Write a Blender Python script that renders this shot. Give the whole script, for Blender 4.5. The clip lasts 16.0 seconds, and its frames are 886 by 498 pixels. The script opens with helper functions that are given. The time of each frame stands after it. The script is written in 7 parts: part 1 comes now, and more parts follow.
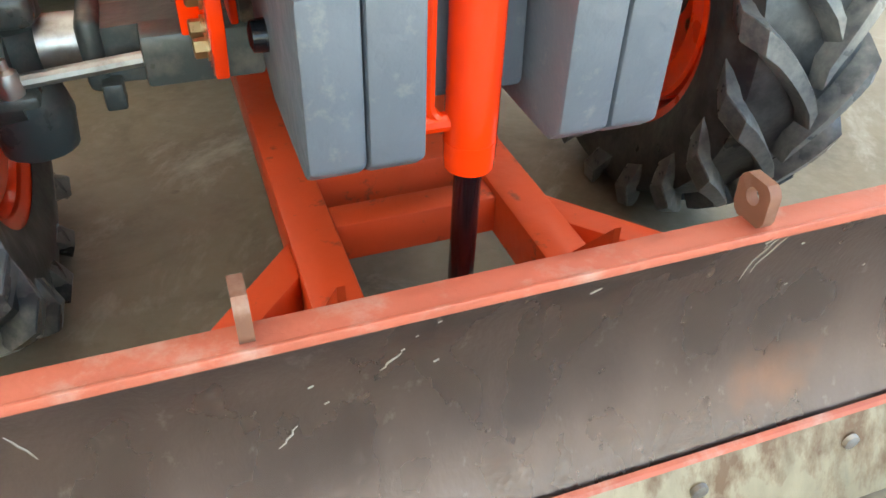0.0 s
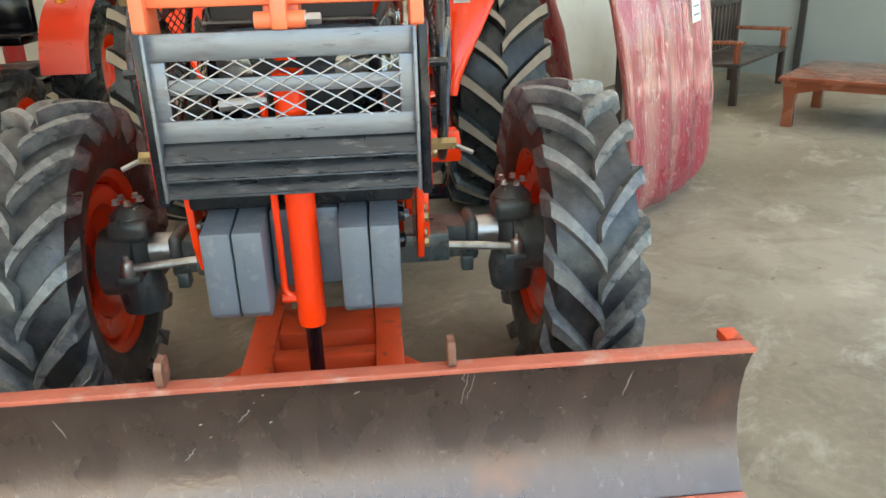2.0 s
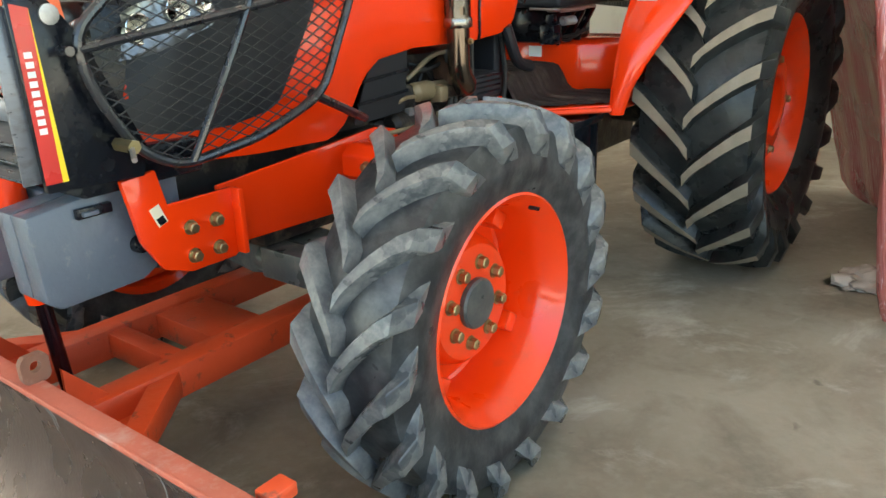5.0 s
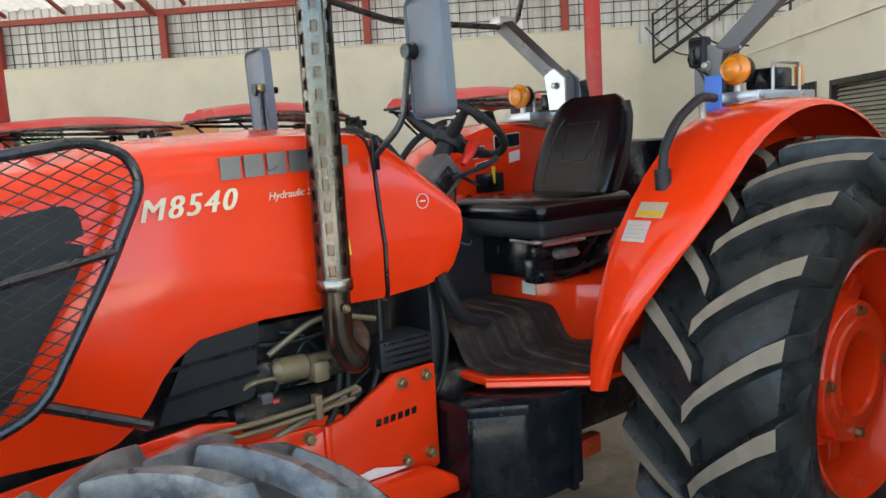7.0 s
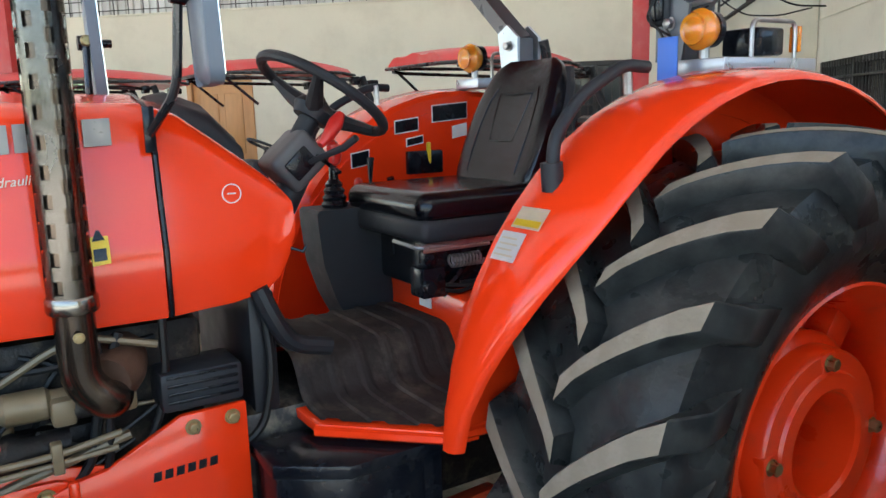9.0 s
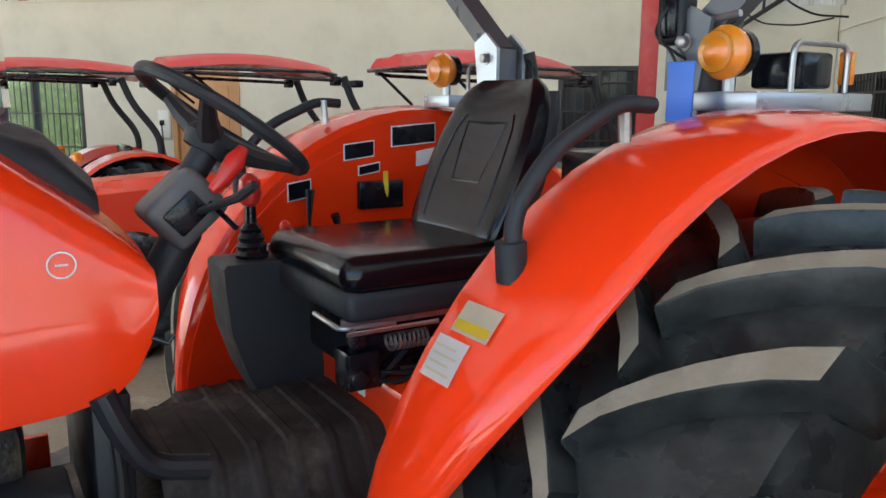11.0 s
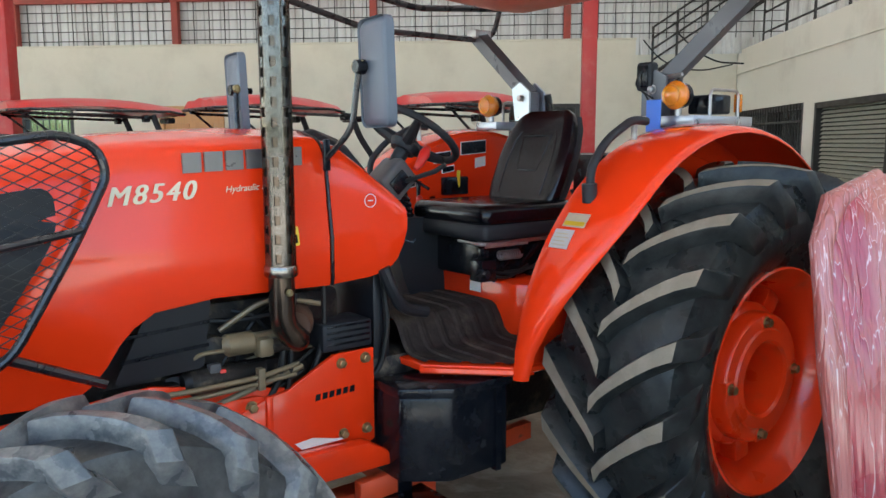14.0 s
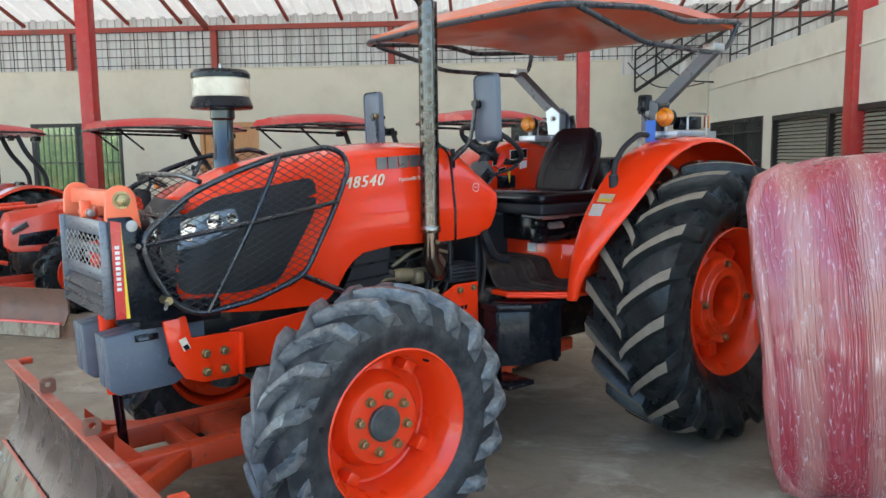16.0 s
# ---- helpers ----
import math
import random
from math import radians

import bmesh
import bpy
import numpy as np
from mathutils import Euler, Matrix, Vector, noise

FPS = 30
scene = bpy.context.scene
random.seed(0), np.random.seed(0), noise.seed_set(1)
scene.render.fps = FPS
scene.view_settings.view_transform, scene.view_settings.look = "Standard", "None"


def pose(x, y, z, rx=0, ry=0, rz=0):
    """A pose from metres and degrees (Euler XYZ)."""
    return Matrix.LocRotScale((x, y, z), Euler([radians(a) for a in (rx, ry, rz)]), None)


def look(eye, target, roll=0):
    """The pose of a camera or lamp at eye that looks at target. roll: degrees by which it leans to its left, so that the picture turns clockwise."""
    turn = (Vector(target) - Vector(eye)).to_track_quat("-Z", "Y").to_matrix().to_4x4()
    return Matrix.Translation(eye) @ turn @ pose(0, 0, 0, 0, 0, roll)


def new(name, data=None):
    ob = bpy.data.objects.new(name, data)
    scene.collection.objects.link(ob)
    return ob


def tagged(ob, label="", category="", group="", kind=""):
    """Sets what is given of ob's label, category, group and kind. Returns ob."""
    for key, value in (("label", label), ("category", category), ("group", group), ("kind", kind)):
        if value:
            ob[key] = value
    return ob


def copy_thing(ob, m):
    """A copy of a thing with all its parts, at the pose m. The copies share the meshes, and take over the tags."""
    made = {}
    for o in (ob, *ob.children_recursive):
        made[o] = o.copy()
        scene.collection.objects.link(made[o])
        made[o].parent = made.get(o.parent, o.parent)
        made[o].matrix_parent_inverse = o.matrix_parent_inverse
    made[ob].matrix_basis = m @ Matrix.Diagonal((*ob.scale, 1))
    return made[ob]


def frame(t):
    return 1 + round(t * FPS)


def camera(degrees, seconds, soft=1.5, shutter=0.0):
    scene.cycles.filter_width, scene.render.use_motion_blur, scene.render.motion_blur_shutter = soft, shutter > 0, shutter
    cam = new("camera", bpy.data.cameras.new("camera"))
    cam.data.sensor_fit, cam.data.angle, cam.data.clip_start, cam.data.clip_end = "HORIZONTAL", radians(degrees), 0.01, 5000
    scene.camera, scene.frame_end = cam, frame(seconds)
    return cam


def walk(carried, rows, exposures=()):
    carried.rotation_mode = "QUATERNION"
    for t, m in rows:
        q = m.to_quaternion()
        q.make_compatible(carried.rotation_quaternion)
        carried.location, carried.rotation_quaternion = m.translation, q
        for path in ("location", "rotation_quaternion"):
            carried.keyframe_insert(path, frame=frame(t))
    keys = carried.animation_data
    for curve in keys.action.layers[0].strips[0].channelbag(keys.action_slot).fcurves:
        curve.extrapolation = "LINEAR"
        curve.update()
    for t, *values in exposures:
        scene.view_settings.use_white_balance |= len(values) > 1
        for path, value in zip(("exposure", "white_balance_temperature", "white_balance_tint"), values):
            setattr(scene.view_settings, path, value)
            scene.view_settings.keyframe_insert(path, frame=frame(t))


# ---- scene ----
cam = camera(59.8, 16.0, soft=1.5)
# seconds, eye, target, roll
PATH = [
    (0, (-0.354, -1.633, 1.208), (0.192, -0.14, -0.005), 0.9),
    (0.5, (-0.33, -2.025, 1.299), (0.066, -0.454, 0.126), 1.7),
    (1, (-0.34, -2.426, 1.379), (0.005, -0.769, 0.313), 0.7),
    (1.5, (-0.119, -2.59, 1.433), (0.142, -0.813, 0.555), -1.0),
    (2, (0.193, -2.616, 1.543), (0.35, -0.756, 0.824), -1.7),
    (2.5, (0.516, -2.525, 1.57), (0.447, -0.626, 0.946), -3.1),
    (3, (0.897, -2.463, 1.58), (0.486, -0.602, 0.973), -4.0),
    (3.2, (1.03, -2.459, 1.596), (0.536, -0.618, 0.991), -3.5),
    (5.3, (2.074, -1.4, 1.423), (0.87, 0.056, 0.768), -2.7),
    (5.5, (2.102, -1.26, 1.448), (0.871, 0.195, 0.841), -3.1),
    (6, (2.205, -0.887, 1.532), (0.846, 0.525, 1.136), -3.3),
    (6.5, (2.25, -0.603, 1.604), (0.745, 0.686, 1.333), -3.1),
    (7, (2.148, -0.361, 1.616), (0.591, 0.866, 1.353), -3.3),
    (7.5, (2.158, -0.061, 1.594), (0.59, 1.142, 1.283), -3.2),
    (8, (2.231, 0.219, 1.595), (0.654, 1.394, 1.232), -2.5),
    (8.5, (2.203, 0.346, 1.602), (0.596, 1.471, 1.209), -2.0),
    (9, (2.055, 0.513, 1.634), (0.387, 1.559, 1.279), -1.6),
    (9.5, (1.952, 0.742, 1.666), (0.231, 1.714, 1.362), -0.9),
    (10, (1.833, 0.946, 1.699), (0.088, 1.878, 1.406), 0.2),
    (10.2, (1.777, 0.975, 1.727), (0.038, 1.906, 1.393), 0.6),
    (12.3, (1.635, 0.596, 1.705), (0.06, 1.794, 1.415), -1.8),
    (12.5, (1.715, 0.508, 1.698), (0.147, 1.717, 1.415), -1.7),
    (13, (1.941, 0.228, 1.646), (0.373, 1.439, 1.373), -1.4),
    (13.5, (2.203, -0.065, 1.635), (0.635, 1.146, 1.363), -0.7),
    (14, (2.479, -0.345, 1.647), (0.911, 0.866, 1.375), -0.1),
    (14.5, (2.7, -0.671, 1.633), (1.134, 0.542, 1.362), 0.1),
    (15, (2.954, -1.005, 1.634), (1.392, 0.215, 1.369), -0.1),
    (15.5, (3.178, -1.336, 1.653), (1.631, -0.094, 1.396), -0.3),
    (16, (3.346, -1.696, 1.634), (1.809, -0.44, 1.389), -0.7),
]
walk(cam, [(t, look(eye, target, roll)) for t, eye, target, roll in PATH], [(0, 3.05, 7500, 0), (1, 2.85, 7500, 0), (2, 2.62, 7500, 0), (3, 2.57, 7500, 0), (5.5, 2.5, 7500, 0), (7, 2.28, 6700, 4), (9.5, 2.34, 6400, 5), (10.5, 2.25, 6400, 5), (12.5, 2.2, 6500, 6), (16, 2.12, 6150, 4)])

# ---------------------------------------------------------------- light
world = bpy.data.worlds.new("sky")
scene.world = world
world.use_nodes = True
_nt = world.node_tree
_sky = _nt.nodes.new("ShaderNodeTexSky")
_sky.sky_type, _sky.sun_disc = "NISHITA", False
_sky.sun_elevation, _sky.sun_rotation = radians(66), radians(223)
_bg = _nt.nodes["Background"]
_nt.links.new(_sky.outputs[0], _bg.inputs[0])
_bg.inputs[1].default_value = 0.15
sun = new("sun", bpy.data.lights.new("sun", "SUN"))
sun.data.energy, sun.data.angle, sun.data.color = 5.0, radians(0.5), (1.0, 0.95, 0.88)
sun.matrix_world = look((-8.2, -8.8, 27), (0, 0, 0))


# ---------------------------------------------------------------- materials
def material(name, color, rough=0.5, metal=0.0, coat=0.0, var=0.15, scale=8.0, bump=0.0, bump_scale=60.0, dirt=None, dirt_amount=0.0,
             dirt_scale=5.0, dirt_lo=0.5, dirt_hi=0.7, island=False, stretch=(1, 1, 1), rough_var=0.1):
    m = bpy.data.materials.new(name)
    m.use_nodes = True
    nt = m.node_tree
    b = nt.nodes["Principled BSDF"]
    tc = nt.nodes.new("ShaderNodeTexCoord")
    mp = nt.nodes.new("ShaderNodeMapping")
    mp.inputs["Scale"].default_value = stretch
    nt.links.new(tc.outputs["Object"], mp.inputs[0])
    n1 = nt.nodes.new("ShaderNodeTexNoise")
    n1.inputs["Scale"].default_value, n1.inputs["Detail"].default_value = scale, 8
    nt.links.new(mp.outputs[0], n1.inputs["Vector"])
    mix = nt.nodes.new("ShaderNodeMix")
    mix.data_type = "RGBA"
    mix.inputs["A"].default_value = (*[c * (1 - var) for c in color], 1)
    mix.inputs["B"].default_value = (*[min(1, c * (1 + var)) for c in color], 1)
    nt.links.new(n1.outputs["Fac"], mix.inputs["Factor"])
    out = mix.outputs["Result"]
    if dirt:
        n2 = nt.nodes.new("ShaderNodeTexNoise")
        n2.inputs["Scale"].default_value, n2.inputs["Detail"].default_value, n2.inputs["Roughness"].default_value = dirt_scale, 10, 0.65
        nt.links.new(mp.outputs[0], n2.inputs["Vector"])
        r = nt.nodes.new("ShaderNodeMapRange")
        r.inputs["From Min"].default_value, r.inputs["From Max"].default_value = dirt_lo, dirt_hi
        r.inputs["To Max"].default_value = dirt_amount
        nt.links.new(n2.outputs["Fac"], r.inputs["Value"])
        mix2 = nt.nodes.new("ShaderNodeMix")
        mix2.data_type = "RGBA"
        nt.links.new(r.outputs[0], mix2.inputs["Factor"])
        nt.links.new(out, mix2.inputs["A"])
        mix2.inputs["B"].default_value = (*dirt, 1)
        out = mix2.outputs["Result"]
    nt.links.new(out, b.inputs["Base Color"])
    b.inputs["Roughness"].default_value, b.inputs["Metallic"].default_value = rough, metal
    if rough_var:
        rr = nt.nodes.new("ShaderNodeMapRange")
        rr.inputs["From Min"].default_value, rr.inputs["From Max"].default_value = 0.3, 0.7
        rr.inputs["To Min"].default_value, rr.inputs["To Max"].default_value = max(0.02, rough - rough_var), min(1, rough + rough_var)
        nt.links.new(n1.outputs["Fac"], rr.inputs["Value"])
        nt.links.new(rr.outputs[0], b.inputs["Roughness"])
    if coat:
        b.inputs["Coat Weight"].default_value, b.inputs["Coat Roughness"].default_value = coat, 0.04
    if bump:
        n3 = nt.nodes.new("ShaderNodeTexNoise")
        n3.inputs["Scale"].default_value, n3.inputs["Detail"].default_value = bump_scale, 6
        nt.links.new(mp.outputs[0], n3.inputs["Vector"])
        bp = nt.nodes.new("ShaderNodeBump")
        bp.inputs["Strength"].default_value, bp.inputs["Distance"].default_value = bump, 0.01
        nt.links.new(n3.outputs["Fac"], bp.inputs["Height"])
        nt.links.new(bp.outputs[0], b.inputs["Normal"])
    return m


ORANGE = material("orange_paint", (0.80, 0.040, 0.006), 0.15, coat=0.28, var=0.06, scale=3, rough_var=0.06)
ORANGE_IN = material("orange_rim_paint", (0.82, 0.048, 0.006), 0.33, coat=0.5, var=0.08, scale=5, dirt=(0.25, 0.12, 0.07), dirt_amount=0.35, dirt_scale=9, dirt_lo=0.55, dirt_hi=0.8)
FRAME_RED = material("worn_red_paint", (0.66, 0.072, 0.020), 0.45, var=0.18, scale=6, dirt=(0.10, 0.045, 0.03), dirt_amount=0.8, dirt_scale=18, dirt_lo=0.60, dirt_hi=0.70, bump=0.15, bump_scale=40)
BEAM_ORANGE = material("faded_orange_paint", (0.85, 0.17, 0.07), 0.45, var=0.12, scale=5, dirt=(0.35, 0.30, 0.27), dirt_amount=0.6, dirt_scale=7, dirt_lo=0.62, dirt_hi=0.68)
BLACK = material("black_paint", (0.006, 0.007, 0.010), 0.2, var=0.3, scale=12, dirt=(0.08, 0.075, 0.07), dirt_amount=0.15, dirt_scale=14, bump=0.05)
BLACK_TUBE = material("black_enamel", (0.012, 0.013, 0.016), 0.28, coat=0.3, var=0.3, scale=14)
PLASTIC = material("dark_grey_plastic", (0.020, 0.022, 0.026), 0.5, var=0.2, scale=20, bump=0.1, bump_scale=200)
GREY_PLASTIC = material("mid_grey_plastic", (0.09, 0.088, 0.09), 0.5, var=0.15, scale=16, bump=0.08, bump_scale=160)
SIDE_PANEL = material("charcoal_panel", (0.013, 0.014, 0.017), 0.42, var=0.2, scale=10)
VINYL = material("black_vinyl", (0.004, 0.004, 0.006), 0.20, coat=0.08, var=0.1, scale=20, rough_var=0.03, bump=0.35, bump_scale=6)
RUBBER = material("tyre_rubber", (0.011, 0.0125, 0.013), 0.30, var=0.25, scale=9, dirt=(0.19, 0.20, 0.185), dirt_amount=0.22, dirt_scale=14, dirt_lo=0.42, dirt_hi=0.85, bump=0.12, bump_scale=50)
RUBBER_OLD = material("dusty_tyre_rubber", (0.014, 0.016, 0.019), 0.36, var=0.3, scale=9, dirt=(0.22, 0.22, 0.21), dirt_amount=0.40, dirt_scale=16, dirt_lo=0.42, dirt_hi=0.85, bump=0.15, bump_scale=50)
# lug rubber paler than the carcass: dust plus the light it catches, in colour
RUBBER_LUG = material("dusty_lit_lug_rubber", (0.066, 0.073, 0.080), 0.30, var=0.4, scale=7, dirt=(0.42, 0.41, 0.37), dirt_amount=0.6, dirt_scale=14, dirt_lo=0.42, dirt_hi=0.8, bump=0.15, bump_scale=50)
TREAD_TOP = material("worn_tread_face", (0.20, 0.165, 0.12), 0.75, var=0.2, scale=14, dirt=(0.30, 0.27, 0.22), dirt_amount=0.6, dirt_scale=9, bump=0.2, bump_scale=60)
WEIGHT_GREY = material("blue_grey_cast_iron", (0.095, 0.112, 0.138), 0.38, var=0.12, scale=14, bump=0.35, bump_scale=30, dirt=(0.28, 0.26, 0.23), dirt_amount=0.35, dirt_scale=25, dirt_lo=0.58, dirt_hi=0.72)
AXLE_GREEN = material("dark_green_grey_paint", (0.050, 0.060, 0.058), 0.34, var=0.25, scale=12, bump=0.2, bump_scale=40, dirt=(0.20, 0.18, 0.15), dirt_amount=0.5, dirt_scale=13)
STEEL = material("bare_steel", (0.45, 0.44, 0.43), 0.38, metal=0.9, var=0.2, scale=18, dirt=(0.12, 0.09, 0.07), dirt_amount=0.6, dirt_scale=11, dirt_lo=0.52, dirt_hi=0.7)
GUARD_STEEL = material("grey_guard_steel", (0.17, 0.18, 0.20), 0.36, metal=0.55, var=0.18, scale=14, dirt=(0.10, 0.085, 0.08), dirt_amount=0.7, dirt_scale=9, dirt_lo=0.5, dirt_hi=0.72, stretch=(1, 3, 6))
SLAT_STEEL = material("dark_blued_slat_steel", (0.055, 0.062, 0.072), 0.32, metal=0.7, var=0.3, scale=14, dirt=(0.30, 0.31, 0.33), dirt_amount=0.6, dirt_scale=10, dirt_lo=0.55, dirt_hi=0.75, stretch=(1, 3, 6))
CHROME = material("dulled_chrome", (0.27, 0.25, 0.22), 0.17, metal=1.0, var=0.2, scale=14, dirt=(0.22, 0.15, 0.09), dirt_amount=0.5, dirt_scale=8, dirt_lo=0.55, dirt_hi=0.8)
ROD = material("dark_plum_rod", (0.06, 0.025, 0.03), 0.15, metal=0.8, var=0.2, scale=14)
BRASS = material("yellow_zinc_bolt", (0.34, 0.27, 0.14), 0.35, metal=0.9, var=0.25, scale=60)
MESH_WIRE = material("black_wire", (0.006, 0.006, 0.007), 0.6, var=0.2)
GALV = material("galvanised_plate", (0.45, 0.49, 0.54), 0.35, metal=0.8, var=0.2, scale=16)
AMBER = material("amber_lens", (0.95, 0.30, 0.02), 0.15, coat=0.6, var=0.1, scale=40)
AMBER.node_tree.nodes["Principled BSDF"].inputs["Transmission Weight"].default_value = 0.25
AMBER.node_tree.nodes["Principled BSDF"].inputs["Subsurface Weight"].default_value = 0.3
ROPS_GREY = material("slate_grey_paint", (0.10, 0.105, 0.12), 0.35, metal=0.3, var=0.2, scale=14)
RAIL_GREY = material("dark_grey_tube_paint", (0.035, 0.038, 0.045), 0.3, coat=0.3, var=0.2, scale=14)
MIRROR = material("mirror_glass", (0.85, 0.86, 0.88), 0.03, metal=1.0, var=0.02, rough_var=0)
BLUE = material("blue_plastic_tag", (0.05, 0.17, 0.62), 0.45, var=0.1)
WHITE = material("white_sticker", (0.75, 0.74, 0.70), 0.4, var=0.06, scale=20)
YELLOW = material("yellow_sticker", (0.85, 0.60, 0.03), 0.4, var=0.08, scale=20)
CREAM_STICK = material("cream_sticker", (0.70, 0.61, 0.45), 0.4, var=0.15, scale=25)
DARK_CHROME = material("dark_chrome", (0.05, 0.055, 0.06), 0.12, metal=0.8, var=0.2, scale=14)
SILVER = material("silver_letters", (0.20, 0.19, 0.185), 0.35, metal=0.6, var=0.1, scale=30)
LENS = material("headlamp_lens", (0.16, 0.16, 0.155), 0.10, coat=1.0, var=0.15, scale=9, metal=0.5)
BRIGHT = material("bright_reflector", (0.75, 0.74, 0.70), 0.10, metal=1.0, var=0.1, scale=20)
RED_KNOB = material("red_plastic", (0.55, 0.02, 0.015), 0.3, coat=0.3, var=0.1)
CREAM_BOWL = material("cream_bowl", (0.62, 0.57, 0.44), 0.3, var=0.12, scale=10, dirt=(0.35, 0.28, 0.18), dirt_amount=0.5, dirt_scale=8)
MIRROR_BACK = material("grey_mirror_shell", (0.12, 0.145, 0.18), 0.4, var=0.1, scale=10)
MAT_BROWN = material("dusty_rubber_mat", (0.022, 0.016, 0.014), 0.75, var=0.25, scale=12, dirt=(0.20, 0.16, 0.12), dirt_amount=0.35, dirt_scale=7, bump=0.15)
CANOPY = material("red_orange_fibreglass", (0.62, 0.115, 0.035), 0.38, coat=0.3, var=0.12, scale=3, dirt=(0.35, 0.10, 0.06), dirt_amount=0.4, dirt_scale=4)
CANOPY_RED = material("crimson_fibreglass", (0.55, 0.022, 0.022), 0.38, coat=0.3, var=0.15, scale=3, dirt=(0.45, 0.16, 0.13), dirt_amount=0.5, dirt_scale=4)
FAR_RED = material("background_tractor_paint", (0.70, 0.05, 0.018), 0.35, coat=0.4, var=0.1, scale=4)
ENGINE = material("oily_engine_metal", (0.022, 0.020, 0.019), 0.4, metal=0.4, var=0.5, scale=16, dirt=(0.25, 0.20, 0.14), dirt_amount=0.5, dirt_scale=12, bump=0.3)
TAN_METAL = material("tan_fuel_pipe", (0.20, 0.150, 0.085), 0.4, metal=0.2, var=0.3, scale=20)
HOSE = material("black_hose", (0.012, 0.012, 0.012), 0.45, var=0.2)
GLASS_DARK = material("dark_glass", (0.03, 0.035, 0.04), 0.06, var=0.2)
WOOD_RED = material("varnished_hardwood", (0.20, 0.055, 0.025), 0.25, coat=0.5, var=0.35, scale=5, stretch=(1, 8, 1))
WOOD_DARK = material("dark_hardwood", (0.035, 0.022, 0.018), 0.35, coat=0.3, var=0.3, scale=8)
DOOR_WOOD = material("honey_wood_door", (0.48, 0.24, 0.09), 0.45, var=0.2, scale=5, stretch=(6, 6, 1))
COLUMN_RED = material("red_oxide_column_paint", (0.42, 0.022, 0.022), 0.45, var=0.12, scale=6, dirt=(0.45, 0.12, 0.09), dirt_amount=0.4, dirt_scale=9)
PURLIN = material("red_oxide_purlin", (0.30, 0.045, 0.03), 0.6, var=0.2, scale=6, dirt=(0.12, 0.05, 0.03), dirt_amount=0.6, dirt_scale=5)
BAR_DARK = material("dark_window_bars", (0.02, 0.017, 0.015), 0.5, var=0.3)
PLASTER = material("cream_plaster", (0.64, 0.60, 0.49), 0.85, var=0.07, scale=2.2, dirt=(0.44, 0.40, 0.32), dirt_amount=0.55, dirt_scale=1.6, dirt_lo=0.48, dirt_hi=0.8, bump=0.15, bump_scale=30)
PLASTER_W = material("warm_white_plaster", (0.68, 0.65, 0.56), 0.85, var=0.05, scale=2.2, dirt=(0.48, 0.45, 0.38), dirt_amount=0.45, dirt_scale=1.8, bump=0.12, bump_scale=30)
ZINC = material("zinc_sheet", (0.60, 0.60, 0.59), 0.5, metal=0.25, var=0.2, scale=5, dirt=(0.25, 0.22, 0.19), dirt_amount=0.6, dirt_scale=3, stretch=(1, 1, 0.25))


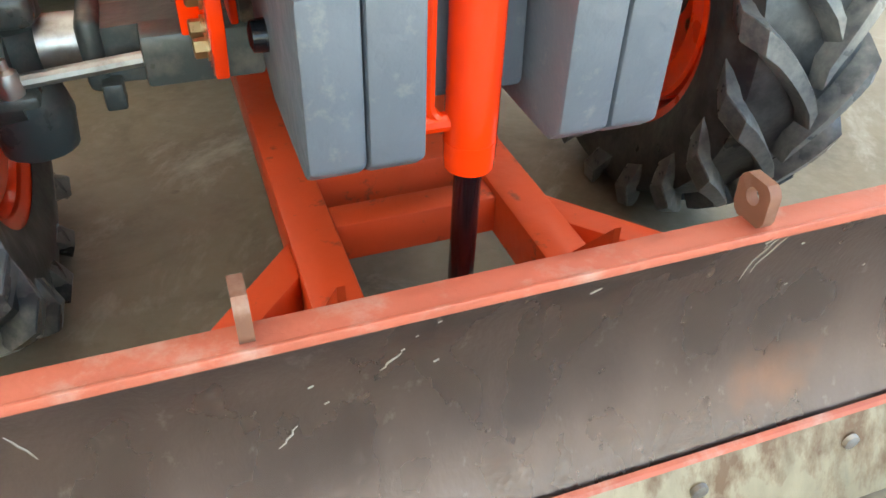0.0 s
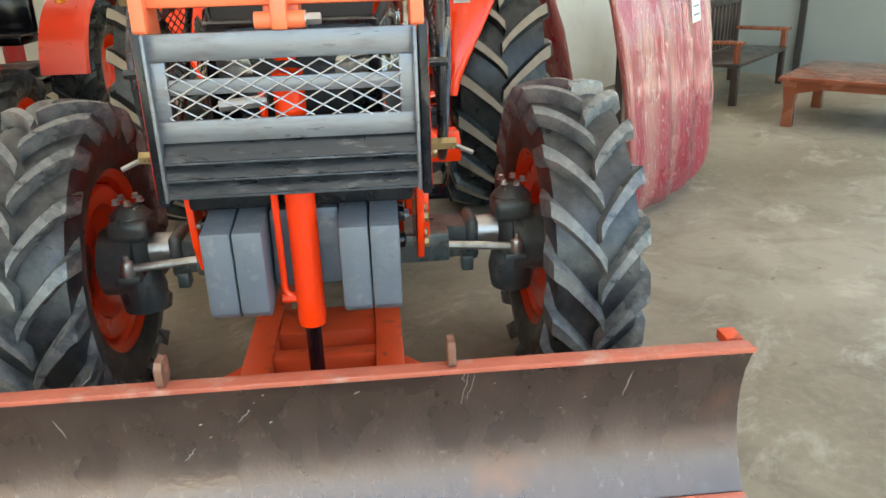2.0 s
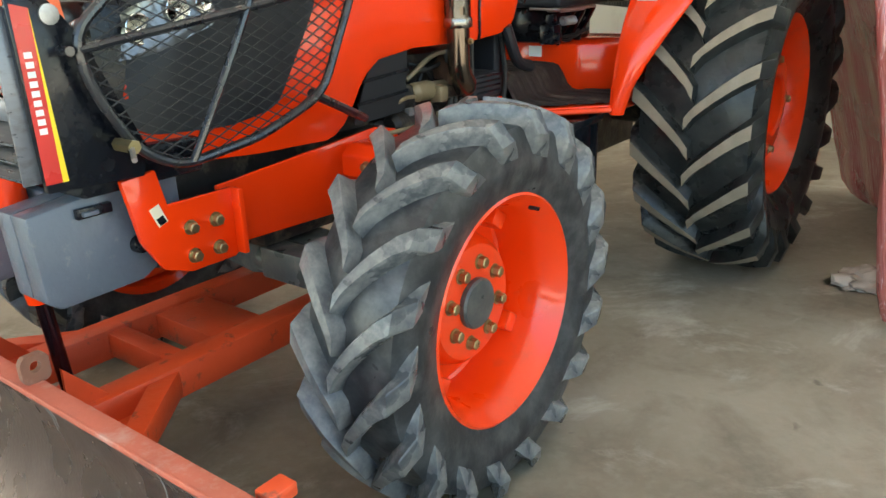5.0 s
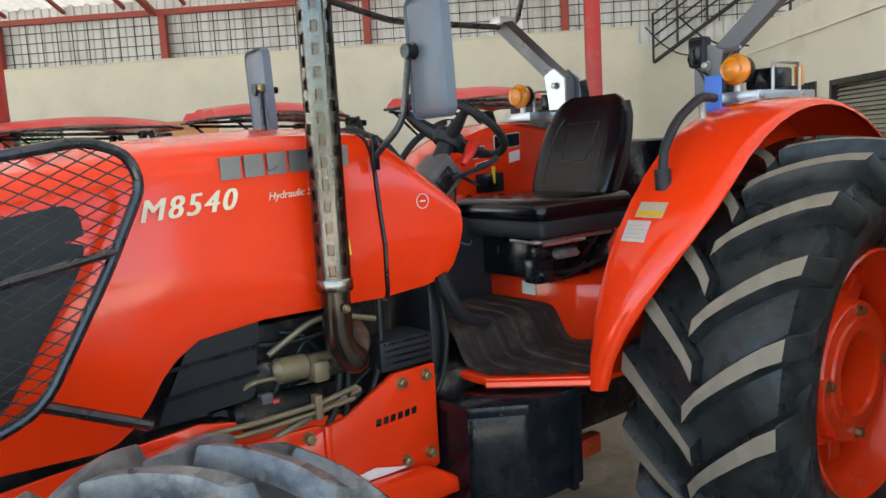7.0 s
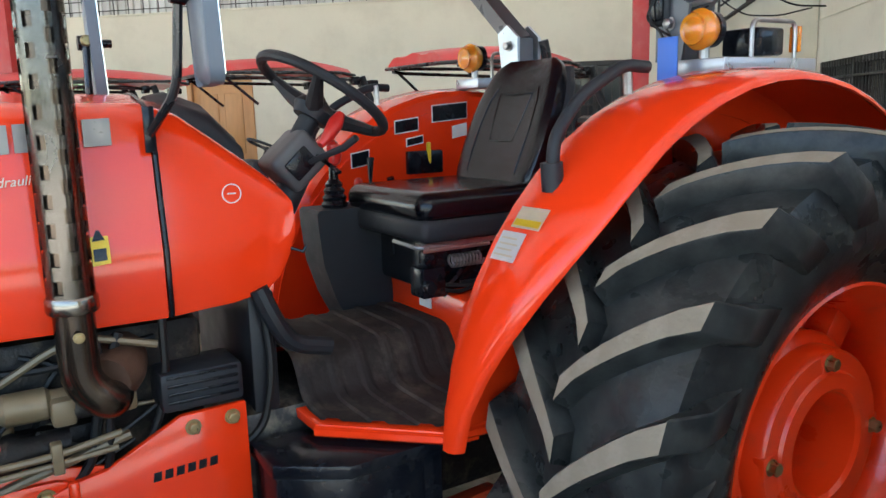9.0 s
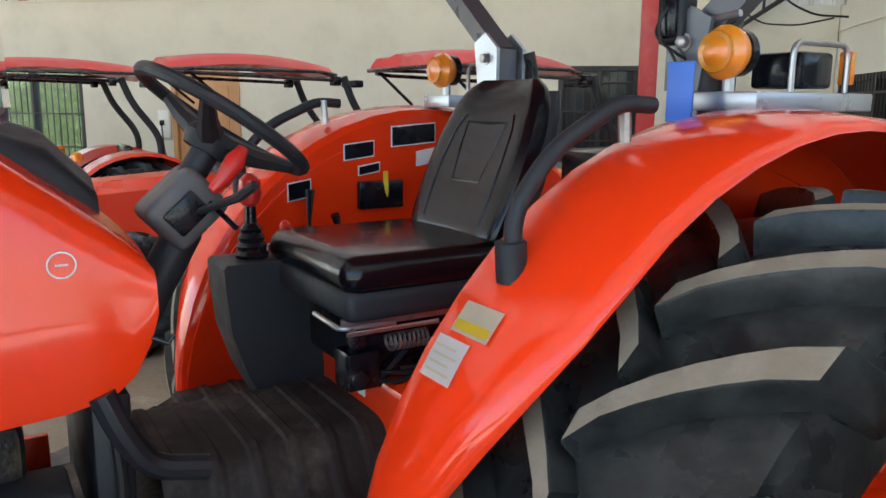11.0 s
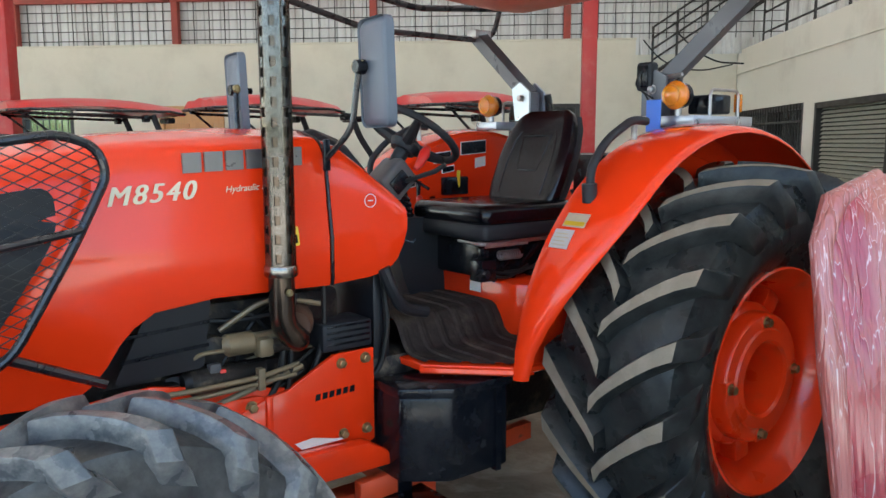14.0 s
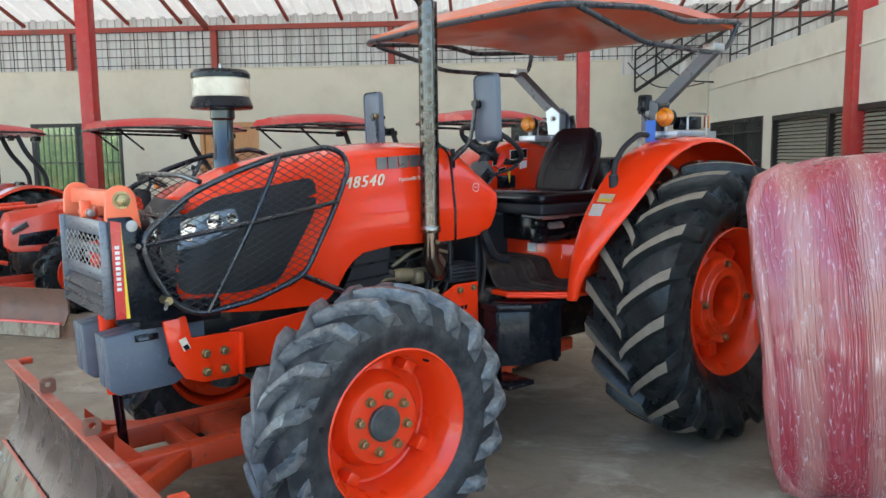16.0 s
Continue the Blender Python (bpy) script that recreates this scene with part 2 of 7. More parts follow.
def concrete_material():
    """Trowelled slab: broad tone drift, brown dusty areas, pale ragged scuffs, glossier where it is worn smooth."""
    m = bpy.data.materials.new("worn_concrete")
    m.use_nodes = True
    nt = m.node_tree
    b = nt.nodes["Principled BSDF"]
    tc = nt.nodes.new("ShaderNodeTexCoord")

    def noise_of(scale, detail, distort=0.0, rough=0.5, stretch=(1, 1, 1), turn=0.0):
        mp = nt.nodes.new("ShaderNodeMapping")
        mp.inputs["Scale"].default_value = stretch
        mp.inputs["Rotation"].default_value = (0, 0, turn)
        nt.links.new(tc.outputs["Object"], mp.inputs[0])
        n = nt.nodes.new("ShaderNodeTexNoise")
        for k, v in (("Scale", scale), ("Detail", detail), ("Distortion", distort), ("Roughness", rough)):
            n.inputs[k].default_value = v
        nt.links.new(mp.outputs[0], n.inputs["Vector"])
        return n.outputs["Fac"]

    def ramp(fac, lo, hi, to):
        q = nt.nodes.new("ShaderNodeMapRange")
        q.inputs["From Min"].default_value, q.inputs["From Max"].default_value, q.inputs["To Max"].default_value = lo, hi, to
        nt.links.new(fac, q.inputs["Value"])
        return q.outputs[0]

    def mix(fac, a, colour):
        x = nt.nodes.new("ShaderNodeMix")
        x.data_type = "RGBA"
        nt.links.new(fac, x.inputs["Factor"])
        if isinstance(a, tuple):
            x.inputs["A"].default_value = (*a, 1)
        else:
            nt.links.new(a, x.inputs["A"])
        x.inputs["B"].default_value = (*colour, 1)
        return x.outputs["Result"]

    drift = noise_of(0.55, 5, 0.4)
    c = mix(ramp(drift, 0.35, 0.65, 1.0), (0.170, 0.142, 0.096), (0.32, 0.285, 0.22))
    c = mix(ramp(noise_of(3.2, 9, 0.6, 0.62), 0.46, 0.70, 0.65), c, (0.115, 0.094, 0.066))
    c = mix(ramp(noise_of(22, 6, 0, 0.6), 0.45, 0.75, 0.35), c, (0.33, 0.30, 0.245))
    scuff = ramp(noise_of(1.7, 10, 0.5, 0.70, (1, 1.5, 1), 0.5), 0.545, 0.70, 0.75)
    c = mix(scuff, c, (0.50, 0.47, 0.40))
    c = mix(ramp(noise_of(7.5, 4, 0.2), 0.70, 0.76, 0.7), c, (0.045, 0.038, 0.030))
    nt.links.new(c, b.inputs["Base Color"])
    rr = nt.nodes.new("ShaderNodeMapRange")
    for k, v in (("From Min", 0.3), ("From Max", 0.7), ("To Min", 0.34), ("To Max", 0.66)):
        rr.inputs[k].default_value = v
    nt.links.new(drift, rr.inputs["Value"])
    nt.links.new(rr.outputs[0], b.inputs["Roughness"])
    bp = nt.nodes.new("ShaderNodeBump")
    bp.inputs["Strength"].default_value, bp.inputs["Distance"].default_value = 0.2, 0.01
    nt.links.new(noise_of(30, 7), bp.inputs["Height"])
    nt.links.new(bp.outputs[0], b.inputs["Normal"])
    return m


CONCRETE = concrete_material()


def roof_material():
    """White sheet that lets some daylight through."""
    m = material("milky_roof_sheet", (0.78, 0.78, 0.76), 0.6, var=0.1, scale=1.2, dirt=(0.35, 0.33, 0.31), dirt_amount=0.5, dirt_scale=1.4)
    nt = m.node_tree
    b = nt.nodes["Principled BSDF"]
    tr = nt.nodes.new("ShaderNodeBsdfTranslucent")
    tr.inputs[0].default_value = (0.9, 0.9, 0.88, 1)
    mx = nt.nodes.new("ShaderNodeMixShader")
    mx.inputs[0].default_value = 0.075
    nt.links.new(b.outputs[0], mx.inputs[1])
    nt.links.new(tr.outputs[0], mx.inputs[2])
    nt.links.new(mx.outputs[0], nt.nodes["Material Output"].inputs[0])
    return m


for _m in (ORANGE, ORANGE_IN):
    _m.node_tree.nodes["Principled BSDF"].inputs["Specular IOR Level"].default_value = 0.35
for _m in (ENGINE, SIDE_PANEL, MAT_BROWN, HOSE, BLACK, RUBBER, PLASTIC, VINYL):
    _m.node_tree.nodes["Principled BSDF"].inputs["Specular IOR Level"].default_value = 0.3
ROOF = roof_material()


def wrap_material(name="film_wrapped_crimson", min_sheen=0.0):
    """Crimson shell under loose clear film: reflections along the ribs painted as milky bands, glints painted as sharp
    pale creases, over glossy bumps.
    """
    m = material(name, (0.30, 0.022, 0.036), 0.3, var=0.2, scale=2.5, rough_var=0.1)
    nt = m.node_tree
    b = nt.nodes["Principled BSDF"]

    def node(kind, **kw):
        n = nt.nodes.new(kind)
        for k, v in kw.items():
            n.inputs[k].default_value = v
        return n

    def blend(fac, a, colour):
        mix = nt.nodes.new("ShaderNodeMix")
        mix.data_type = "RGBA"
        nt.links.new(fac, mix.inputs["Factor"])
        nt.links.new(a, mix.inputs["A"])
        mix.inputs["B"].default_value = (*colour, 1)
        return mix.outputs["Result"]

    tc = nt.nodes.new("ShaderNodeTexCoord")
    mp = nt.nodes.new("ShaderNodeMapping")
    mp.inputs["Scale"].default_value = (22, 22, 0.7)
    nt.links.new(tc.outputs["Object"], mp.inputs[0])
    n = node("ShaderNodeTexNoise", Scale=2.2, Detail=2.0, Distortion=0.25)
    nt.links.new(mp.outputs[0], n.inputs["Vector"])
    # creases: thin lines where the noise crosses its middle, their glints painted pale
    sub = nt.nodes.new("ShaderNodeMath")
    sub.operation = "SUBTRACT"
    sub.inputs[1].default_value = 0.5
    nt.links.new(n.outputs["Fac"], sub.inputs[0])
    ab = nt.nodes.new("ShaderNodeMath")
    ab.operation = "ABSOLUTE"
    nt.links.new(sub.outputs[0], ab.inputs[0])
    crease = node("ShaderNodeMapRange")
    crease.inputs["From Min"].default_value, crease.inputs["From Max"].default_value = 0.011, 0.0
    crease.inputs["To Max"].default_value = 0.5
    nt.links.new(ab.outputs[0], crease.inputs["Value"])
    # reflections on the ribs, painted into the colour as milky bands
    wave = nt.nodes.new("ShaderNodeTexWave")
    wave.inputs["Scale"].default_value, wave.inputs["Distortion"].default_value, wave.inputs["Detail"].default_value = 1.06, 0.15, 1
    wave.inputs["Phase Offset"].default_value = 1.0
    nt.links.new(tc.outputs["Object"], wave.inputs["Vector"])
    rib_sheen = node("ShaderNodeMapRange")
    rib_sheen.inputs["From Min"].default_value, rib_sheen.inputs["From Max"].default_value, rib_sheen.inputs["To Max"].default_value = 0.52, 1.0, 0.24
    rib_sheen.inputs["To Min"].default_value = min_sheen
    nt.links.new(wave.outputs["Fac"], rib_sheen.inputs["Value"])
    c = blend(rib_sheen.outputs[0], b.inputs["Base Color"].links[0].from_socket, (0.62, 0.50, 0.36))
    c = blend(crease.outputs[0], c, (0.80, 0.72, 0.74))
    nt.links.new(c, b.inputs["Base Color"])
    b.inputs["Coat Weight"].default_value, b.inputs["Coat Roughness"].default_value = 1.0, 0.10
    bp = nt.nodes.new("ShaderNodeBump")
    bp.inputs["Strength"].default_value, bp.inputs["Distance"].default_value = 1.0, 0.018
    nt.links.new(ab.outputs[0], bp.inputs["Height"])
    nt.links.new(bp.outputs[0], b.inputs["Normal"])
    nt.links.new(bp.outputs[0], b.inputs["Coat Normal"])
    return m


FLANGE = material("worn_pinkish_paint", (0.46, 0.115, 0.070), 0.5, var=0.3, scale=7, dirt=(0.50, 0.36, 0.30), dirt_amount=0.6, dirt_scale=11, dirt_lo=0.52, dirt_hi=0.7, bump=0.15)
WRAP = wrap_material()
# paler copy of the wrap: the brightness of the edges put into the colour
EDGE_SHEEN = wrap_material("film_edge_sheen", 0.16)


# ---------------------------------------------------------------- mesh helpers
def part(name, bm, mat, parent=None, label="", smooth=True, more=()):
    """One mesh object of a bmesh, under a thing or a part."""
    me = bpy.data.meshes.new(name)
    bmesh.ops.recalc_face_normals(bm, faces=bm.faces)
    bm.to_mesh(me)
    bm.free()
    for m in (mat, *more):
        me.materials.append(m)
    if smooth:
        me.shade_smooth()
        me.set_sharp_from_angle(angle=radians(35))
    ob = new(name, me)
    if parent:
        ob.parent = parent
    if label:
        ob["label"] = label
    return ob


def thing(name, label, category, group="", kind="", at=(0, 0, 0), turn=0):
    ob = new(name)
    ob.matrix_basis = pose(*at, 0, 0, turn)
    return tagged(ob, label, category, group, kind)


def add_box(bm, x0, x1, y0, y1, z0, z1, bevel=0.0, seg=2):
    t = bmesh.new()
    bmesh.ops.create_cube(t, size=1)
    for v in t.verts:
        v.co = ((x0 + x1) / 2 + v.co.x * (x1 - x0), (y0 + y1) / 2 + v.co.y * (y1 - y0), (z0 + z1) / 2 + v.co.z * (z1 - z0))
    if bevel:
        bmesh.ops.bevel(t, geom=t.edges[:], offset=bevel, segments=seg, profile=0.5, affect="EDGES")
    return merge(bm, t)


def merge(bm, t, m=None):
    if m is not None:
        bmesh.ops.transform(t, matrix=m, verts=t.verts[:])
    me = bpy.data.meshes.new("tmp")
    t.to_mesh(me)
    t.free()
    bm.from_mesh(me)
    bpy.data.meshes.remove(me)
    return bm


def box(x0, x1, y0, y1, z0, z1, bevel=0.004, seg=2):
    return add_box(bmesh.new(), x0, x1, y0, y1, z0, z1, bevel, seg)


def add_lathe(bm, profile, origin, axis="z", seg=32):
    """profile: (radius, along) pairs, turned round the axis through origin."""
    rings = []
    for r, a in profile:
        ring = []
        for i in range(seg):
            c, s = math.cos(2 * math.pi * i / seg) * r, math.sin(2 * math.pi * i / seg) * r
            p = {"x": (a, c, s), "y": (c, a, s), "z": (c, s, a)}[axis]
            ring.append(bm.verts.new(Vector(p) + Vector(origin)))
        rings.append(ring)
    for a, b in zip(rings, rings[1:]):
        for i in range(seg):
            bm.faces.new((a[i], a[(i + 1) % seg], b[(i + 1) % seg], b[i]))
    for ring in (rings[0], rings[-1]):
        if (ring[0].co - ring[seg // 2].co).length > 1e-4:
            bm.faces.new(ring)
    return bm


def lathe(profile, origin=(0, 0, 0), axis="z", seg=32):
    return add_lathe(bmesh.new(), profile, origin, axis, seg)


def add_tube(bm, points, radius, seg=10, closed=False, caps=True):
    """A round bar along points; corners are mitred."""
    pts = [Vector(p) for p in points]
    n = len(pts)
    rings, up = [], None
    for i, p in enumerate(pts):
        a = pts[(i - 1) % n] if (i or closed) else None
        b = pts[(i + 1) % n] if (i < n - 1 or closed) else None
        d = ((p - a).normalized() if a is not None else Vector()) + ((b - p).normalized() if b is not None else Vector())
        if d.length < 1e-6:
            d = Vector((0, 0, 1))
        d.normalize()
        if up is None:
            up = d.orthogonal().normalized()
        up = (up - d * up.dot(d))
        up = up.normalized() if up.length > 1e-5 else d.orthogonal().normalized()
        side = d.cross(up)
        k = 1.0
        if a is not None and b is not None:
            c = max(0.5, (p - a).normalized().dot(d))
            k = 1 / c
        r = radius if not isinstance(radius, (list, tuple)) else radius[i]
        rings.append([bm.verts.new(p + (up * math.cos(2 * math.pi * j / seg) + side * math.sin(2 * math.pi * j / seg)) * r) for j in range(seg)])
    pairs = list(zip(rings, rings[1:])) + ([(rings[-1], rings[0])] if closed else [])
    for q, w in pairs:
        for j in range(seg):
            bm.faces.new((q[j], q[(j + 1) % seg], w[(j + 1) % seg], w[j]))
    if caps and not closed:
        bm.faces.new(rings[0])
        bm.faces.new(rings[-1])
    return bm


def tube(points, radius, seg=10, closed=False):
    return add_tube(bmesh.new(), points, radius, seg, closed)


def rounded(points, r=0.05, n=5, closed=False):
    """The corner points of a bent bar with the corners rounded."""
    pts = [Vector(p) for p in points]
    out = []
    m = len(pts)
    for i, p in enumerate(pts):
        if not closed and i in (0, m - 1):
            out.append(p)
            continue
        a, b = pts[(i - 1) % m], pts[(i + 1) % m]
        u, v = (a - p), (b - p)
        k = min(r, u.length * 0.45, v.length * 0.45)
        s, e = p + u.normalized() * k, p + v.normalized() * k
        for j in range(n + 1):
            t = j / n
            out.append(s * (1 - t) ** 2 + p * 2 * t * (1 - t) + e * t ** 2)
    return out


def add_slab(bm, outline, x0, x1, axis="x", bevel=0.0):
    """A flat plate: outline in the two other axes, thick from x0 to x1 along the axis."""
    def at(a, p):
        return {"x": (a, p[0], p[1]), "y": (p[0], a, p[1]), "z": (p[0], p[1], a)}[axis]
    t = bmesh.new()
    lo = [t.verts.new(at(x0, p)) for p in outline]
    hi = [t.verts.new(at(x1, p)) for p in outline]
    t.faces.new(lo)
    t.faces.new(hi)
    for i in range(len(lo)):
        j = (i + 1) % len(lo)
        t.faces.new((lo[i], lo[j], hi[j], hi[i]))
    if bevel:
        bmesh.ops.recalc_face_normals(t, faces=t.faces)
        bmesh.ops.bevel(t, geom=t.edges[:], offset=bevel, segments=2, profile=0.5, affect="EDGES")
    return merge(bm, t)


def slab(outline, x0, x1, axis="x", bevel=0.0):
    return add_slab(bmesh.new(), outline, x0, x1, axis, bevel)


def arc2(cx, cy, r, a0, a1, n=8):
    return [(cx + r * math.cos(radians(a0 + (a1 - a0) * i / n)), cy + r * math.sin(radians(a0 + (a1 - a0) * i / n))) for i in range(n + 1)]


def interp(table, y):
    """Smooth reading of a short table of (y, value)."""
    ys, vs = [q[0] for q in table], [q[1] for q in table]
    return float(np.interp(y, ys, vs))


def loft(sections, caps=True):
    bm = bmesh.new()
    rings = [[bm.verts.new(p) for p in s] for s in sections]
    for a, b in zip(rings, rings[1:]):
        for i in range(len(a) - 1):
            bm.faces.new((a[i], a[i + 1], b[i + 1], b[i]))
    if caps:
        bm.faces.new(rings[0])
        bm.faces.new(rings[-1])
    return bm


def hexbolt(bm, at, axis, r=0.012, h=0.012):
    d = 1 if h > 0 else -1
    add_lathe(bm, [(r * 1.45, 0), (r * 1.45, d * 0.003)], at, axis, 12)
    add_lathe(bm, [(r * 1.1, d * 0.003), (r * 1.1, h * 0.9), (r * 0.85, h)], at, axis, 6)
    return bm


def lettering(words, size, m, mat, parent, name="lettering", depth=0.002, shear=0.0, surface=None, bold=0.0, gap=1.0):
    cu = bpy.data.curves.new(name, "FONT")
    cu.body, cu.size, cu.extrude, cu.shear, cu.align_x, cu.space_character = words, size, depth, shear, "LEFT", gap
    tmp = bpy.data.objects.new("tmp", cu)
    scene.collection.objects.link(tmp)
    me = bpy.data.meshes.new_from_object(tmp.evaluated_get(bpy.context.evaluated_depsgraph_get()))
    bpy.data.objects.remove(tmp)
    me.materials.clear()
    me.materials.append(mat)
    if surface:
        tri = bmesh.new()
        tri.from_mesh(me)
        bmesh.ops.triangulate(tri, faces=tri.faces[:])
        if bold:
            twin = bmesh.ops.duplicate(tri, geom=tri.verts[:] + tri.edges[:] + tri.faces[:])["geom"]
            bmesh.ops.translate(tri, verts=[v for v in twin if isinstance(v, bmesh.types.BMVert)], vec=(bold, 0, 0.0004))
        tri.to_mesh(me)
        tri.free()
        for v in me.vertices:
            w = m @ v.co
            v.co = (surface(w.y, w.z) + v.co.z, w.y, w.z)
        m = Matrix.Identity(4)
    ob = new(name, me)
    ob.parent = parent
    ob.matrix_basis = m
    return ob


# ---------------------------------------------------------------- the shed, in its own axes: x along the back wall, y away from the yard
SHED = pose(-4.583, 8.504, 0, 0, 0, 46.8)


def set_in_shed(ob):
    ob.matrix_basis = SHED @ ob.matrix_basis
    return ob


def structure(name, bm, mat, label="", smooth=True, more=()):
    return tagged(set_in_shed(part(name, bm, mat, None, label, smooth, more)), category=name.split("_")[0], kind="structure")


def wall_with_openings(x0, x1, z0, z1, y0, y1, holes, along="x"):
    """Boxes round rectangular openings; holes: (a0, a1, b0, b1) along the wall and up."""
    bm = bmesh.new()
    cuts = sorted({x0, x1, *[h[0] for h in holes], *[h[1] for h in holes]})
    for a, b in zip(cuts, cuts[1:]):
        spans, z = [], z0
        for h in sorted(h for h in holes if h[0] <= a + 1e-6 and h[1] >= b - 1e-6):
            if h[2] > z:
                spans.append((z, h[2]))
            z = h[3]
        if z < z1:
            spans.append((z, z1))
        for s, e in spans:
            if along == "x":
                add_box(bm, a, b, y0, y1, s, e)
            else:
                add_box(bm, y0, y1, a, b, s, e)
    bmesh.ops.remove_doubles(bm, verts=bm.verts[:], dist=1e-5)
    return bm


# ground: one sheet out to the horizon, the shed's concrete floor on it
tagged(part("ground", box(-600, 600, -600, 600, -0.5, -0.05, 0), material("yard_gravel", (0.52, 0.50, 0.46), 0.9, var=0.3, scale=0.7, bump=0.3)), "pale gravel yard round the shed", "ground", kind="structure")
structure("floor", box(-26, 14, -15.5, 3, -0.3, 0, 0), CONCRETE, "worn grey concrete floor with pale scuffs and stains")

DOOR, WIN_L, WIN_LL, WIN_B = (-6.95, -5.95, 0.0, 2.2), (-9.9, -8.3, 0.9, 2.22), (-12.3, -10.5, 0.9, 2.3), (-1.75, -0.75, 1.1, 2.2)
structure("wall_north", wall_with_openings(-26, 0, 0, 3.065, 0, 0.18, [DOOR, WIN_L, WIN_LL, WIN_B]), PLASTER, "cream plastered masonry wall with faint stains", False)
structure("wall_north_cap", box(-26, 0.01, -0.012, 0.19, 3.065, 3.095, 0.006), PLASTER)


def corrugated(x0, x1, y, z0, z1, pitch=0.125, depth=0.022):
    """Ribbed sheet: flat pans with raised trapezoid ribs."""
    bm = bmesh.new()
    prof, x = [], x0
    while x < x1:
        prof += [(x, 0), (x + pitch * 0.55, 0), (x + pitch * 0.65, -depth), (x + pitch * 0.9, -depth)]
        x += pitch
    lo = [bm.verts.new((a, y + b, z0)) for a, b in prof]
    hi = [bm.verts.new((a, y + b, z1)) for a, b in prof]
    lo2 = [bm.verts.new((a, y + b + 0.004, z0)) for a, b in prof]
    hi2 = [bm.verts.new((a, y + b + 0.004, z1)) for a, b in prof]
    for i in range(len(prof) - 1):
        bm.faces.new((lo[i], lo[i + 1], hi[i + 1], hi[i]))
        bm.faces.new((lo2[i + 1], lo2[i], hi2[i], hi2[i + 1]))
    return bm


structure("wall_cladding_north", corrugated(-26, 10, 0.162, 2.88, 4.9), ZINC, "ribbed zinc sheet above the masonry wall", False)
bm = bmesh.new()
for z in (3.16, 3.30, 3.44, 3.58):
    add_box(bm, -26, 2.0, 0.09, 0.102, z, z + 0.012)
x = -25.9
while x < 2.0:
    add_box(bm, x, x + 0.011, 0.08, 0.09, 3.09, 3.72)
    x += 0.235
structure("grille_north", bm, BAR_DARK, "dark steel bar grille in front of the cladding", False)
bm = bmesh.new()
for x in (-16.6, -13.2, -9.15, -6.65, -3.7, -0.95):
    add_box(bm, x - 0.05, x + 0.05, 0.0, 0.10, 3.095, 3.74, 0.006)
structure("trim_posts_north", bm, PURLIN, "short red oxide wall posts", False)

# closed part of the yard front, past the open bay: out of view, added to hold back light
structure("wall_south", box(4.5, 14, -13.0, -12.8, 0, 5.6, 0), PLASTER, "unseen cream wall beside the open bay, added to block light", False)

# roof: rises from the back eave to a ridge and falls to the open front; the unseen front slope is set high to let sky
# light in
RIDGE_Y, RIDGE_Z, EAVE_Z = -8.0, 6.3, 3.78
bm = bmesh.new()
for y0, z0, y1, z1 in ((0.6, EAVE_Z - 0.10, RIDGE_Y, RIDGE_Z), (-14.6, EAVE_Z + 1.75, RIDGE_Y, RIDGE_Z)):
    prof, x = [], -26.0
    while x < 14:
        prof += [(x, 0), (x + 0.14, 0), (x + 0.165, 0.03), (x + 0.225, 0.03)]
        x += 0.25
    a = [bm.verts.new((p, y0, z0 + 0.12 + q)) for p, q in prof]
    b = [bm.verts.new((p, y1, z1 + 0.12 + q)) for p, q in prof]
    for i in range(len(prof) - 1):
        bm.faces.new((a[i], a[i + 1], b[i + 1], b[i]))
structure("ceiling", bm, ROOF, "milky ribbed roof sheets that let daylight through", False)
bm = bmesh.new()
add_box(bm, -26, 14, -0.02, 0.06, EAVE_Z - 0.08, EAVE_Z + 0.0, 0.005)
for x in np.arange(-25.2, 13, 0.9):
    for y0, z0, y1, z1 in ((0.05, EAVE_Z, RIDGE_Y, RIDGE_Z), (-14.5, EAVE_Z + 1.75, RIDGE_Y, RIDGE_Z)):
        add_tube(bm, [(x, y0, z0 + 0.06), (x, y1, z1 + 0.06)], 0.032, 4)
for y, z in ((-2.0, 4.42), (-4.0, 5.05), (-6.0, 5.68), (-8.0, 6.28), (-10.5, 5.98), (-14.4, 5.53)):
    add_box(bm, -26, 14, y - 0.03, y + 0.03, z - 0.09, z - 0.01)
for x in (-16.6, -11.6, -6.75, -0.95):
    add_tube(bm, [(x, 0.0, EAVE_Z - 0.04), (x, RIDGE_Y, RIDGE_Z - 0.15)], 0.055, 4)
structure("trim_roof_frame", bm, PURLIN, "red oxide steel rafters and purlins", False)


def column(name, x, y, z1, mat, half=0.075):
    ob = tagged(thing(name, "red painted square steel column carrying the roof", "column", "shed columns", "structure"))
    part("post", box(x - half, x + half, y - half, y + half, 0.012, z1, 0.008), mat, ob)
    part("base_plate", box(x - half * 1.7, x + half * 1.7, y - half * 1.7, y + half * 1.7, 0, 0.012, 0.002), mat, ob)
    set_in_shed(ob)
    return ob


column("column_1", -0.80, -1.85, 4.35, COLUMN_RED, 0.085)
column("column_2", -7.08, -3.26, 4.80, COLUMN_RED, 0.085)
column("column_3", 1.51, -4.9, 5.3, COLUMN_RED, 0.10)


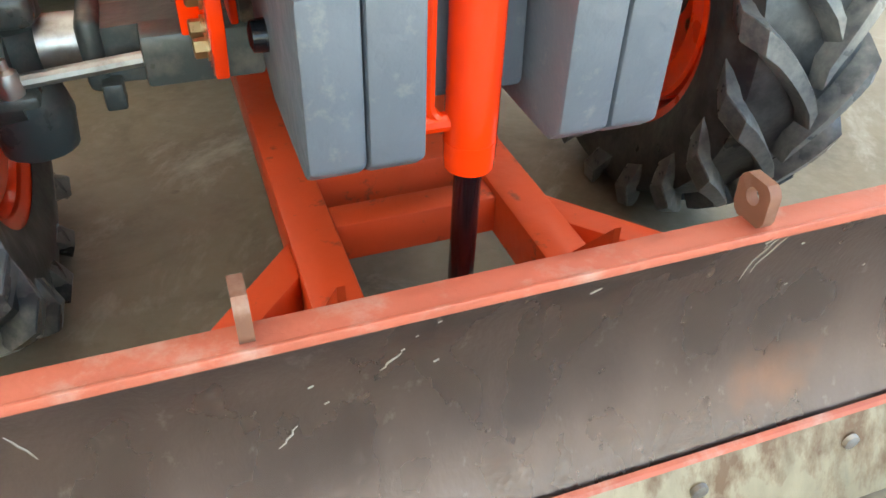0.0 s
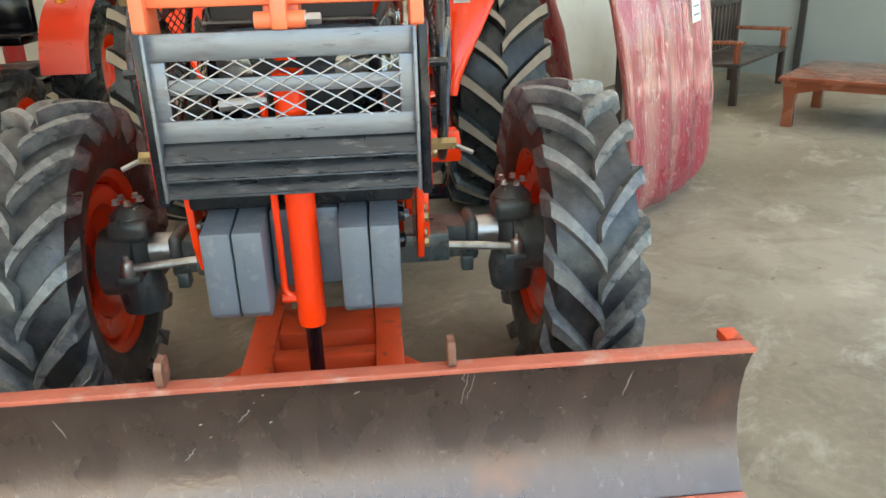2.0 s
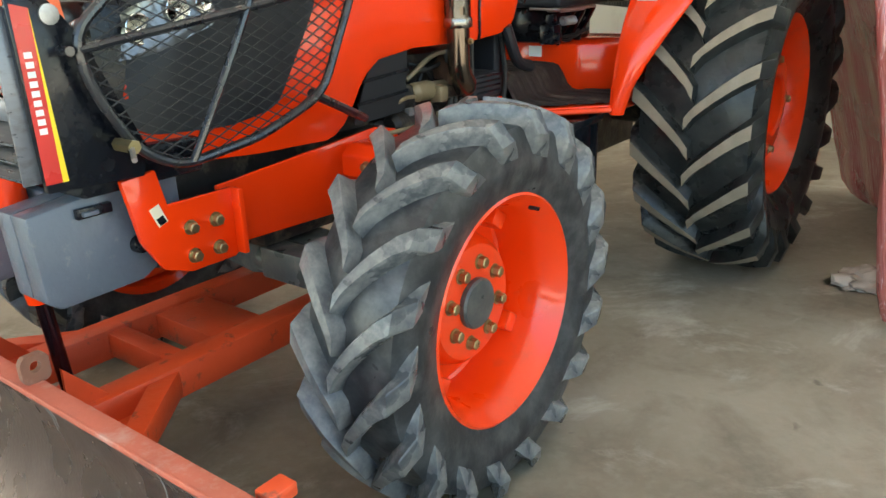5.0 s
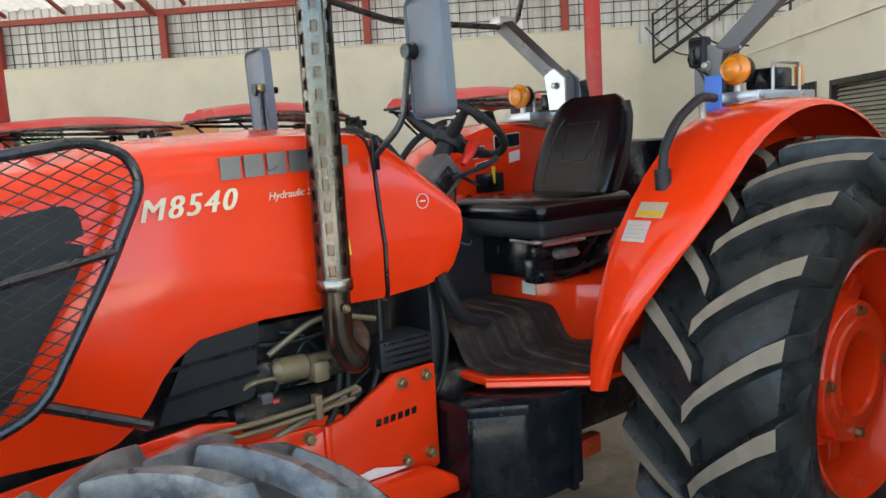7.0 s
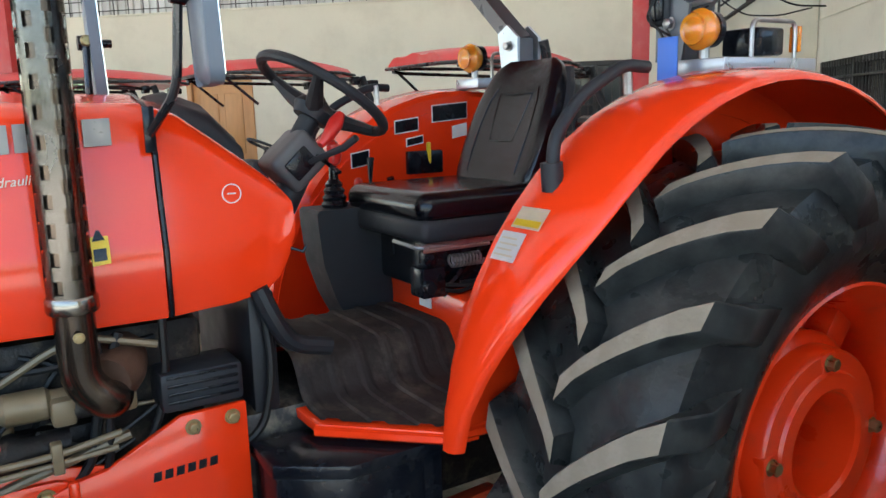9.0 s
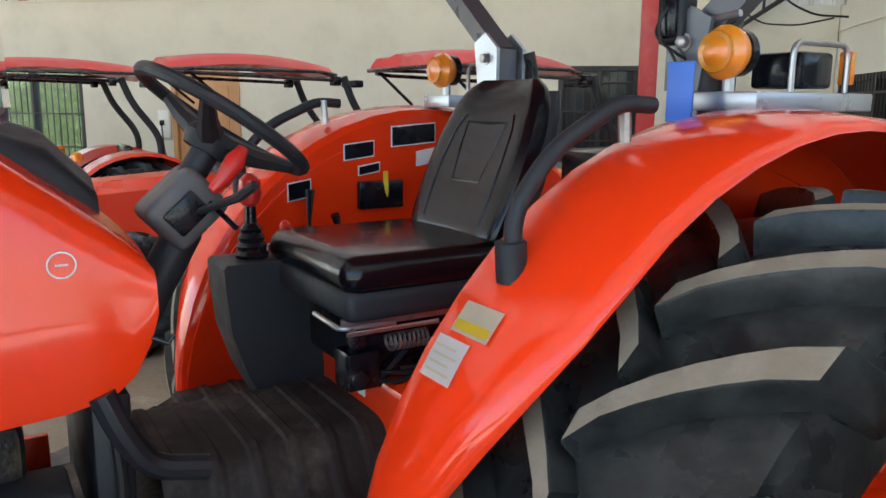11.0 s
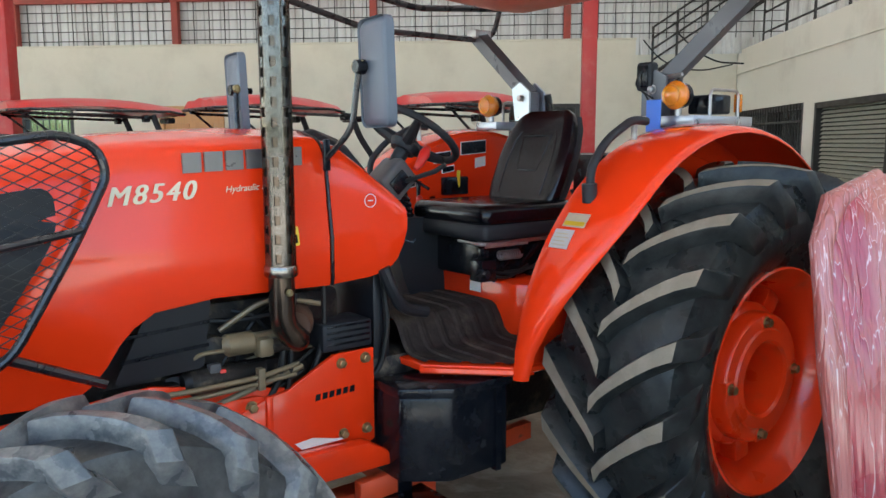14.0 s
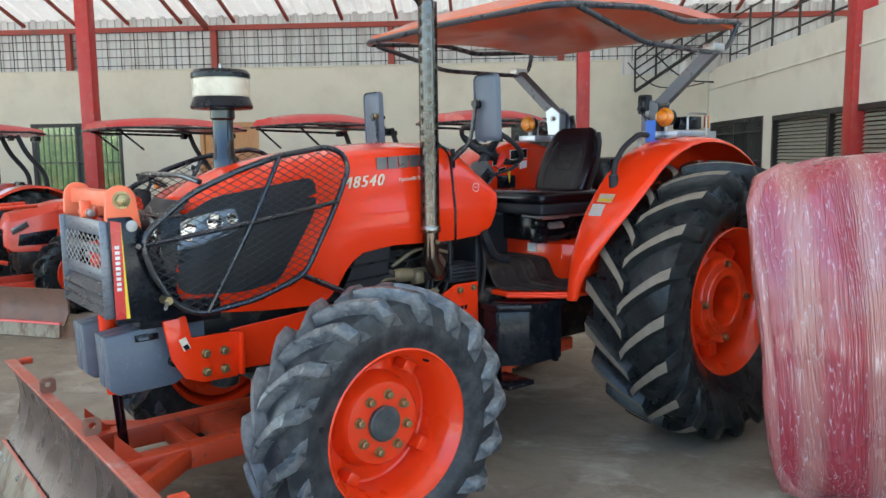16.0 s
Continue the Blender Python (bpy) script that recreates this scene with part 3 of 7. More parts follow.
def window(name, label, x0, x1, z0, z1, y, vertical_bars, slats, clear=False):
    """Framed window in a wall: frame, glass pane, and bars or louvre slats in front of it."""
    ob = thing(name, label, "window", kind="structure")
    fr = bmesh.new()
    w = 0.06
    for a, b, c, d in ((x0, x0 + w, z0, z1), (x1 - w, x1, z0, z1), (x0 + w, x1 - w, z0, z0 + w), (x0 + w, x1 - w, z1 - w, z1), ((x0 + x1) / 2 - w / 2, (x0 + x1) / 2 + w / 2, z0 + w, z1 - w)):
        add_box(fr, a, b, y - 0.02, y + 0.10, c, d, 0.004)
    part("window_frame", fr, BAR_DARK, ob, smooth=False)
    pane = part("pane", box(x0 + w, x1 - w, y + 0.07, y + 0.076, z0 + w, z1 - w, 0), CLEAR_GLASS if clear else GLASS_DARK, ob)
    pane.visible_shadow = not clear
    if vertical_bars:
        for x in np.arange(x0 + w + 0.05, x1 - w, 0.10):
            part("bar", box(x - 0.007, x + 0.007, y - 0.03, y - 0.016, z0, z1, 0.002), BAR_DARK, ob)
        for z in (z0 + 0.2, (z0 + z1) / 2, z1 - 0.2):
            part("crossbar", box(x0, x1, y - 0.042, y - 0.031, z - 0.012, z + 0.012, 0.002), BAR_DARK, ob)
    if slats:
        for z in np.arange(z0 + w + 0.03, z1 - w, 0.042):
            part("slat", slab([(y + 0.03, z - 0.016), (y + 0.033, z - 0.016), (y + 0.062, z + 0.016), (y + 0.059, z + 0.016)], x0 + w, x1 - w, "x"), SLAT, ob, smooth=False)
    return ob


CLEAR_GLASS = material("dusty_window_glass", (0.75, 0.80, 0.76), 0.06, var=0.1, rough_var=0.03)
CLEAR_GLASS.node_tree.nodes["Principled BSDF"].inputs["Transmission Weight"].default_value = 1.0
structure("backdrop_hedge", box(-30, 0, 5.0, 6.5, -0.05, 2.6, 0.3), material("green_hedge", (0.09, 0.13, 0.05), 0.9, var=0.7, scale=5, bump=0.8, bump_scale=12, dirt=(0.30, 0.32, 0.16), dirt_amount=0.6, dirt_scale=7), "green bushes behind the shed windows")
SLAT = material("pale_blind_slat", (0.30, 0.29, 0.23), 0.5, var=0.1)
set_in_shed(window("window_1", "dark framed window behind vertical steel bars", *WIN_L[:2], *WIN_L[2:], 0.02, True, False, True))
set_in_shed(window("window_2", "dark framed window behind vertical steel bars", *WIN_LL[:2], *WIN_LL[2:], 0.02, True, False, True))
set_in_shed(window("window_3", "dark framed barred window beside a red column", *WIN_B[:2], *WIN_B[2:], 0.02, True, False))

door = thing("door_1", "closed honey-coloured panelled wooden door in a frame", "door", kind="structure")
x0, x1 = DOOR[:2]
fr = bmesh.new()
for a, b, c, d in ((x0, x0 + 0.07, 0, 2.2), (x1 - 0.07, x1, 0, 2.2), (x0 + 0.07, x1 - 0.07, 2.13, 2.2)):
    add_box(fr, a, b, -0.02, 0.12, c, d, 0.005)
part("door_frame", fr, DOOR_WOOD, door, smooth=False)
part("leaf", box(x0 + 0.075, x1 - 0.075, 0.03, 0.07, 0.01, 2.125, 0.004), DOOR_WOOD, door)
for a, b in ((x0 + 0.18, (x0 + x1) / 2 - 0.05), ((x0 + x1) / 2 + 0.05, x1 - 0.18)):
    for c, d in ((0.2, 0.95), (1.1, 1.95)):
        part("raised_panel", box(a, b, 0.018, 0.032, c, d, 0.012), DOOR_WOOD, door)
part("door_handle", lathe([(0.022, 0), (0.022, -0.01), (0.012, -0.012), (0.012, -0.05), (0.026, -0.055), (0.026, -0.075), (0.01, -0.08)], (x1 - 0.13, 0.03, 1.0), "y", 14), BRASS, door)
set_in_shed(door)

# low office block on the right with a flat top
W1, W2 = (-2.36, 0.15, 0.9, 2.08), (-6.0, -2.67, 0.9, 2.06)
structure("wall_east", wall_with_openings(-6.8, 0.6, 0, 2.93, 1.47, 1.65, [W1, W2], "y"), PLASTER_W, "warm white plastered wall of the low office", False)
structure("wall_east_band", box(1.452, 1.469, -6.8, 0.6, 2.60, 2.62, 0.003), PLASTER_W)
structure("office_roof_slab", box(1.66, 9, -6.8, 2.0, 2.80, 2.93, 0), PLASTER_W)
TURN = pose(1.47, 0, 0, 0, 0, -90)
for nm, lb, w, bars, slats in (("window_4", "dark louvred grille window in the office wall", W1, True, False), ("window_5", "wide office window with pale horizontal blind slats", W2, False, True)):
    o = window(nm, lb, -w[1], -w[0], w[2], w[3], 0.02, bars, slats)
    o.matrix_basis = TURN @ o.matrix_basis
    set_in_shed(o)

# socket box beside the door and loose cables by the stair
sb = tagged(thing("wall_switch_box", "pale green-white wall socket box with black plug and lead", "switch box"))
part("box_body", box(-7.15, -6.97, -0.05, 0.0, 1.24, 1.64, 0.012), PLASTER_W, sb)
part("box_lid", box(-7.135, -6.985, -0.058, -0.051, 1.26, 1.62, 0.004), WHITE, sb)
part("plug", box(-7.10, -7.04, -0.10, -0.059, 1.42, 1.49, 0.01), BLACK, sb)
part("lead", tube(rounded([(-7.07, -0.09, 1.42), (-7.05, -0.10, 1.15), (-7.0, -0.06, 0.75), (-6.99, -0.05, 0.02)], 0.1), 0.009, 6), HOSE, sb)
set_in_shed(sb)
cb = thing("hanging_cable", "thin black cables sagging from the stair to the wall", "cable")
part("strand", tube(rounded([(0.37, -0.9, 3.05), (0.52, -0.9, 2.9), (0.67, -0.9, 2.77), (0.9, -0.9, 2.66), (1.22, -0.9, 2.64)], 0.1), 0.011, 6), HOSE, cb)
part("strand", tube(rounded([(-0.04, -0.9, 2.95), (0.15, -0.9, 2.73), (0.39, -0.9, 2.58), (0.74, -0.9, 2.56), (1.08, -0.9, 2.63)], 0.1), 0.009, 6), HOSE, cb)
set_in_shed(cb)

# steel railing and stair on the office top, and the side of the bay behind it
rail = thing("railing", "dark steel pipe railing with stair stringers above the office", "railing", kind="structure")
for y in np.arange(-6.5, 1.8, 0.95):
    part("post", tube([(1.75, y, 2.935), (1.75, y, 3.75)], 0.018, 8), BAR_DARK, rail)
for z in (3.15, 3.42, 3.72):
    part("rail", tube([(1.75, -6.7, z), (1.75, 1.7, z)], 0.015, 8), BAR_DARK, rail)
for k in range(4):
    part("handrail", tube([(0.25, 0.12, 3.25 - 0.15 * k), (1.72, 0.12, 4.23 - 0.15 * k)], 0.014, 8), BAR_DARK, rail)
for x in (0.25, 0.58, 0.98, 1.36, 1.72):
    part("baluster", tube([(x, 0.12, 2.60 + 0.667 * (x - 0.25)), (x, 0.12, 3.26 + 0.667 * (x - 0.25))], 0.017, 8), BAR_DARK, rail)
part("stringer", tube([(0.25, 0.12, 2.60), (1.72, 0.12, 3.58)], 0.028, 8), BAR_DARK, rail)
set_in_shed(rail)
structure("wall_gap_north", box(0.01, 1.46, 0.30, 0.45, 0, 3.0, 0), PLASTER)

# recessed seating bay past the office: grey panelled wall and a barred glass door
BAY = material("grey_green_panel", (0.22, 0.245, 0.235), 0.4, var=0.08, scale=2)
structure("wall_bay", wall_with_openings(-11.9, -6.8, 0, 2.95, 5.4, 5.55, [(-11.7, -9.9, 0.0, 2.3)], "y"), BAY, "grey panelled wall of the seating bay", False)
structure("wall_bay_return", box(1.66, 5.39, -6.95, -6.81, 0, 2.79, 0), PLASTER_W)
bm = bmesh.new()
for y in (-11.85, -9.8, -8.6, -7.4):
    add_box(bm, 5.33, 5.398, y - 0.035, y + 0.035, 0, 2.95, 0.004)
structure("trim_bay_mullions", bm, BAR_DARK, smooth=False)
gate = thing("door_2", "white framed sliding gate with dark bars, daylight behind it", "gate", kind="structure")
for y in np.arange(-11.62, -9.9, 0.14):
    part("bar", box(5.44, 5.46, y, y + 0.02, 0.02, 2.28, 0.003), BAR_DARK, gate)
for z in (0.03, 1.1, 2.24):
    part("gate_rail", box(5.42, 5.438, -11.7, -9.9, z, z + 0.05, 0.003), WHITE, gate)
set_in_shed(gate)
# out of view: added to block low sky light from across the yard
structure("wall_yard", box(-60, 50, -45.3, -45, -0.05, 3.0, 0), material("dark_green_sky_block", (0.07, 0.085, 0.05), 0.9, var=0.5, scale=1.5, bump=0.5), "unseen dark wall across the yard, added to cut low sky", False)


# ---------------------------------------------------------------- wheels
def tyre_surface(w, r, rim, s):
    """Half of the carcass from the crown (s = 0) over the shoulder to the bead (s = 1): sideways, radius."""
    h = w / 2
    if s < 0.45:
        k = s / 0.45
        return h * 0.92 * k, r - 0.035 * r * k ** 2.2
    k = (s - 0.45) / 0.55
    a = k * math.pi * 0.80
    rr = r * 0.965 - (r * 0.965 - rim) * k
    return h * (0.92 + 0.10 * math.sin(a)) - (0.28 if w > 0.45 else 0.13) * h * max(0, k - 0.55) / 0.45, rr


def tyre_mesh(w, r, rim, seg=88):
    """Smooth carcass of a farm tyre about the x axis."""
    bm = bmesh.new()
    prof = [tyre_surface(w, r, rim, i / 18) for i in range(19)]
    add_lathe(bm, [(q, -x) for x, q in prof[:0:-1]] + [(q, x) for x, q in prof], (0, 0, 0), "x", seg)
    bmesh.ops.delete(bm, geom=[f for f in bm.faces if len(f.verts) > 4], context="FACES_ONLY")
    return bm


def lug_mesh(w, r, rim, side, lug_h, lean, wide, top_mat):
    """One slanting tread lug from the crown over the shoulder and down the sidewall."""
    bm = bmesh.new()
    n = 10
    rows = []
    for j in range(n):
        s = -0.03 + 0.71 * j / (n - 1)
        x, q = tyre_surface(w, r, rim, max(s, 0))
        if s < 0:
            x = s * w * 0.8
        x1, q1 = tyre_surface(w, r, rim, min(1, max(s, 0) + 0.01))
        x0, q0 = tyre_surface(w, r, rim, max(0, max(s, 0) - 0.01))
        nx, nr = -(q1 - q0), (x1 - x0)
        ln = math.hypot(nx, nr) or 1
        nx, nr = nx / ln, nr / ln
        t = j / (n - 1)
        ang = -lean * (t ** 0.85)
        hh = lug_h * (1.0 if t < 0.66 else 1.0 - 0.95 * ((t - 0.66) / 0.34) ** 1.2)
        half = (0.024 + 0.017 * t) * wide * (1.25 if j == 0 else 1.0)
        row = []
        for u, hgt in ((-1.36, -0.006), (-1.0, hh * 0.92), (-0.86, hh), (0.86, hh), (1.0, hh * 0.92), (1.36, -0.006)):
            rad = q + nr * hgt
            a = ang + u * half / rad
            row.append(bm.verts.new(((x + nx * hgt) * side, math.cos(a) * rad, math.sin(a) * rad)))
        rows.append(row)
    for j, (a, b) in enumerate(zip(rows, rows[1:])):
        for i in range(5):
            f = bm.faces.new((a[i], a[i + 1], b[i + 1], b[i]))
            f.material_index = 1 if (i == 2 and j < 6) else 0
    bm.faces.new(rows[0])
    bm.faces.new(rows[-1])
    return bm


def tread(wheel, w, r, rim, count, lug_h, lean, wide, mats):
    for side in (-1, 1):
        first = None
        for k in range(count):
            turn = 360 * (k + (0.5 if side > 0 else 0)) / count
            if first is None:
                ob = first = part("tread_lug", lug_mesh(w, r, rim, side, lug_h, lean, wide, 1), mats[0], wheel, more=(mats[1],))
            else:
                ob = new("tread_lug", first.data)
                ob.parent = wheel
            ob.matrix_basis = pose(0, 0, 0, turn)


def front_wheel(parent, x, y, z, side):
    """side 1: outer face towards +x."""
    w, r, rim = 0.285, 0.522, 0.325
    d = side
    rimm = lathe([(0.300, -0.105 * d), (0.330, -0.118 * d), (0.332, -0.110 * d), (0.300, -0.095 * d), (0.285, -0.06 * d), (0.285, 0.02 * d), (0.300, 0.085 * d), (0.318, 0.098 * d), (0.330, 0.122 * d), (0.322, 0.126 * d),
                  (0.310, 0.102 * d), (0.292, 0.085 * d), (0.276, 0.02 * d), (0.272, -0.085 * d), (0.262, -0.09 * d), (0.205, -0.078 * d), (0.182, -0.012 * d), (0.167, 0.003 * d), (0.150, 0.006 * d), (0.05, 0.006 * d)], (0, 0, 0), "x", 56)
    bmesh.ops.delete(rimm, geom=[f for f in rimm.faces if len(f.verts) > 4 and abs(f.verts[0].co.x) > 0.1], context="FACES_ONLY")
    ob = part("front_wheel", rimm, ORANGE_IN, parent, "orange dished steel front wheel")
    ob.matrix_basis = pose(x, y, z, 10 * d)
    part("tyre", tyre_mesh(w, r, rim, 72), RUBBER_OLD, ob, "dusty grey-black tyre with deep chevron lugs")
    tread(ob, w, r, rim, 18, 0.047, 0.46, 0.80, (RUBBER_LUG, RUBBER_LUG))
    part("hub_cap", lathe([(0.074, 0.003 * d), (0.074, 0.021 * d), (0.068, 0.027 * d), (0.001, 0.028 * d)], (0, 0, 0), "x", 32), AXLE_GREEN, ob, "dark green hub cap")
    for i in range(8):
        a = 2 * math.pi * (i + 0.5) / 8
        part("wheel_bolt", hexbolt(bmesh.new(), (0.006 * d, 0.118 * math.cos(a), 0.118 * math.sin(a)), "x", 0.015, 0.026 * d), BRASS, ob)
    for i in range(4):
        a = math.pi / 4 + math.pi / 2 * i
        bm = box(-0.075, 0.0, -0.03, 0.03, 0.225, 0.275, 0.008)
        bmesh.ops.rotate(bm, verts=bm.verts[:], cent=(0, 0, 0), matrix=Matrix.Rotation(a, 3, "X"))
        part("rim_lug", bm, ORANGE_IN, ob)
    part("valve", tube([(0.10 * d, 0.18, 0.23), (0.13 * d, 0.18, 0.23)], 0.006, 6), BLACK, ob)
    return ob


def rear_wheel(parent, x, y, z, side):
    w, r, rim = 0.51, 0.735, 0.415
    d = side
    rimm = lathe([(0.385, -0.20 * d), (0.428, -0.215 * d), (0.43, -0.205 * d), (0.385, -0.17 * d), (0.365, -0.08 * d), (0.365, 0.06 * d), (0.39, 0.15 * d), (0.408, 0.162 * d), (0.420, 0.182 * d), (0.412, 0.186 * d),
                  (0.395, 0.165 * d), (0.375, 0.14 * d), (0.352, 0.05 * d), (0.345, -0.02 * d), (0.335, -0.03 * d), (0.255, -0.02 * d)], (0, 0, 0), "x", 64)
    caps = [f for f in rimm.faces if len(f.verts) > 4]
    bmesh.ops.delete(rimm, geom=caps, context="FACES_ONLY")
    ob = part("rear_wheel", rimm, ORANGE_IN, parent, "orange rear wheel rim")
    ob.matrix_basis = pose(x, y, z, 7 * d)
    part("tyre", tyre_mesh(w, r, rim, 88), RUBBER, ob, "large black tyre with chevron lugs and tan worn tread")
    tread(ob, w, r, rim, 20, 0.056, 0.42, 1.0, (RUBBER, TREAD_TOP))
    c = lathe([(0.275, -0.03 * d), (0.272, 0.045 * d), (0.262, 0.058 * d), (0.244, 0.066 * d), (0.240, 0.118 * d), (0.232, 0.128 * d), (0.190, 0.131 * d), (0.184, 0.140 * d), (0.146, 0.142 * d), (0.136, 0.132 * d), (0.132, 0.04 * d), (0.128, -0.15 * d), (0.02, -0.15 * d)], (0, 0, 0), "x", 48)
    cc = part("wheel_centre", c, ORANGE_IN, ob, "cast orange wheel centre with a deep round hub hole")
    for i in range(4):
        a = 2 * math.pi * i / 4 + 1.45
        part("wheel_bolt", hexbolt(bmesh.new(), (0.131 * d, 0.211 * math.cos(a), 0.211 * math.sin(a)), "x", 0.015, 0.024 * d), BRASS, ob)
        part("bolt_pad", box(min(0.10 * d, 0.133 * d), max(0.10 * d, 0.133 * d), 0.211 * math.cos(a) - 0.028, 0.211 * math.cos(a) + 0.028, 0.211 * math.sin(a) - 0.028, 0.211 * math.sin(a) + 0.028, 0.006), ORANGE_IN, ob)
    for i in range(8):
        a = 2 * math.pi * i / 8
        bm = box(-0.035, 0.045, -0.045, 0.045, 0.25, 0.352, 0.012)
        bmesh.ops.rotate(bm, verts=bm.verts[:], cent=(0, 0, 0), matrix=Matrix.Rotation(a, 3, "X"))
        part("rim_lug", bm, ORANGE_IN, ob)
    return ob


# ---------------------------------------------------------------- the tractor: faces -y, front axle at y 0, rear axle at y 2.25
tractor = thing("tractor", "orange farm tractor with front dozer blade, open seat and canopy", "tractor")
front_wheel(tractor, 0.852, 0.015, 0.556, 1)
front_wheel(tractor, -0.852, 0.015, 0.556, -1)
rear_wheel(tractor, 0.900, 2.255, 0.79, 1)
rear_wheel(tractor, -0.900, 2.255, 0.79, -1)

# hood
HOOD_W = [(-0.60, 0.165), (-0.57, 0.205), (-0.47, 0.242), (-0.2, 0.262), (0.2, 0.27), (0.9, 0.27), (1.2, 0.265)]
HOOD_T = [(-0.60, 1.33), (-0.57, 1.375), (-0.50, 1.44), (-0.42, 1.495), (-0.3, 1.55), (-0.05, 1.615), (0.25, 1.655), (0.6, 1.675), (0.88, 1.67)]
HOOD_B = [(-0.60, 1.02), (-0.5, 0.985), (-0.2, 0.96), (0.06, 0.95), (0.12, 0.965), (0.18, 1.03), (0.24, 1.12), (0.32, 1.17), (0.5, 1.19), (0.88, 1.185)]


def hood_section(y, w, zt, zb, n=6, r=0.10, b=1.0):
    """Cross-section from the lower left edge over the top to the lower right edge."""
    zs = max(zb + 0.05, min(1.36, zt - r - 0.10))
    zs = min(zs, zt - r - 0.012)
    right = [(w + 0.006 * b, zb), (w + 0.012 * b, zb + (zs - zb) * 0.1), (w + 0.014 * b, zb + (zs - zb) * 0.9), (w + 0.010 * b, zs), (w - 0.004 * b, zs + (zt - r - zs) * 0.5), (w - 0.014 * b, zs + (zt - r - zs) * 0.9), (w - 0.018 * b, zt - r)]
    w = w - 0.018 * b
    for i in range(1, n + 1):
        a = math.pi / 2 * i / n
        right.append((w - r + r * math.cos(a), zt - r + r * math.sin(a)))
    right.append(((w - r) * 0.5, zt + 0.018))
    pts = [(-x, y, z) for x, z in right] + [(0, y, zt + 0.024)] + [(x, y, z) for x, z in reversed(right)]
    return pts


ys = [-0.60, -0.595, -0.58, -0.56, -0.5, -0.4, -0.3, -0.2, -0.1, 0, 0.06, 0.1, 0.14, 0.18, 0.22, 0.26, 0.32, 0.4, 0.5, 0.62, 0.75, 0.885]
hood = part("hood", loft([hood_section(y, interp(HOOD_W, y), interp(HOOD_T, y), interp(HOOD_B, y)) for y in ys]), ORANGE, tractor, "glossy orange engine hood")


def side_x(y, z=1.3):
    zt = interp(HOOD_T, y)
    zs = min(1.36, zt - 0.20)
    return interp(HOOD_W, y) - 0.006 + interp([(zs - 0.03, 0.014), (zs, 0.010), (zs + 0.05, -0.004), (zs + 0.10, -0.014), (zt - 0.1, -0.018)], z)


def hood_patch(name, outline, off, mat, parent, label="", side=1, thick=0.006, step=0.05):
    """A thin plate that follows the hood's flank."""
    t = bmesh.new()
    f = t.faces.new([t.verts.new((0, y, z)) for y, z in outline])
    y0, y1 = min(p[0] for p in outline), max(p[0] for p in outline)
    y = y0 + step
    while y < y1:
        bmesh.ops.bisect_plane(t, geom=t.verts[:] + t.edges[:] + t.faces[:], plane_co=(0, y, 0), plane_no=(0, 1, 0))
        y += step
    z = 1.0
    while z < 1.7:
        bmesh.ops.bisect_plane(t, geom=t.verts[:] + t.edges[:] + t.faces[:], plane_co=(0, 0, z), plane_no=(0, 0, 1))
        z += 0.03
    for v in t.verts:
        v.co.x = (side_x(v.co.y, v.co.z) + 0.006 + off)
    ex = bmesh.ops.extrude_face_region(t, geom=t.faces[:])
    for v in ex["geom"]:
        if isinstance(v, bmesh.types.BMVert):
            v.co.x += thick
    for v in t.verts:
        v.co.x *= side
    return part(name, t, mat, parent, label)


for s in (1, -1):
    hood_patch("side_panel", [(p.x, p.y) for p in rounded([(0.08, 1.54, 0), (0.085, 1.42, 0), (-0.13, 1.085, 0), (-0.30, 1.055, 0), (-0.55, 1.07, 0), (-0.585, 1.20, 0), (-0.575, 1.36, 0), (-0.40, 1.465, 0)], 0.05, 4, True)], 0.001, SIDE_PANEL, hood, "charcoal mesh side panel", s)
    hood_patch("headlamp", [(p.x, p.y) for p in rounded([(-0.59, 1.33, 0), (-0.50, 1.385, 0), (-0.31, 1.42, 0), (-0.30, 1.33, 0), (-0.50, 1.26, 0), (-0.59, 1.25, 0)], 0.03, 4, True)], 0.008, LENS, hood, "clear wraparound headlamp", s, 0.012)
    for q, (ly, lz, lr) in enumerate(((-0.505, 1.325, 0.038), (-0.405, 1.362, 0.036), (-0.335, 1.375, 0.024))):
        lx = side_x(ly, lz) + 0.020
        part("reflector", lathe([(lr, s * 0.014), (lr * 0.92, s * 0.016), (lr * 0.7, s * 0.009), (lr * 0.25, s * 0.005), (lr * 0.22, s * 0.014), (0.001, s * 0.016)], (s * lx, ly, lz), "x", 24), BRIGHT, hood, "bright lamp reflector")
    hood_patch("crease", [(0.02, 1.475), (0.885, 1.520), (0.885, 1.525), (0.02, 1.480)], 0.000, FRAME_RED, hood, "", s, 0.003, 0.1)
    hood_patch("engine_screen", [(p.x, p.y) for p in rounded([(0.30, 1.165, 0), (0.49, 1.195, 0), (0.46, 0.98, 0), (0.20, 0.97, 0)], 0.02, 3, True)], -0.03, SIDE_PANEL, hood, "dark perforated engine screen", s)
    hood_patch("screen_rib", [(0.23, 1.10), (0.48, 1.115), (0.48, 1.125), (0.23, 1.11)], -0.022, BLACK, hood, "", s)
    hood_patch("screen_rib", [(0.22, 1.03), (0.475, 1.045), (0.475, 1.055), (0.22, 1.04)], -0.022, BLACK, hood, "", s)
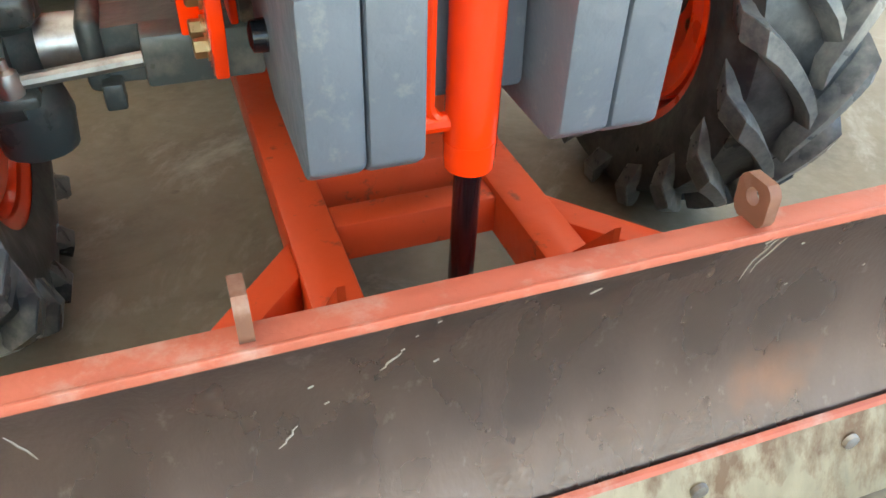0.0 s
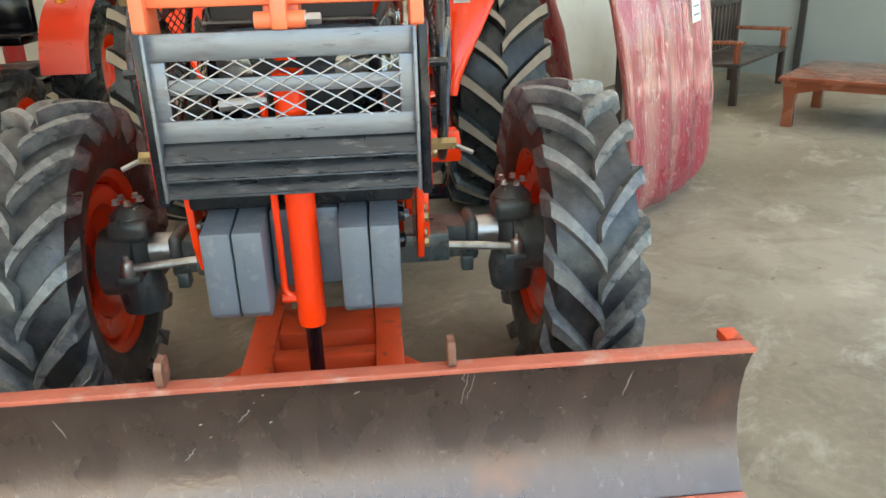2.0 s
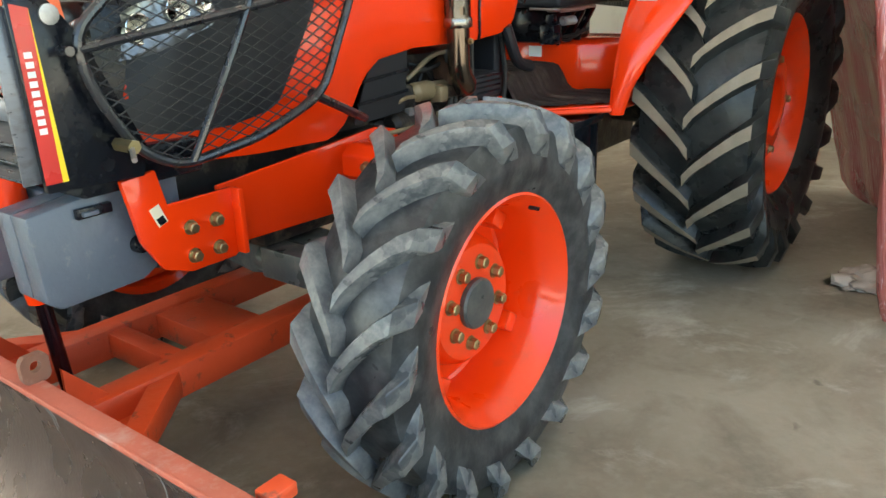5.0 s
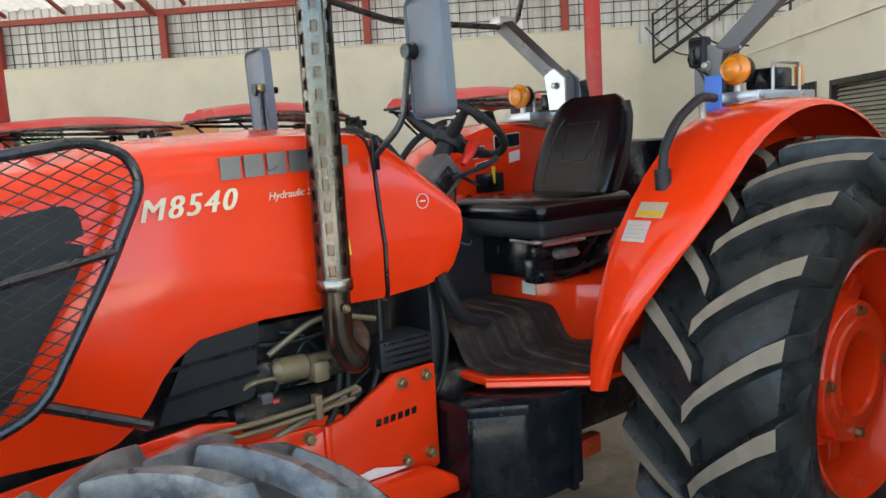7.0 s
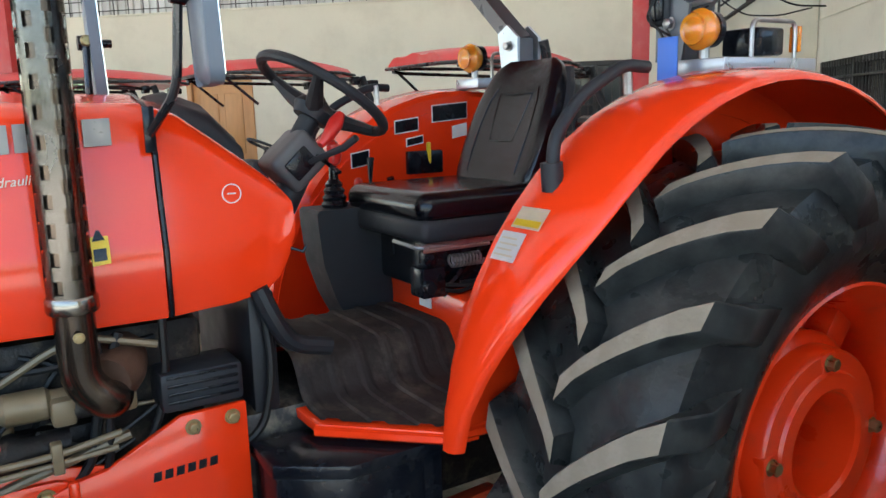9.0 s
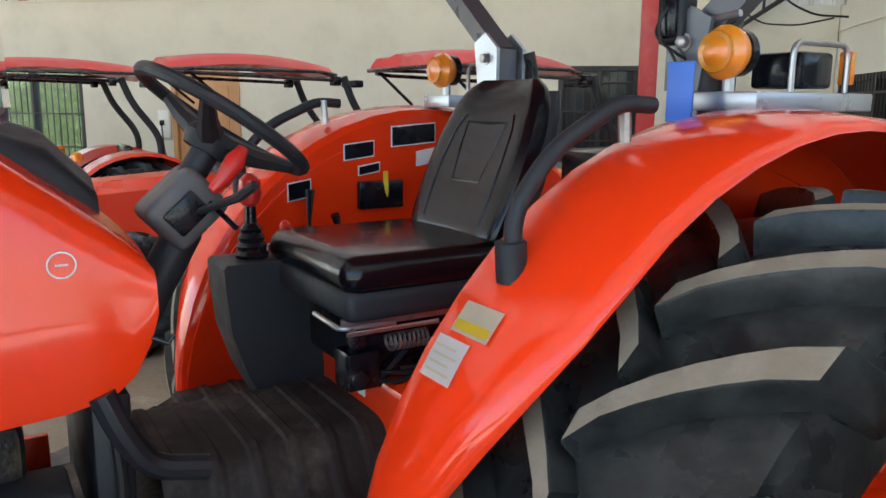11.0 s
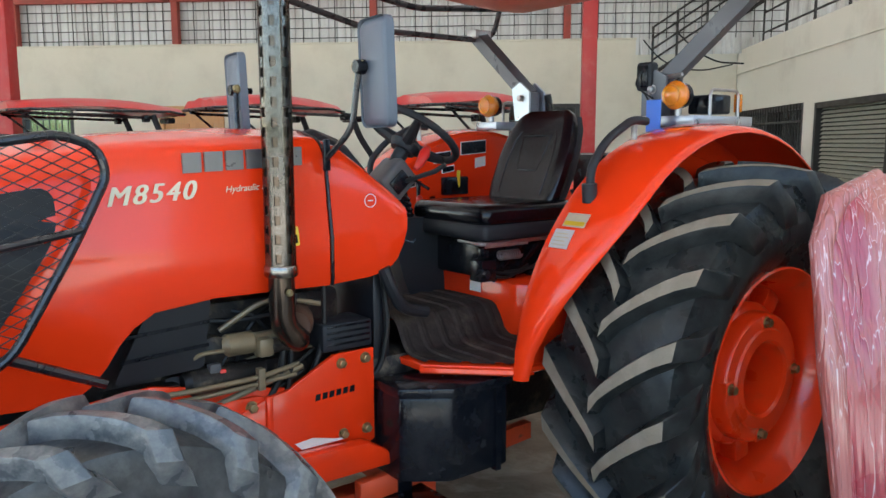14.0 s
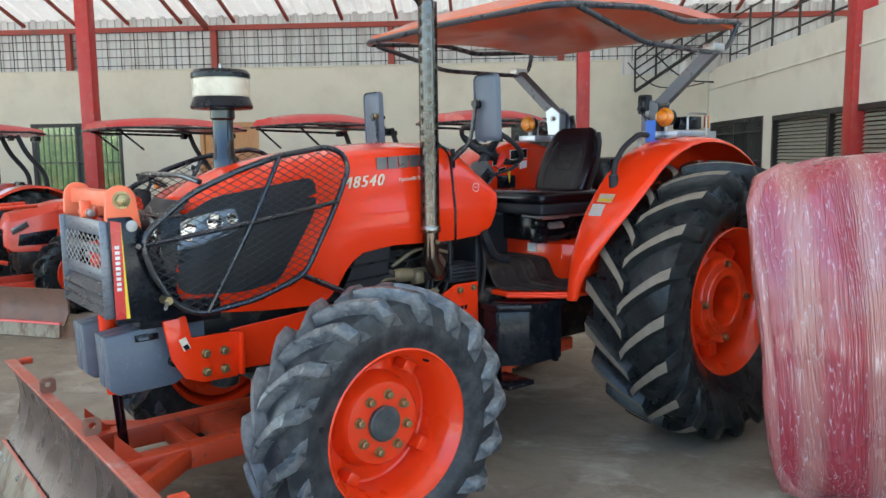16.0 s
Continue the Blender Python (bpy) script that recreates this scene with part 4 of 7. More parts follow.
# nose: dark grille face with headlamp corners and a round badge
nose = bmesh.new()
secs = []
for z, y, w in ((1.02, -0.565, 0.18), (1.15, -0.590, 0.195), (1.28, -0.590, 0.2), (1.36, -0.555, 0.195), (1.43, -0.495, 0.21), (1.455, -0.47, 0.215)):
    secs.append([(x * w, y - 0.016 - 0.03 * (1 - x * x), z) for x in np.linspace(-1, 1, 9)])
part("nose_grille", loft(secs, False), SIDE_PANEL, hood, "black front grille")
part("badge", lathe([(0.045, 0), (0.045, -0.006), (0.037, -0.008), (0.036, -0.004), (0.001, -0.004)], (0.0, -0.583, 1.385), "y", 28), SILVER, hood, "round silver badge")
for s in (1, -1):
    part("lamp_corner", slab([(s * 0.08, 1.24), (s * 0.185, 1.25), (s * 0.195, 1.36), (s * 0.12, 1.34)], -0.628, -0.600, "y", 0.004), LENS, hood)
# rear cowl and dash
secs = []
for y, zt, zb, b, r in ((0.90, 1.665, 1.185, 1, 0.09), (0.96, 1.645, 1.19, 0.9, 0.09), (1.04, 1.585, 1.195, 0.7, 0.08), (1.12, 1.52, 1.21, 0.5, 0.07), (1.16, 1.485, 1.245, 0.3, 0.06), (1.19, 1.455, 1.30, 0.2, 0.05), (1.205, 1.43, 1.35, 0.1, 0.03)):
    secs.append(hood_section(y, 0.266, zt, zb, 6, r, b))
cowl = part("cowl", loft(secs), ORANGE, tractor, "orange rear cowl behind the hood")
seal = [(x * 1.012, y, z + 0.002) for x, y, z in hood_section(0.8925, 0.27, 1.667, 1.185)]
part("seal", tube(seal, 0.006, 6), BLACK, tractor, "black rubber seal between hood and cowl")
part("dash_cover", loft([hood_section(0.93, 0.10, 1.665, 1.58, 6, 0.04, 0), hood_section(0.98, 0.12, 1.675, 1.55, 6, 0.05, 0), hood_section(1.06, 0.125, 1.645, 1.5, 6, 0.05, 0), hood_section(1.14, 0.115, 1.56, 1.45, 6, 0.04, 0)]), PLASTIC, tractor, "dark plastic instrument cover")
dc = part("dash_column", box(-0.065, 0.065, -0.06, 0.06, -0.085, 0.06, 0.02, 3), GREY_PLASTIC, tractor, "grey steering column housing")
dc.matrix_basis = pose(0, 1.325, 1.515, -48)
part("switch_pod", box(0.066, 0.078, -0.03, 0.03, -0.06, 0.02, 0.005), BLACK, dc)
part("indicator_stalk", tube([(0.06, 0.02, 0.03), (0.15, 0.07, 0.02)], 0.006, 8), BLACK, dc)
part("column_stem", tube([(0, 1.32, 1.46), (0, 1.20, 1.25)], 0.04, 14), PLASTIC, tractor)
part("shuttle_lever", tube([(0.06, 1.33, 1.50), (0.20, 1.38, 1.545), (0.235, 1.40, 1.57)], [0.008, 0.010, 0.010], 8), PLASTIC, tractor)
part("lever_knob", tube([(0.115, 1.35, 1.55), (0.11, 1.375, 1.572), (0.10, 1.405, 1.607), (0.095, 1.425, 1.632)], [0.010, 0.017, 0.022, 0.012], 12), RED_KNOB, tractor, "red shuttle lever grip")
part("pedal_arm", tube(rounded([(0.27, 1.10, 1.22), (0.28, 1.125, 1.15), (0.28, 1.17, 1.07), (0.28, 1.275, 1.045)], 0.06), 0.024, 10), SIDE_PANEL, tractor, "black clutch pedal arm")
# steering wheel
SW = pose(0, 1.415, 1.685, -34, 0, 0)
bm = bmesh.new()
add_tube(bm, [(0.192 * math.cos(a), 0.192 * math.sin(a), 0) for a in np.linspace(0, 2 * math.pi, 41)[:-1]], 0.015, 10, True)
sw = part("steering_wheel", bm, PLASTIC, tractor, "dark grey steering wheel")
sw.matrix_basis = SW
for a in (90, 210, 330):
    c, s = math.cos(radians(a)), math.sin(radians(a))
    part("spoke", tube([(0.02 * c, 0.02 * s, -0.05), (0.10 * c, 0.10 * s, -0.03), (0.19 * c, 0.19 * s, 0)], [0.03, 0.022, 0.013], 8), PLASTIC, sw)
part("wheel_hub", lathe([(0.05, -0.08), (0.062, -0.05), (0.05, -0.03), (0.01, -0.026)], (0, 0, 0), "z", 24), PLASTIC, sw)
part("steering_shaft", tube([(0, 0, -0.05), (0, 0, -0.22)], 0.03, 12), PLASTIC, sw)

# lettering and stickers on the hood


def on_flank(y, z, lean=0, x=None):
    return Matrix.Translation((x or side_x(y, z + 0.03) + 0.009, y, z)) @ Matrix.Rotation(radians(90), 4, "Z") @ Matrix.Rotation(radians(90 + 0), 4, "X") @ Matrix.Rotation(radians(lean), 4, "Z")


def on_hood(y, z):
    return side_x(y, z) + 0.018


lettering("M8540", 0.076, on_flank(0.205, 1.476, 3), CREAM_STICK, hood, "model_number", 0.001, 0.35, on_hood, 0.0042, 1.22)
lettering("Hydraulic Shuttle", 0.028, on_flank(0.545, 1.502, 3), CREAM_STICK, hood, "script_lettering", 0.001, 0.3, on_hood)
# brand badge as plain raised blocks
for i, (a, b) in enumerate(((0.425, 0.48), (0.49, 0.545), (0.555, 0.61), (0.62, 0.675), (0.685, 0.74), (0.75, 0.805))):
    h0, h1 = 1.562 + 0.003 * i, 1.622 + 0.003 * i
    hood_patch("badge_block", [(a, h0), (b, h0 + 0.002), (b, h1), (a, h1 - 0.002)], -0.006, SILVER, hood, "", 1, 0.012)
hood_patch("warning_sticker", [(0.735, 1.325), (0.775, 1.328), (0.775, 1.42), (0.735, 1.417)], 0.002, YELLOW, hood, "yellow warning sticker", 1, 0.002)
hood_patch("warning_bar", [(0.742, 1.335), (0.768, 1.336), (0.768, 1.362), (0.742, 1.361)], 0.005, BLACK, hood, "", 1, 0.001)
hood_patch("warning_bar", [(0.742, 1.378), (0.768, 1.379), (0.755, 1.408)], 0.005, BLACK, hood, "", 1, 0.001)
part("round_sticker", add_tube(add_tube(bmesh.new(), [(0.264, 1.055 + 0.022 * math.cos(a), 1.455 + 0.022 * math.sin(a)) for a in np.linspace(0, 2 * math.pi, 33)[:-1]], 0.0015, 6, True), [(0.264, 1.045, 1.455), (0.264, 1.065, 1.455)], 0.002, 6), WHITE, cowl, "small round white sticker")
part("latch", tube([(0.27, 1.19, 1.31), (0.285, 1.215, 1.30), (0.285, 1.225, 1.315)], 0.004, 6), BLACK, cowl)

# engine block and hoses under the hood
eng = bmesh.new()
add_box(eng, -0.18, 0.18, -0.45, 0.98, 0.66, 1.16, 0.03)
add_box(eng, -0.15, 0.215, 0.35, 0.75, 0.78, 0.96, 0.03)
add_box(eng, 0.10, 0.24, 0.18, 0.4, 0.72, 0.94, 0.02)
RUSTY = material("rusty_cast_iron", (0.10, 0.052, 0.032), 0.7, metal=0.3, var=0.4, scale=22, bump=0.4, bump_scale=50)
engine = part("engine", eng, ENGINE, tractor, "oily dark engine block")
part("starter", lathe([(0.03, 0.40), (0.045, 0.42), (0.045, 0.55), (0.035, 0.57), (0.035, 0.66)], (0.235, 0, 0.93), "y", 18), ENGINE, engine)
part("injection_pump", lathe([(0.02, 0.52), (0.036, 0.54), (0.036, 0.62), (0.028, 0.63), (0.028, 0.72)], (0.24, 0, 1.03), "y", 16), TAN_METAL, engine)
part("filter", lathe([(0.03, 0.84), (0.036, 0.85), (0.036, 0.98), (0.03, 1.0)], (0.20, 0.52, 0), "z", 18), TAN_METAL, engine)
part("battery_case", box(0.14, 0.285, 0.85, 1.045, 0.958, 1.055, 0.014), PLASTIC, tractor, "ribbed black plastic case")
for z in (0.98, 1.0, 1.02, 1.04):
    part("case_rib", box(0.284, 0.289, 0.865, 1.03, z, z + 0.008, 0.002), BLACK, tractor)
rnd = random.Random(5)
for i in range(14):
    a = Vector((rnd.uniform(0.16, 0.25), rnd.uniform(0.32, 0.6), rnd.uniform(0.82, 1.14)))
    b = Vector((rnd.uniform(0.18, 0.26), rnd.uniform(0.6, 0.95), rnd.uniform(0.80, 1.15)))
    m = (a + b) / 2 + Vector((rnd.uniform(0.0, 0.04), rnd.uniform(-0.08, 0.08), rnd.uniform(-0.10, 0.08)))
    part("hose", tube(rounded([a, m, b], 0.12, 6), rnd.choice((0.005, 0.007, 0.009)), 7), HOSE if i % 5 else TAN_METAL, engine)
part("manifold", tube(rounded([(0.10, 0.80, 1.10), (0.24, 0.78, 1.075), (0.30, 0.74, 1.07)], 0.05), [0.062] + [0.058] * 6 + [0.052], 16), RUSTY, engine, "rusty exhaust manifold")
part("tan_flange", box(0.235, 0.295, 0.625, 0.675, 0.985, 1.045, 0.010), TAN_METAL, engine)
part("tan_flange", box(0.235, 0.292, 0.755, 0.80, 0.990, 1.04, 0.010), TAN_METAL, engine)
part("coolant_pipe", tube([(0.27, 0.665, 1.015), (0.27, 0.765, 1.015)], 0.024, 12), ENGINE, engine)
part("engine_boss", lathe([(0.045, 0.20), (0.045, 0.245), (0.032, 0.252), (0.012, 0.256)], (0, 0.50, 1.02), "x", 18), ENGINE, engine)
part("engine_boss", lathe([(0.03, 0.20), (0.03, 0.25), (0.015, 0.256)], (0, 0.42, 1.07), "x", 16), STEEL, engine)
part("connector", box(0.235, 0.27, 0.475, 0.51, 0.955, 0.985, 0.004), GREY_PLASTIC, engine)
part("connector", box(0.24, 0.272, 0.505, 0.525, 0.935, 0.965, 0.003), RED_KNOB, engine, "red wiring connector")
part("pipe_clip", box(0.275, 0.305, 0.615, 0.638, 0.885, 0.955, 0.004), TAN_METAL, engine)
part("steel_pipe", tube(rounded([(0.285, 0.30, 0.925), (0.29, 0.42, 0.922), (0.29, 0.625, 0.925), (0.285, 0.76, 0.945)], 0.05), 0.0085, 8), TAN_METAL, engine)
part("steel_pipe", tube(rounded([(0.285, 0.30, 0.900), (0.29, 0.45, 0.898), (0.29, 0.625, 0.905), (0.285, 0.75, 0.912)], 0.05), 0.0075, 8), TAN_METAL, engine)
part("fuel_pipe", tube(rounded([(0.26, 0.30, 0.80), (0.27, 0.5, 0.86), (0.27, 0.78, 0.93)], 0.1), 0.011, 8), TAN_METAL, engine)
part("wiring_loom", tube(rounded([(0.255, 0.875, 1.25), (0.262, 0.87, 1.0), (0.25, 0.80, 0.84), (0.25, 0.5, 0.80)], 0.1), 0.010, 8), HOSE, engine)

# exhaust with a slotted heat shield
EX, EY = 0.335, 0.685
SOOT = material("brown_sooty_chrome", (0.11, 0.085, 0.065), 0.22, metal=0.9, var=0.4, scale=10)
pipe = part("exhaust_pipe", tube(rounded([(0.12, 0.80, 1.06), (EX, 0.74, 1.03), (EX, EY, 1.09), (EX, EY, 2.38), (EX - 0.05, EY - 0.14, 2.47)], 0.09, 8), 0.041, 18), SOOT, tractor, "stained chrome exhaust stack")
SHIELD = material("sooty_chrome_shield", (0.24, 0.22, 0.195), 0.2, metal=1.0, var=0.3, scale=14)
sh = bmesh.new()
SEG, ROWS, Z0, Z1, R0 = 32, 38, 1.26, 2.36, 0.047
grid = [[sh.verts.new((EX + R0 * math.cos(2 * math.pi * i / SEG), EY + R0 * math.sin(2 * math.pi * i / SEG), Z0 + (Z1 - Z0) * j / ROWS)) for i in range(SEG)] for j in range(ROWS + 1)]
for j in range(ROWS):
    for i in range(SEG):
        slot = (i % 4 in (0, 1)) and (j + i // 4) % 2 == 0 and 0 < j < ROWS - 1
        if not slot:
            sh.faces.new((grid[j][i], grid[j][(i + 1) % SEG], grid[j + 1][(i + 1) % SEG], grid[j + 1][i]))
ex = bmesh.ops.solidify(sh, geom=sh.faces[:], thickness=0.0022)
part("heat_shield", sh, SHIELD, pipe, "slotted chrome heat shield")
part("clamp", lathe([(0.049, 1.245), (0.052, 1.25), (0.052, 1.275), (0.049, 1.28)], (EX, EY, 0), "z", 24), CHROME, pipe)
part("clamp_bolt", hexbolt(bmesh.new(), (EX + 0.05, EY, 1.20), "x", 0.008, 0.014), BRASS, pipe)

# air pre-cleaner
AX, AY = -0.10, -0.19
air = part("air_intake_pipe", lathe([(0.052, 1.56), (0.052, 1.64), (0.047, 1.65), (0.047, 1.80), (0.056, 1.81), (0.056, 1.845), (0.05, 1.85)], (AX, AY, 0), "z", 28), DARK_CHROME, tractor, "dark chromed intake pipe")
part("bowl_base", lathe([(0.05, 1.845), (0.065, 1.85), (0.138, 1.852), (0.142, 1.862), (0.128, 1.90), (0.124, 1.905)], (AX, AY, 0), "z", 36), BLACK, air, "black flared base")
part("bowl", lathe([(0.124, 1.905), (0.128, 1.91), (0.130, 1.985), (0.124, 1.99)], (AX, AY, 0), "z", 36), CREAM_BOWL, air, "cream dust bowl")
part("bowl_cap", lathe([(0.124, 1.99), (0.133, 1.992), (0.133, 2.01), (0.12, 2.026), (0.02, 2.034), (0.001, 2.034)], (AX, AY, 0), "z", 36), BLACK, air, "black cap")
part("wing_nut", lathe([(0.008, 2.03), (0.008, 2.055), (0.003, 2.06)], (AX, AY, 0), "z", 8), STEEL, air)

# mirrors
for s, (mx, my, mz) in ((1, (0.455, 0.965, 1.86)), (-1, (-0.455, 0.90, 1.83))):
    brk = part("mirror_bracket", slab([(0.868, 1.56), (0.892, 1.56), (0.892, 1.66), (0.868, 1.66)], s * 0.278, s * 0.288, "x", 0.002), BLACK, tractor)
    part("mirror_arm", tube(rounded([(s * 0.285, 0.88, 1.60), (s * 0.37, my - 0.04, 1.69), (s * 0.40, my - 0.03, mz + 0.02)], 0.05), 0.010, 10), BLACK_TUBE, brk, "black bent mirror arm")
    part("joint", lathe([(0.012, -0.025), (0.016, -0.02), (0.016, 0.02), (0.012, 0.025)], (s * 0.40, my - 0.03, mz + 0.025), "x", 12), BRASS, brk)
    part("clamp", lathe([(0.02, -0.07), (0.024, -0.04), (0.012, -0.03), (0.012, 0.02)], (s * 0.41, my + 0.02, mz + 0.02), "y", 12), BLACK, brk)
    head = box(-0.095, 0.095, -0.016, 0.016, -0.165, 0.165, 0.03, 3)
    h = part("mirror_head", head, MIRROR_BACK, brk, "grey rectangular mirror shell")
    h.matrix_basis = pose(mx, my, mz, 2, 0, -6)
    part('mirror_glass', box(-0.08, 0.08, 0.0165, 0.0185, -0.145, 0.145, 0), MIRROR, h)

# guard cages either side of the nose
LOOP = [(-0.74, 1.33), (-0.55, 1.49), (-0.36, 1.575), (-0.17, 1.635), (0.08, 1.672), (0.165, 1.64), (0.19, 1.57), (0.10, 1.40), (-0.07, 1.12), (-0.30, 1.04), (-0.53, 1.005), (-0.63, 1.06), (-0.71, 1.20)]


def cage_x(y, z):
    return 0.345 + 0.075 * math.exp(-((y + 0.2) / 0.42) ** 2) * (1 - 0.35 * ((z - 1.33) / 0.35) ** 2)


def inside(y, z, poly):
    c = False
    for (a, b), (e, g) in zip(poly, poly[1:] + poly[:1]):
        if (b > z) != (g > z) and y < a + (z - b) * (e - a) / (g - b):
            c = not c
    return c


for s in (1, -1):
    ring = rounded([(0, y, z) for y, z in LOOP], 0.06, 4, True)
    cage = part("headlamp_guard", tube([(s * cage_x(p.y, p.z), p.y, p.z) for p in ring], 0.0125, 10, True), BLACK_TUBE, tractor, "black tube guard with wire mesh over the headlamp")
    for a, b in (((-0.17, 1.632), (-0.50, 1.012)), ((-0.73, 1.30), (0.115, 1.43))):
        part("guard_bar", tube([(s * (cage_x(a[0] + (b[0] - a[0]) * k / 10, a[1] + (b[1] - a[1]) * k / 10) + 0.004), a[0] + (b[0] - a[0]) * k / 10, a[1] + (b[1] - a[1]) * k / 10) for k in range(11)], 0.0105, 8), BLACK_TUBE, cage)
    wires = bmesh.new()
    for slope in (0.50, -0.50):
        c = -0.8
        while c < 3.6:
            run = []
            for k in range(61):
                y = -0.78 + k * 1.0 / 60
                z = c + slope * y
                if inside(y, z, LOOP):
                    run.append((s * (cage_x(y, z) - 0.004), y, z))
                else:
                    if len(run) > 2:
                        add_tube(wires, run[::3] + ([run[-1]] if (len(run) - 1) % 3 else []), 0.0021, 4)
                    run = []
            if len(run) > 2:
                add_tube(wires, run[::3], 0.0021, 4)
            c += 0.030
    part("wire_mesh", wires, MESH_WIRE, cage, "black diamond wire mesh")
    part("guard_stay", tube([(s * 0.36, -0.07, 1.12), (s * 0.35, 0.16, 1.01)], 0.014, 8), BLACK_TUBE, cage)
    part("guard_peg", tube([(s * 0.32, -0.75, 1.30), (s * 0.375, -0.755, 1.30)], 0.011, 8), BLACK_TUBE, cage)
    part("guard_latch", tube([(s * 0.33, -0.66, 1.08), (s * 0.40, -0.66, 1.08)], 0.017, 6), BRASS, cage)
    part("latch_pin", tube([(s * 0.385, -0.66, 1.08), (s * 0.44, -0.69, 1.06)], 0.007, 6), STEEL, cage)
part("guard_crossbar", tube(rounded([(-0.36, -0.50, 1.535), (-0.24, -0.52, 1.56), (0.24, -0.52, 1.56), (0.36, -0.50, 1.535)], 0.05), 0.012, 10), BLACK_TUBE, tractor, "black crossbar between the guards")

# front bracket: black side plates, pivot beam, front guard
for s in (1, -1):
    pl = part("side_plate", slab([(-0.835, 1.00), (-0.60, 0.99), (-0.58, 1.06), (-0.70, 1.33), (-0.76, 1.41), (-0.845, 1.41)], s * 0.300, s * 0.322, "x", 0.003), BLACK, tractor, "black steel side plate")
    ear = [(-0.72, 1.36), (-0.735, 1.475)] + arc2(-0.79, 1.475, 0.056, 0, 180, 8) + [(-0.85, 1.40), (-0.80, 1.36)]
    part("pivot_ear", slab(ear, s * 0.285, s * 0.315, "x", 0.003), BEAM_ORANGE, tractor, "orange rounded pivot ear")
    part("pivot_pin", hexbolt(bmesh.new(), (s * 0.315, -0.79, 1.475), "x", 0.024, s * 0.03), BRASS, tractor)
    part("plate_pin", lathe([(0.022, 0), (0.022, s * 0.006), (0.01, s * 0.008)], (s * 0.322, -0.76, 1.375), "x", 14), STEEL, tractor)
    part("stripe_decal", slab([(-0.838, 1.02), (-0.80, 1.02), (-0.80, 1.39), (-0.838, 1.40)], s * 0.3225, s * 0.3235, "x"), RED_KNOB, pl)
    part("stripe_decal", slab([(-0.80, 1.02), (-0.786, 1.02), (-0.795, 1.25), (-0.80, 1.39)], s * 0.3236, s * 0.3244, "x"), YELLOW, pl)
    for q in range(9):
        part("lettering_bar", slab([(-0.828, 1.13 + 0.02 * q), (-0.811, 1.13 + 0.02 * q), (-0.811, 1.143 + 0.02 * q), (-0.828, 1.143 + 0.02 * q)], s * 0.3236, s * 0.3241, "x"), WHITE, pl)
    part("axle_arm", slab([(0.10, 0.83), (0.10, 0.90), (0.14, 0.93), (0.24, 0.93), (0.26, 0.83)], s * 0.29, s * 0.50, "x", 0.008), ORANGE, tractor, "orange bracket arm over the axle")
    part("arm_pin", hexbolt(bmesh.new(), (s * 0.40, 0.10, 0.87), "y", 0.014, -0.02), BRASS, tractor)
    # orange mounting plates with four bolts
    br = [(-0.66, 0.985), (-0.565, 0.995), (-0.545, 0.90), (-0.34, 0.90), (-0.335, 0.72), (-0.36, 0.705), (-0.50, 0.705), (-0.58, 0.735), (-0.63, 0.82)]
    mp_ = part("mounting_plate", slab(br, s * 0.292, s * 0.312, "x", 0.004), ORANGE, tractor, "orange bolted mounting plate")
    part("plate_flange", box(min(s * 0.31, s * 0.345), max(s * 0.31, s * 0.345), -0.352, -0.335, 0.715, 0.90, 0.004), ORANGE, mp_)
    for y, z in ((-0.49, 0.826), (-0.41, 0.827), (-0.49, 0.748), (-0.41, 0.748)):
        part("bolt", hexbolt(bmesh.new(), (s * 0.312, y, z), "x", 0.014, s * 0.022), BRASS, mp_)
    part("serial_sticker", slab([(-0.60, 0.90), (-0.572, 0.91), (-0.552, 0.86), (-0.58, 0.85)], s * 0.3125, s * 0.3132, "x"), CREAM_STICK, mp_)
    part("serial_bar", slab([(-0.585, 0.872), (-0.565, 0.88), (-0.555, 0.86), (-0.575, 0.853)], s * 0.3133, s * 0.3138, "x"), BLACK, mp_)
    part("frame_rail", slab([(-0.36, 0.90), (0.30, 0.95), (1.05, 0.80), (1.05, 0.66), (0.2, 0.70), (-0.34, 0.72)], s * 0.250, s * 0.264, "x", 0.004), ORANGE, tractor, "orange side frame rail")
part("pivot_beam", box(-0.29, 0.29, -0.822, -0.758, 1.445, 1.507, 0.008), BEAM_ORANGE, tractor, "faded orange square crossbeam")

gd = part("front_guard", box(-0.29, 0.29, -0.852, -0.842, 1.335, 1.395, 0.003), GUARD_STEEL, tractor, "grey steel front guard")
for nm, bxs in (("guard_bar", (-0.255, 0.255, -0.851, -0.843, 1.262, 1.296)), ("guard_bar", (-0.29, 0.29, -0.852, -0.842, 1.155, 1.205)), ("guard_upright", (-0.29, -0.255, -0.856, -0.842, 1.205, 1.335)), ("guard_upright", (0.255, 0.29, -0.856, -0.842, 1.205, 1.335))):
    part(nm, box(*bxs, 0.002), GUARD_STEEL, gd)
for s in (1, -1):
    part("guard_edge", box(min(s * 0.288, s * 0.296), max(s * 0.288, s * 0.296), -0.872, -0.80, 1.02, 1.395, 0.002), GUARD_STEEL, gd)
for i, z in enumerate((1.145, 1.105, 1.065)):
    part("slat", slab([(-0.835, z + 0.006), (-0.84, z + 0.010), (-0.872, z - 0.030), (-0.868, z - 0.034)], -0.287, 0.287, "x"), SLAT_STEEL, gd, "angled steel slat", smooth=False)
    part("slat_lip", box(-0.287, 0.287, -0.873, -0.840, z - 0.037, z - 0.032, 0.001), SLAT_STEEL, gd)
wires = bmesh.new()
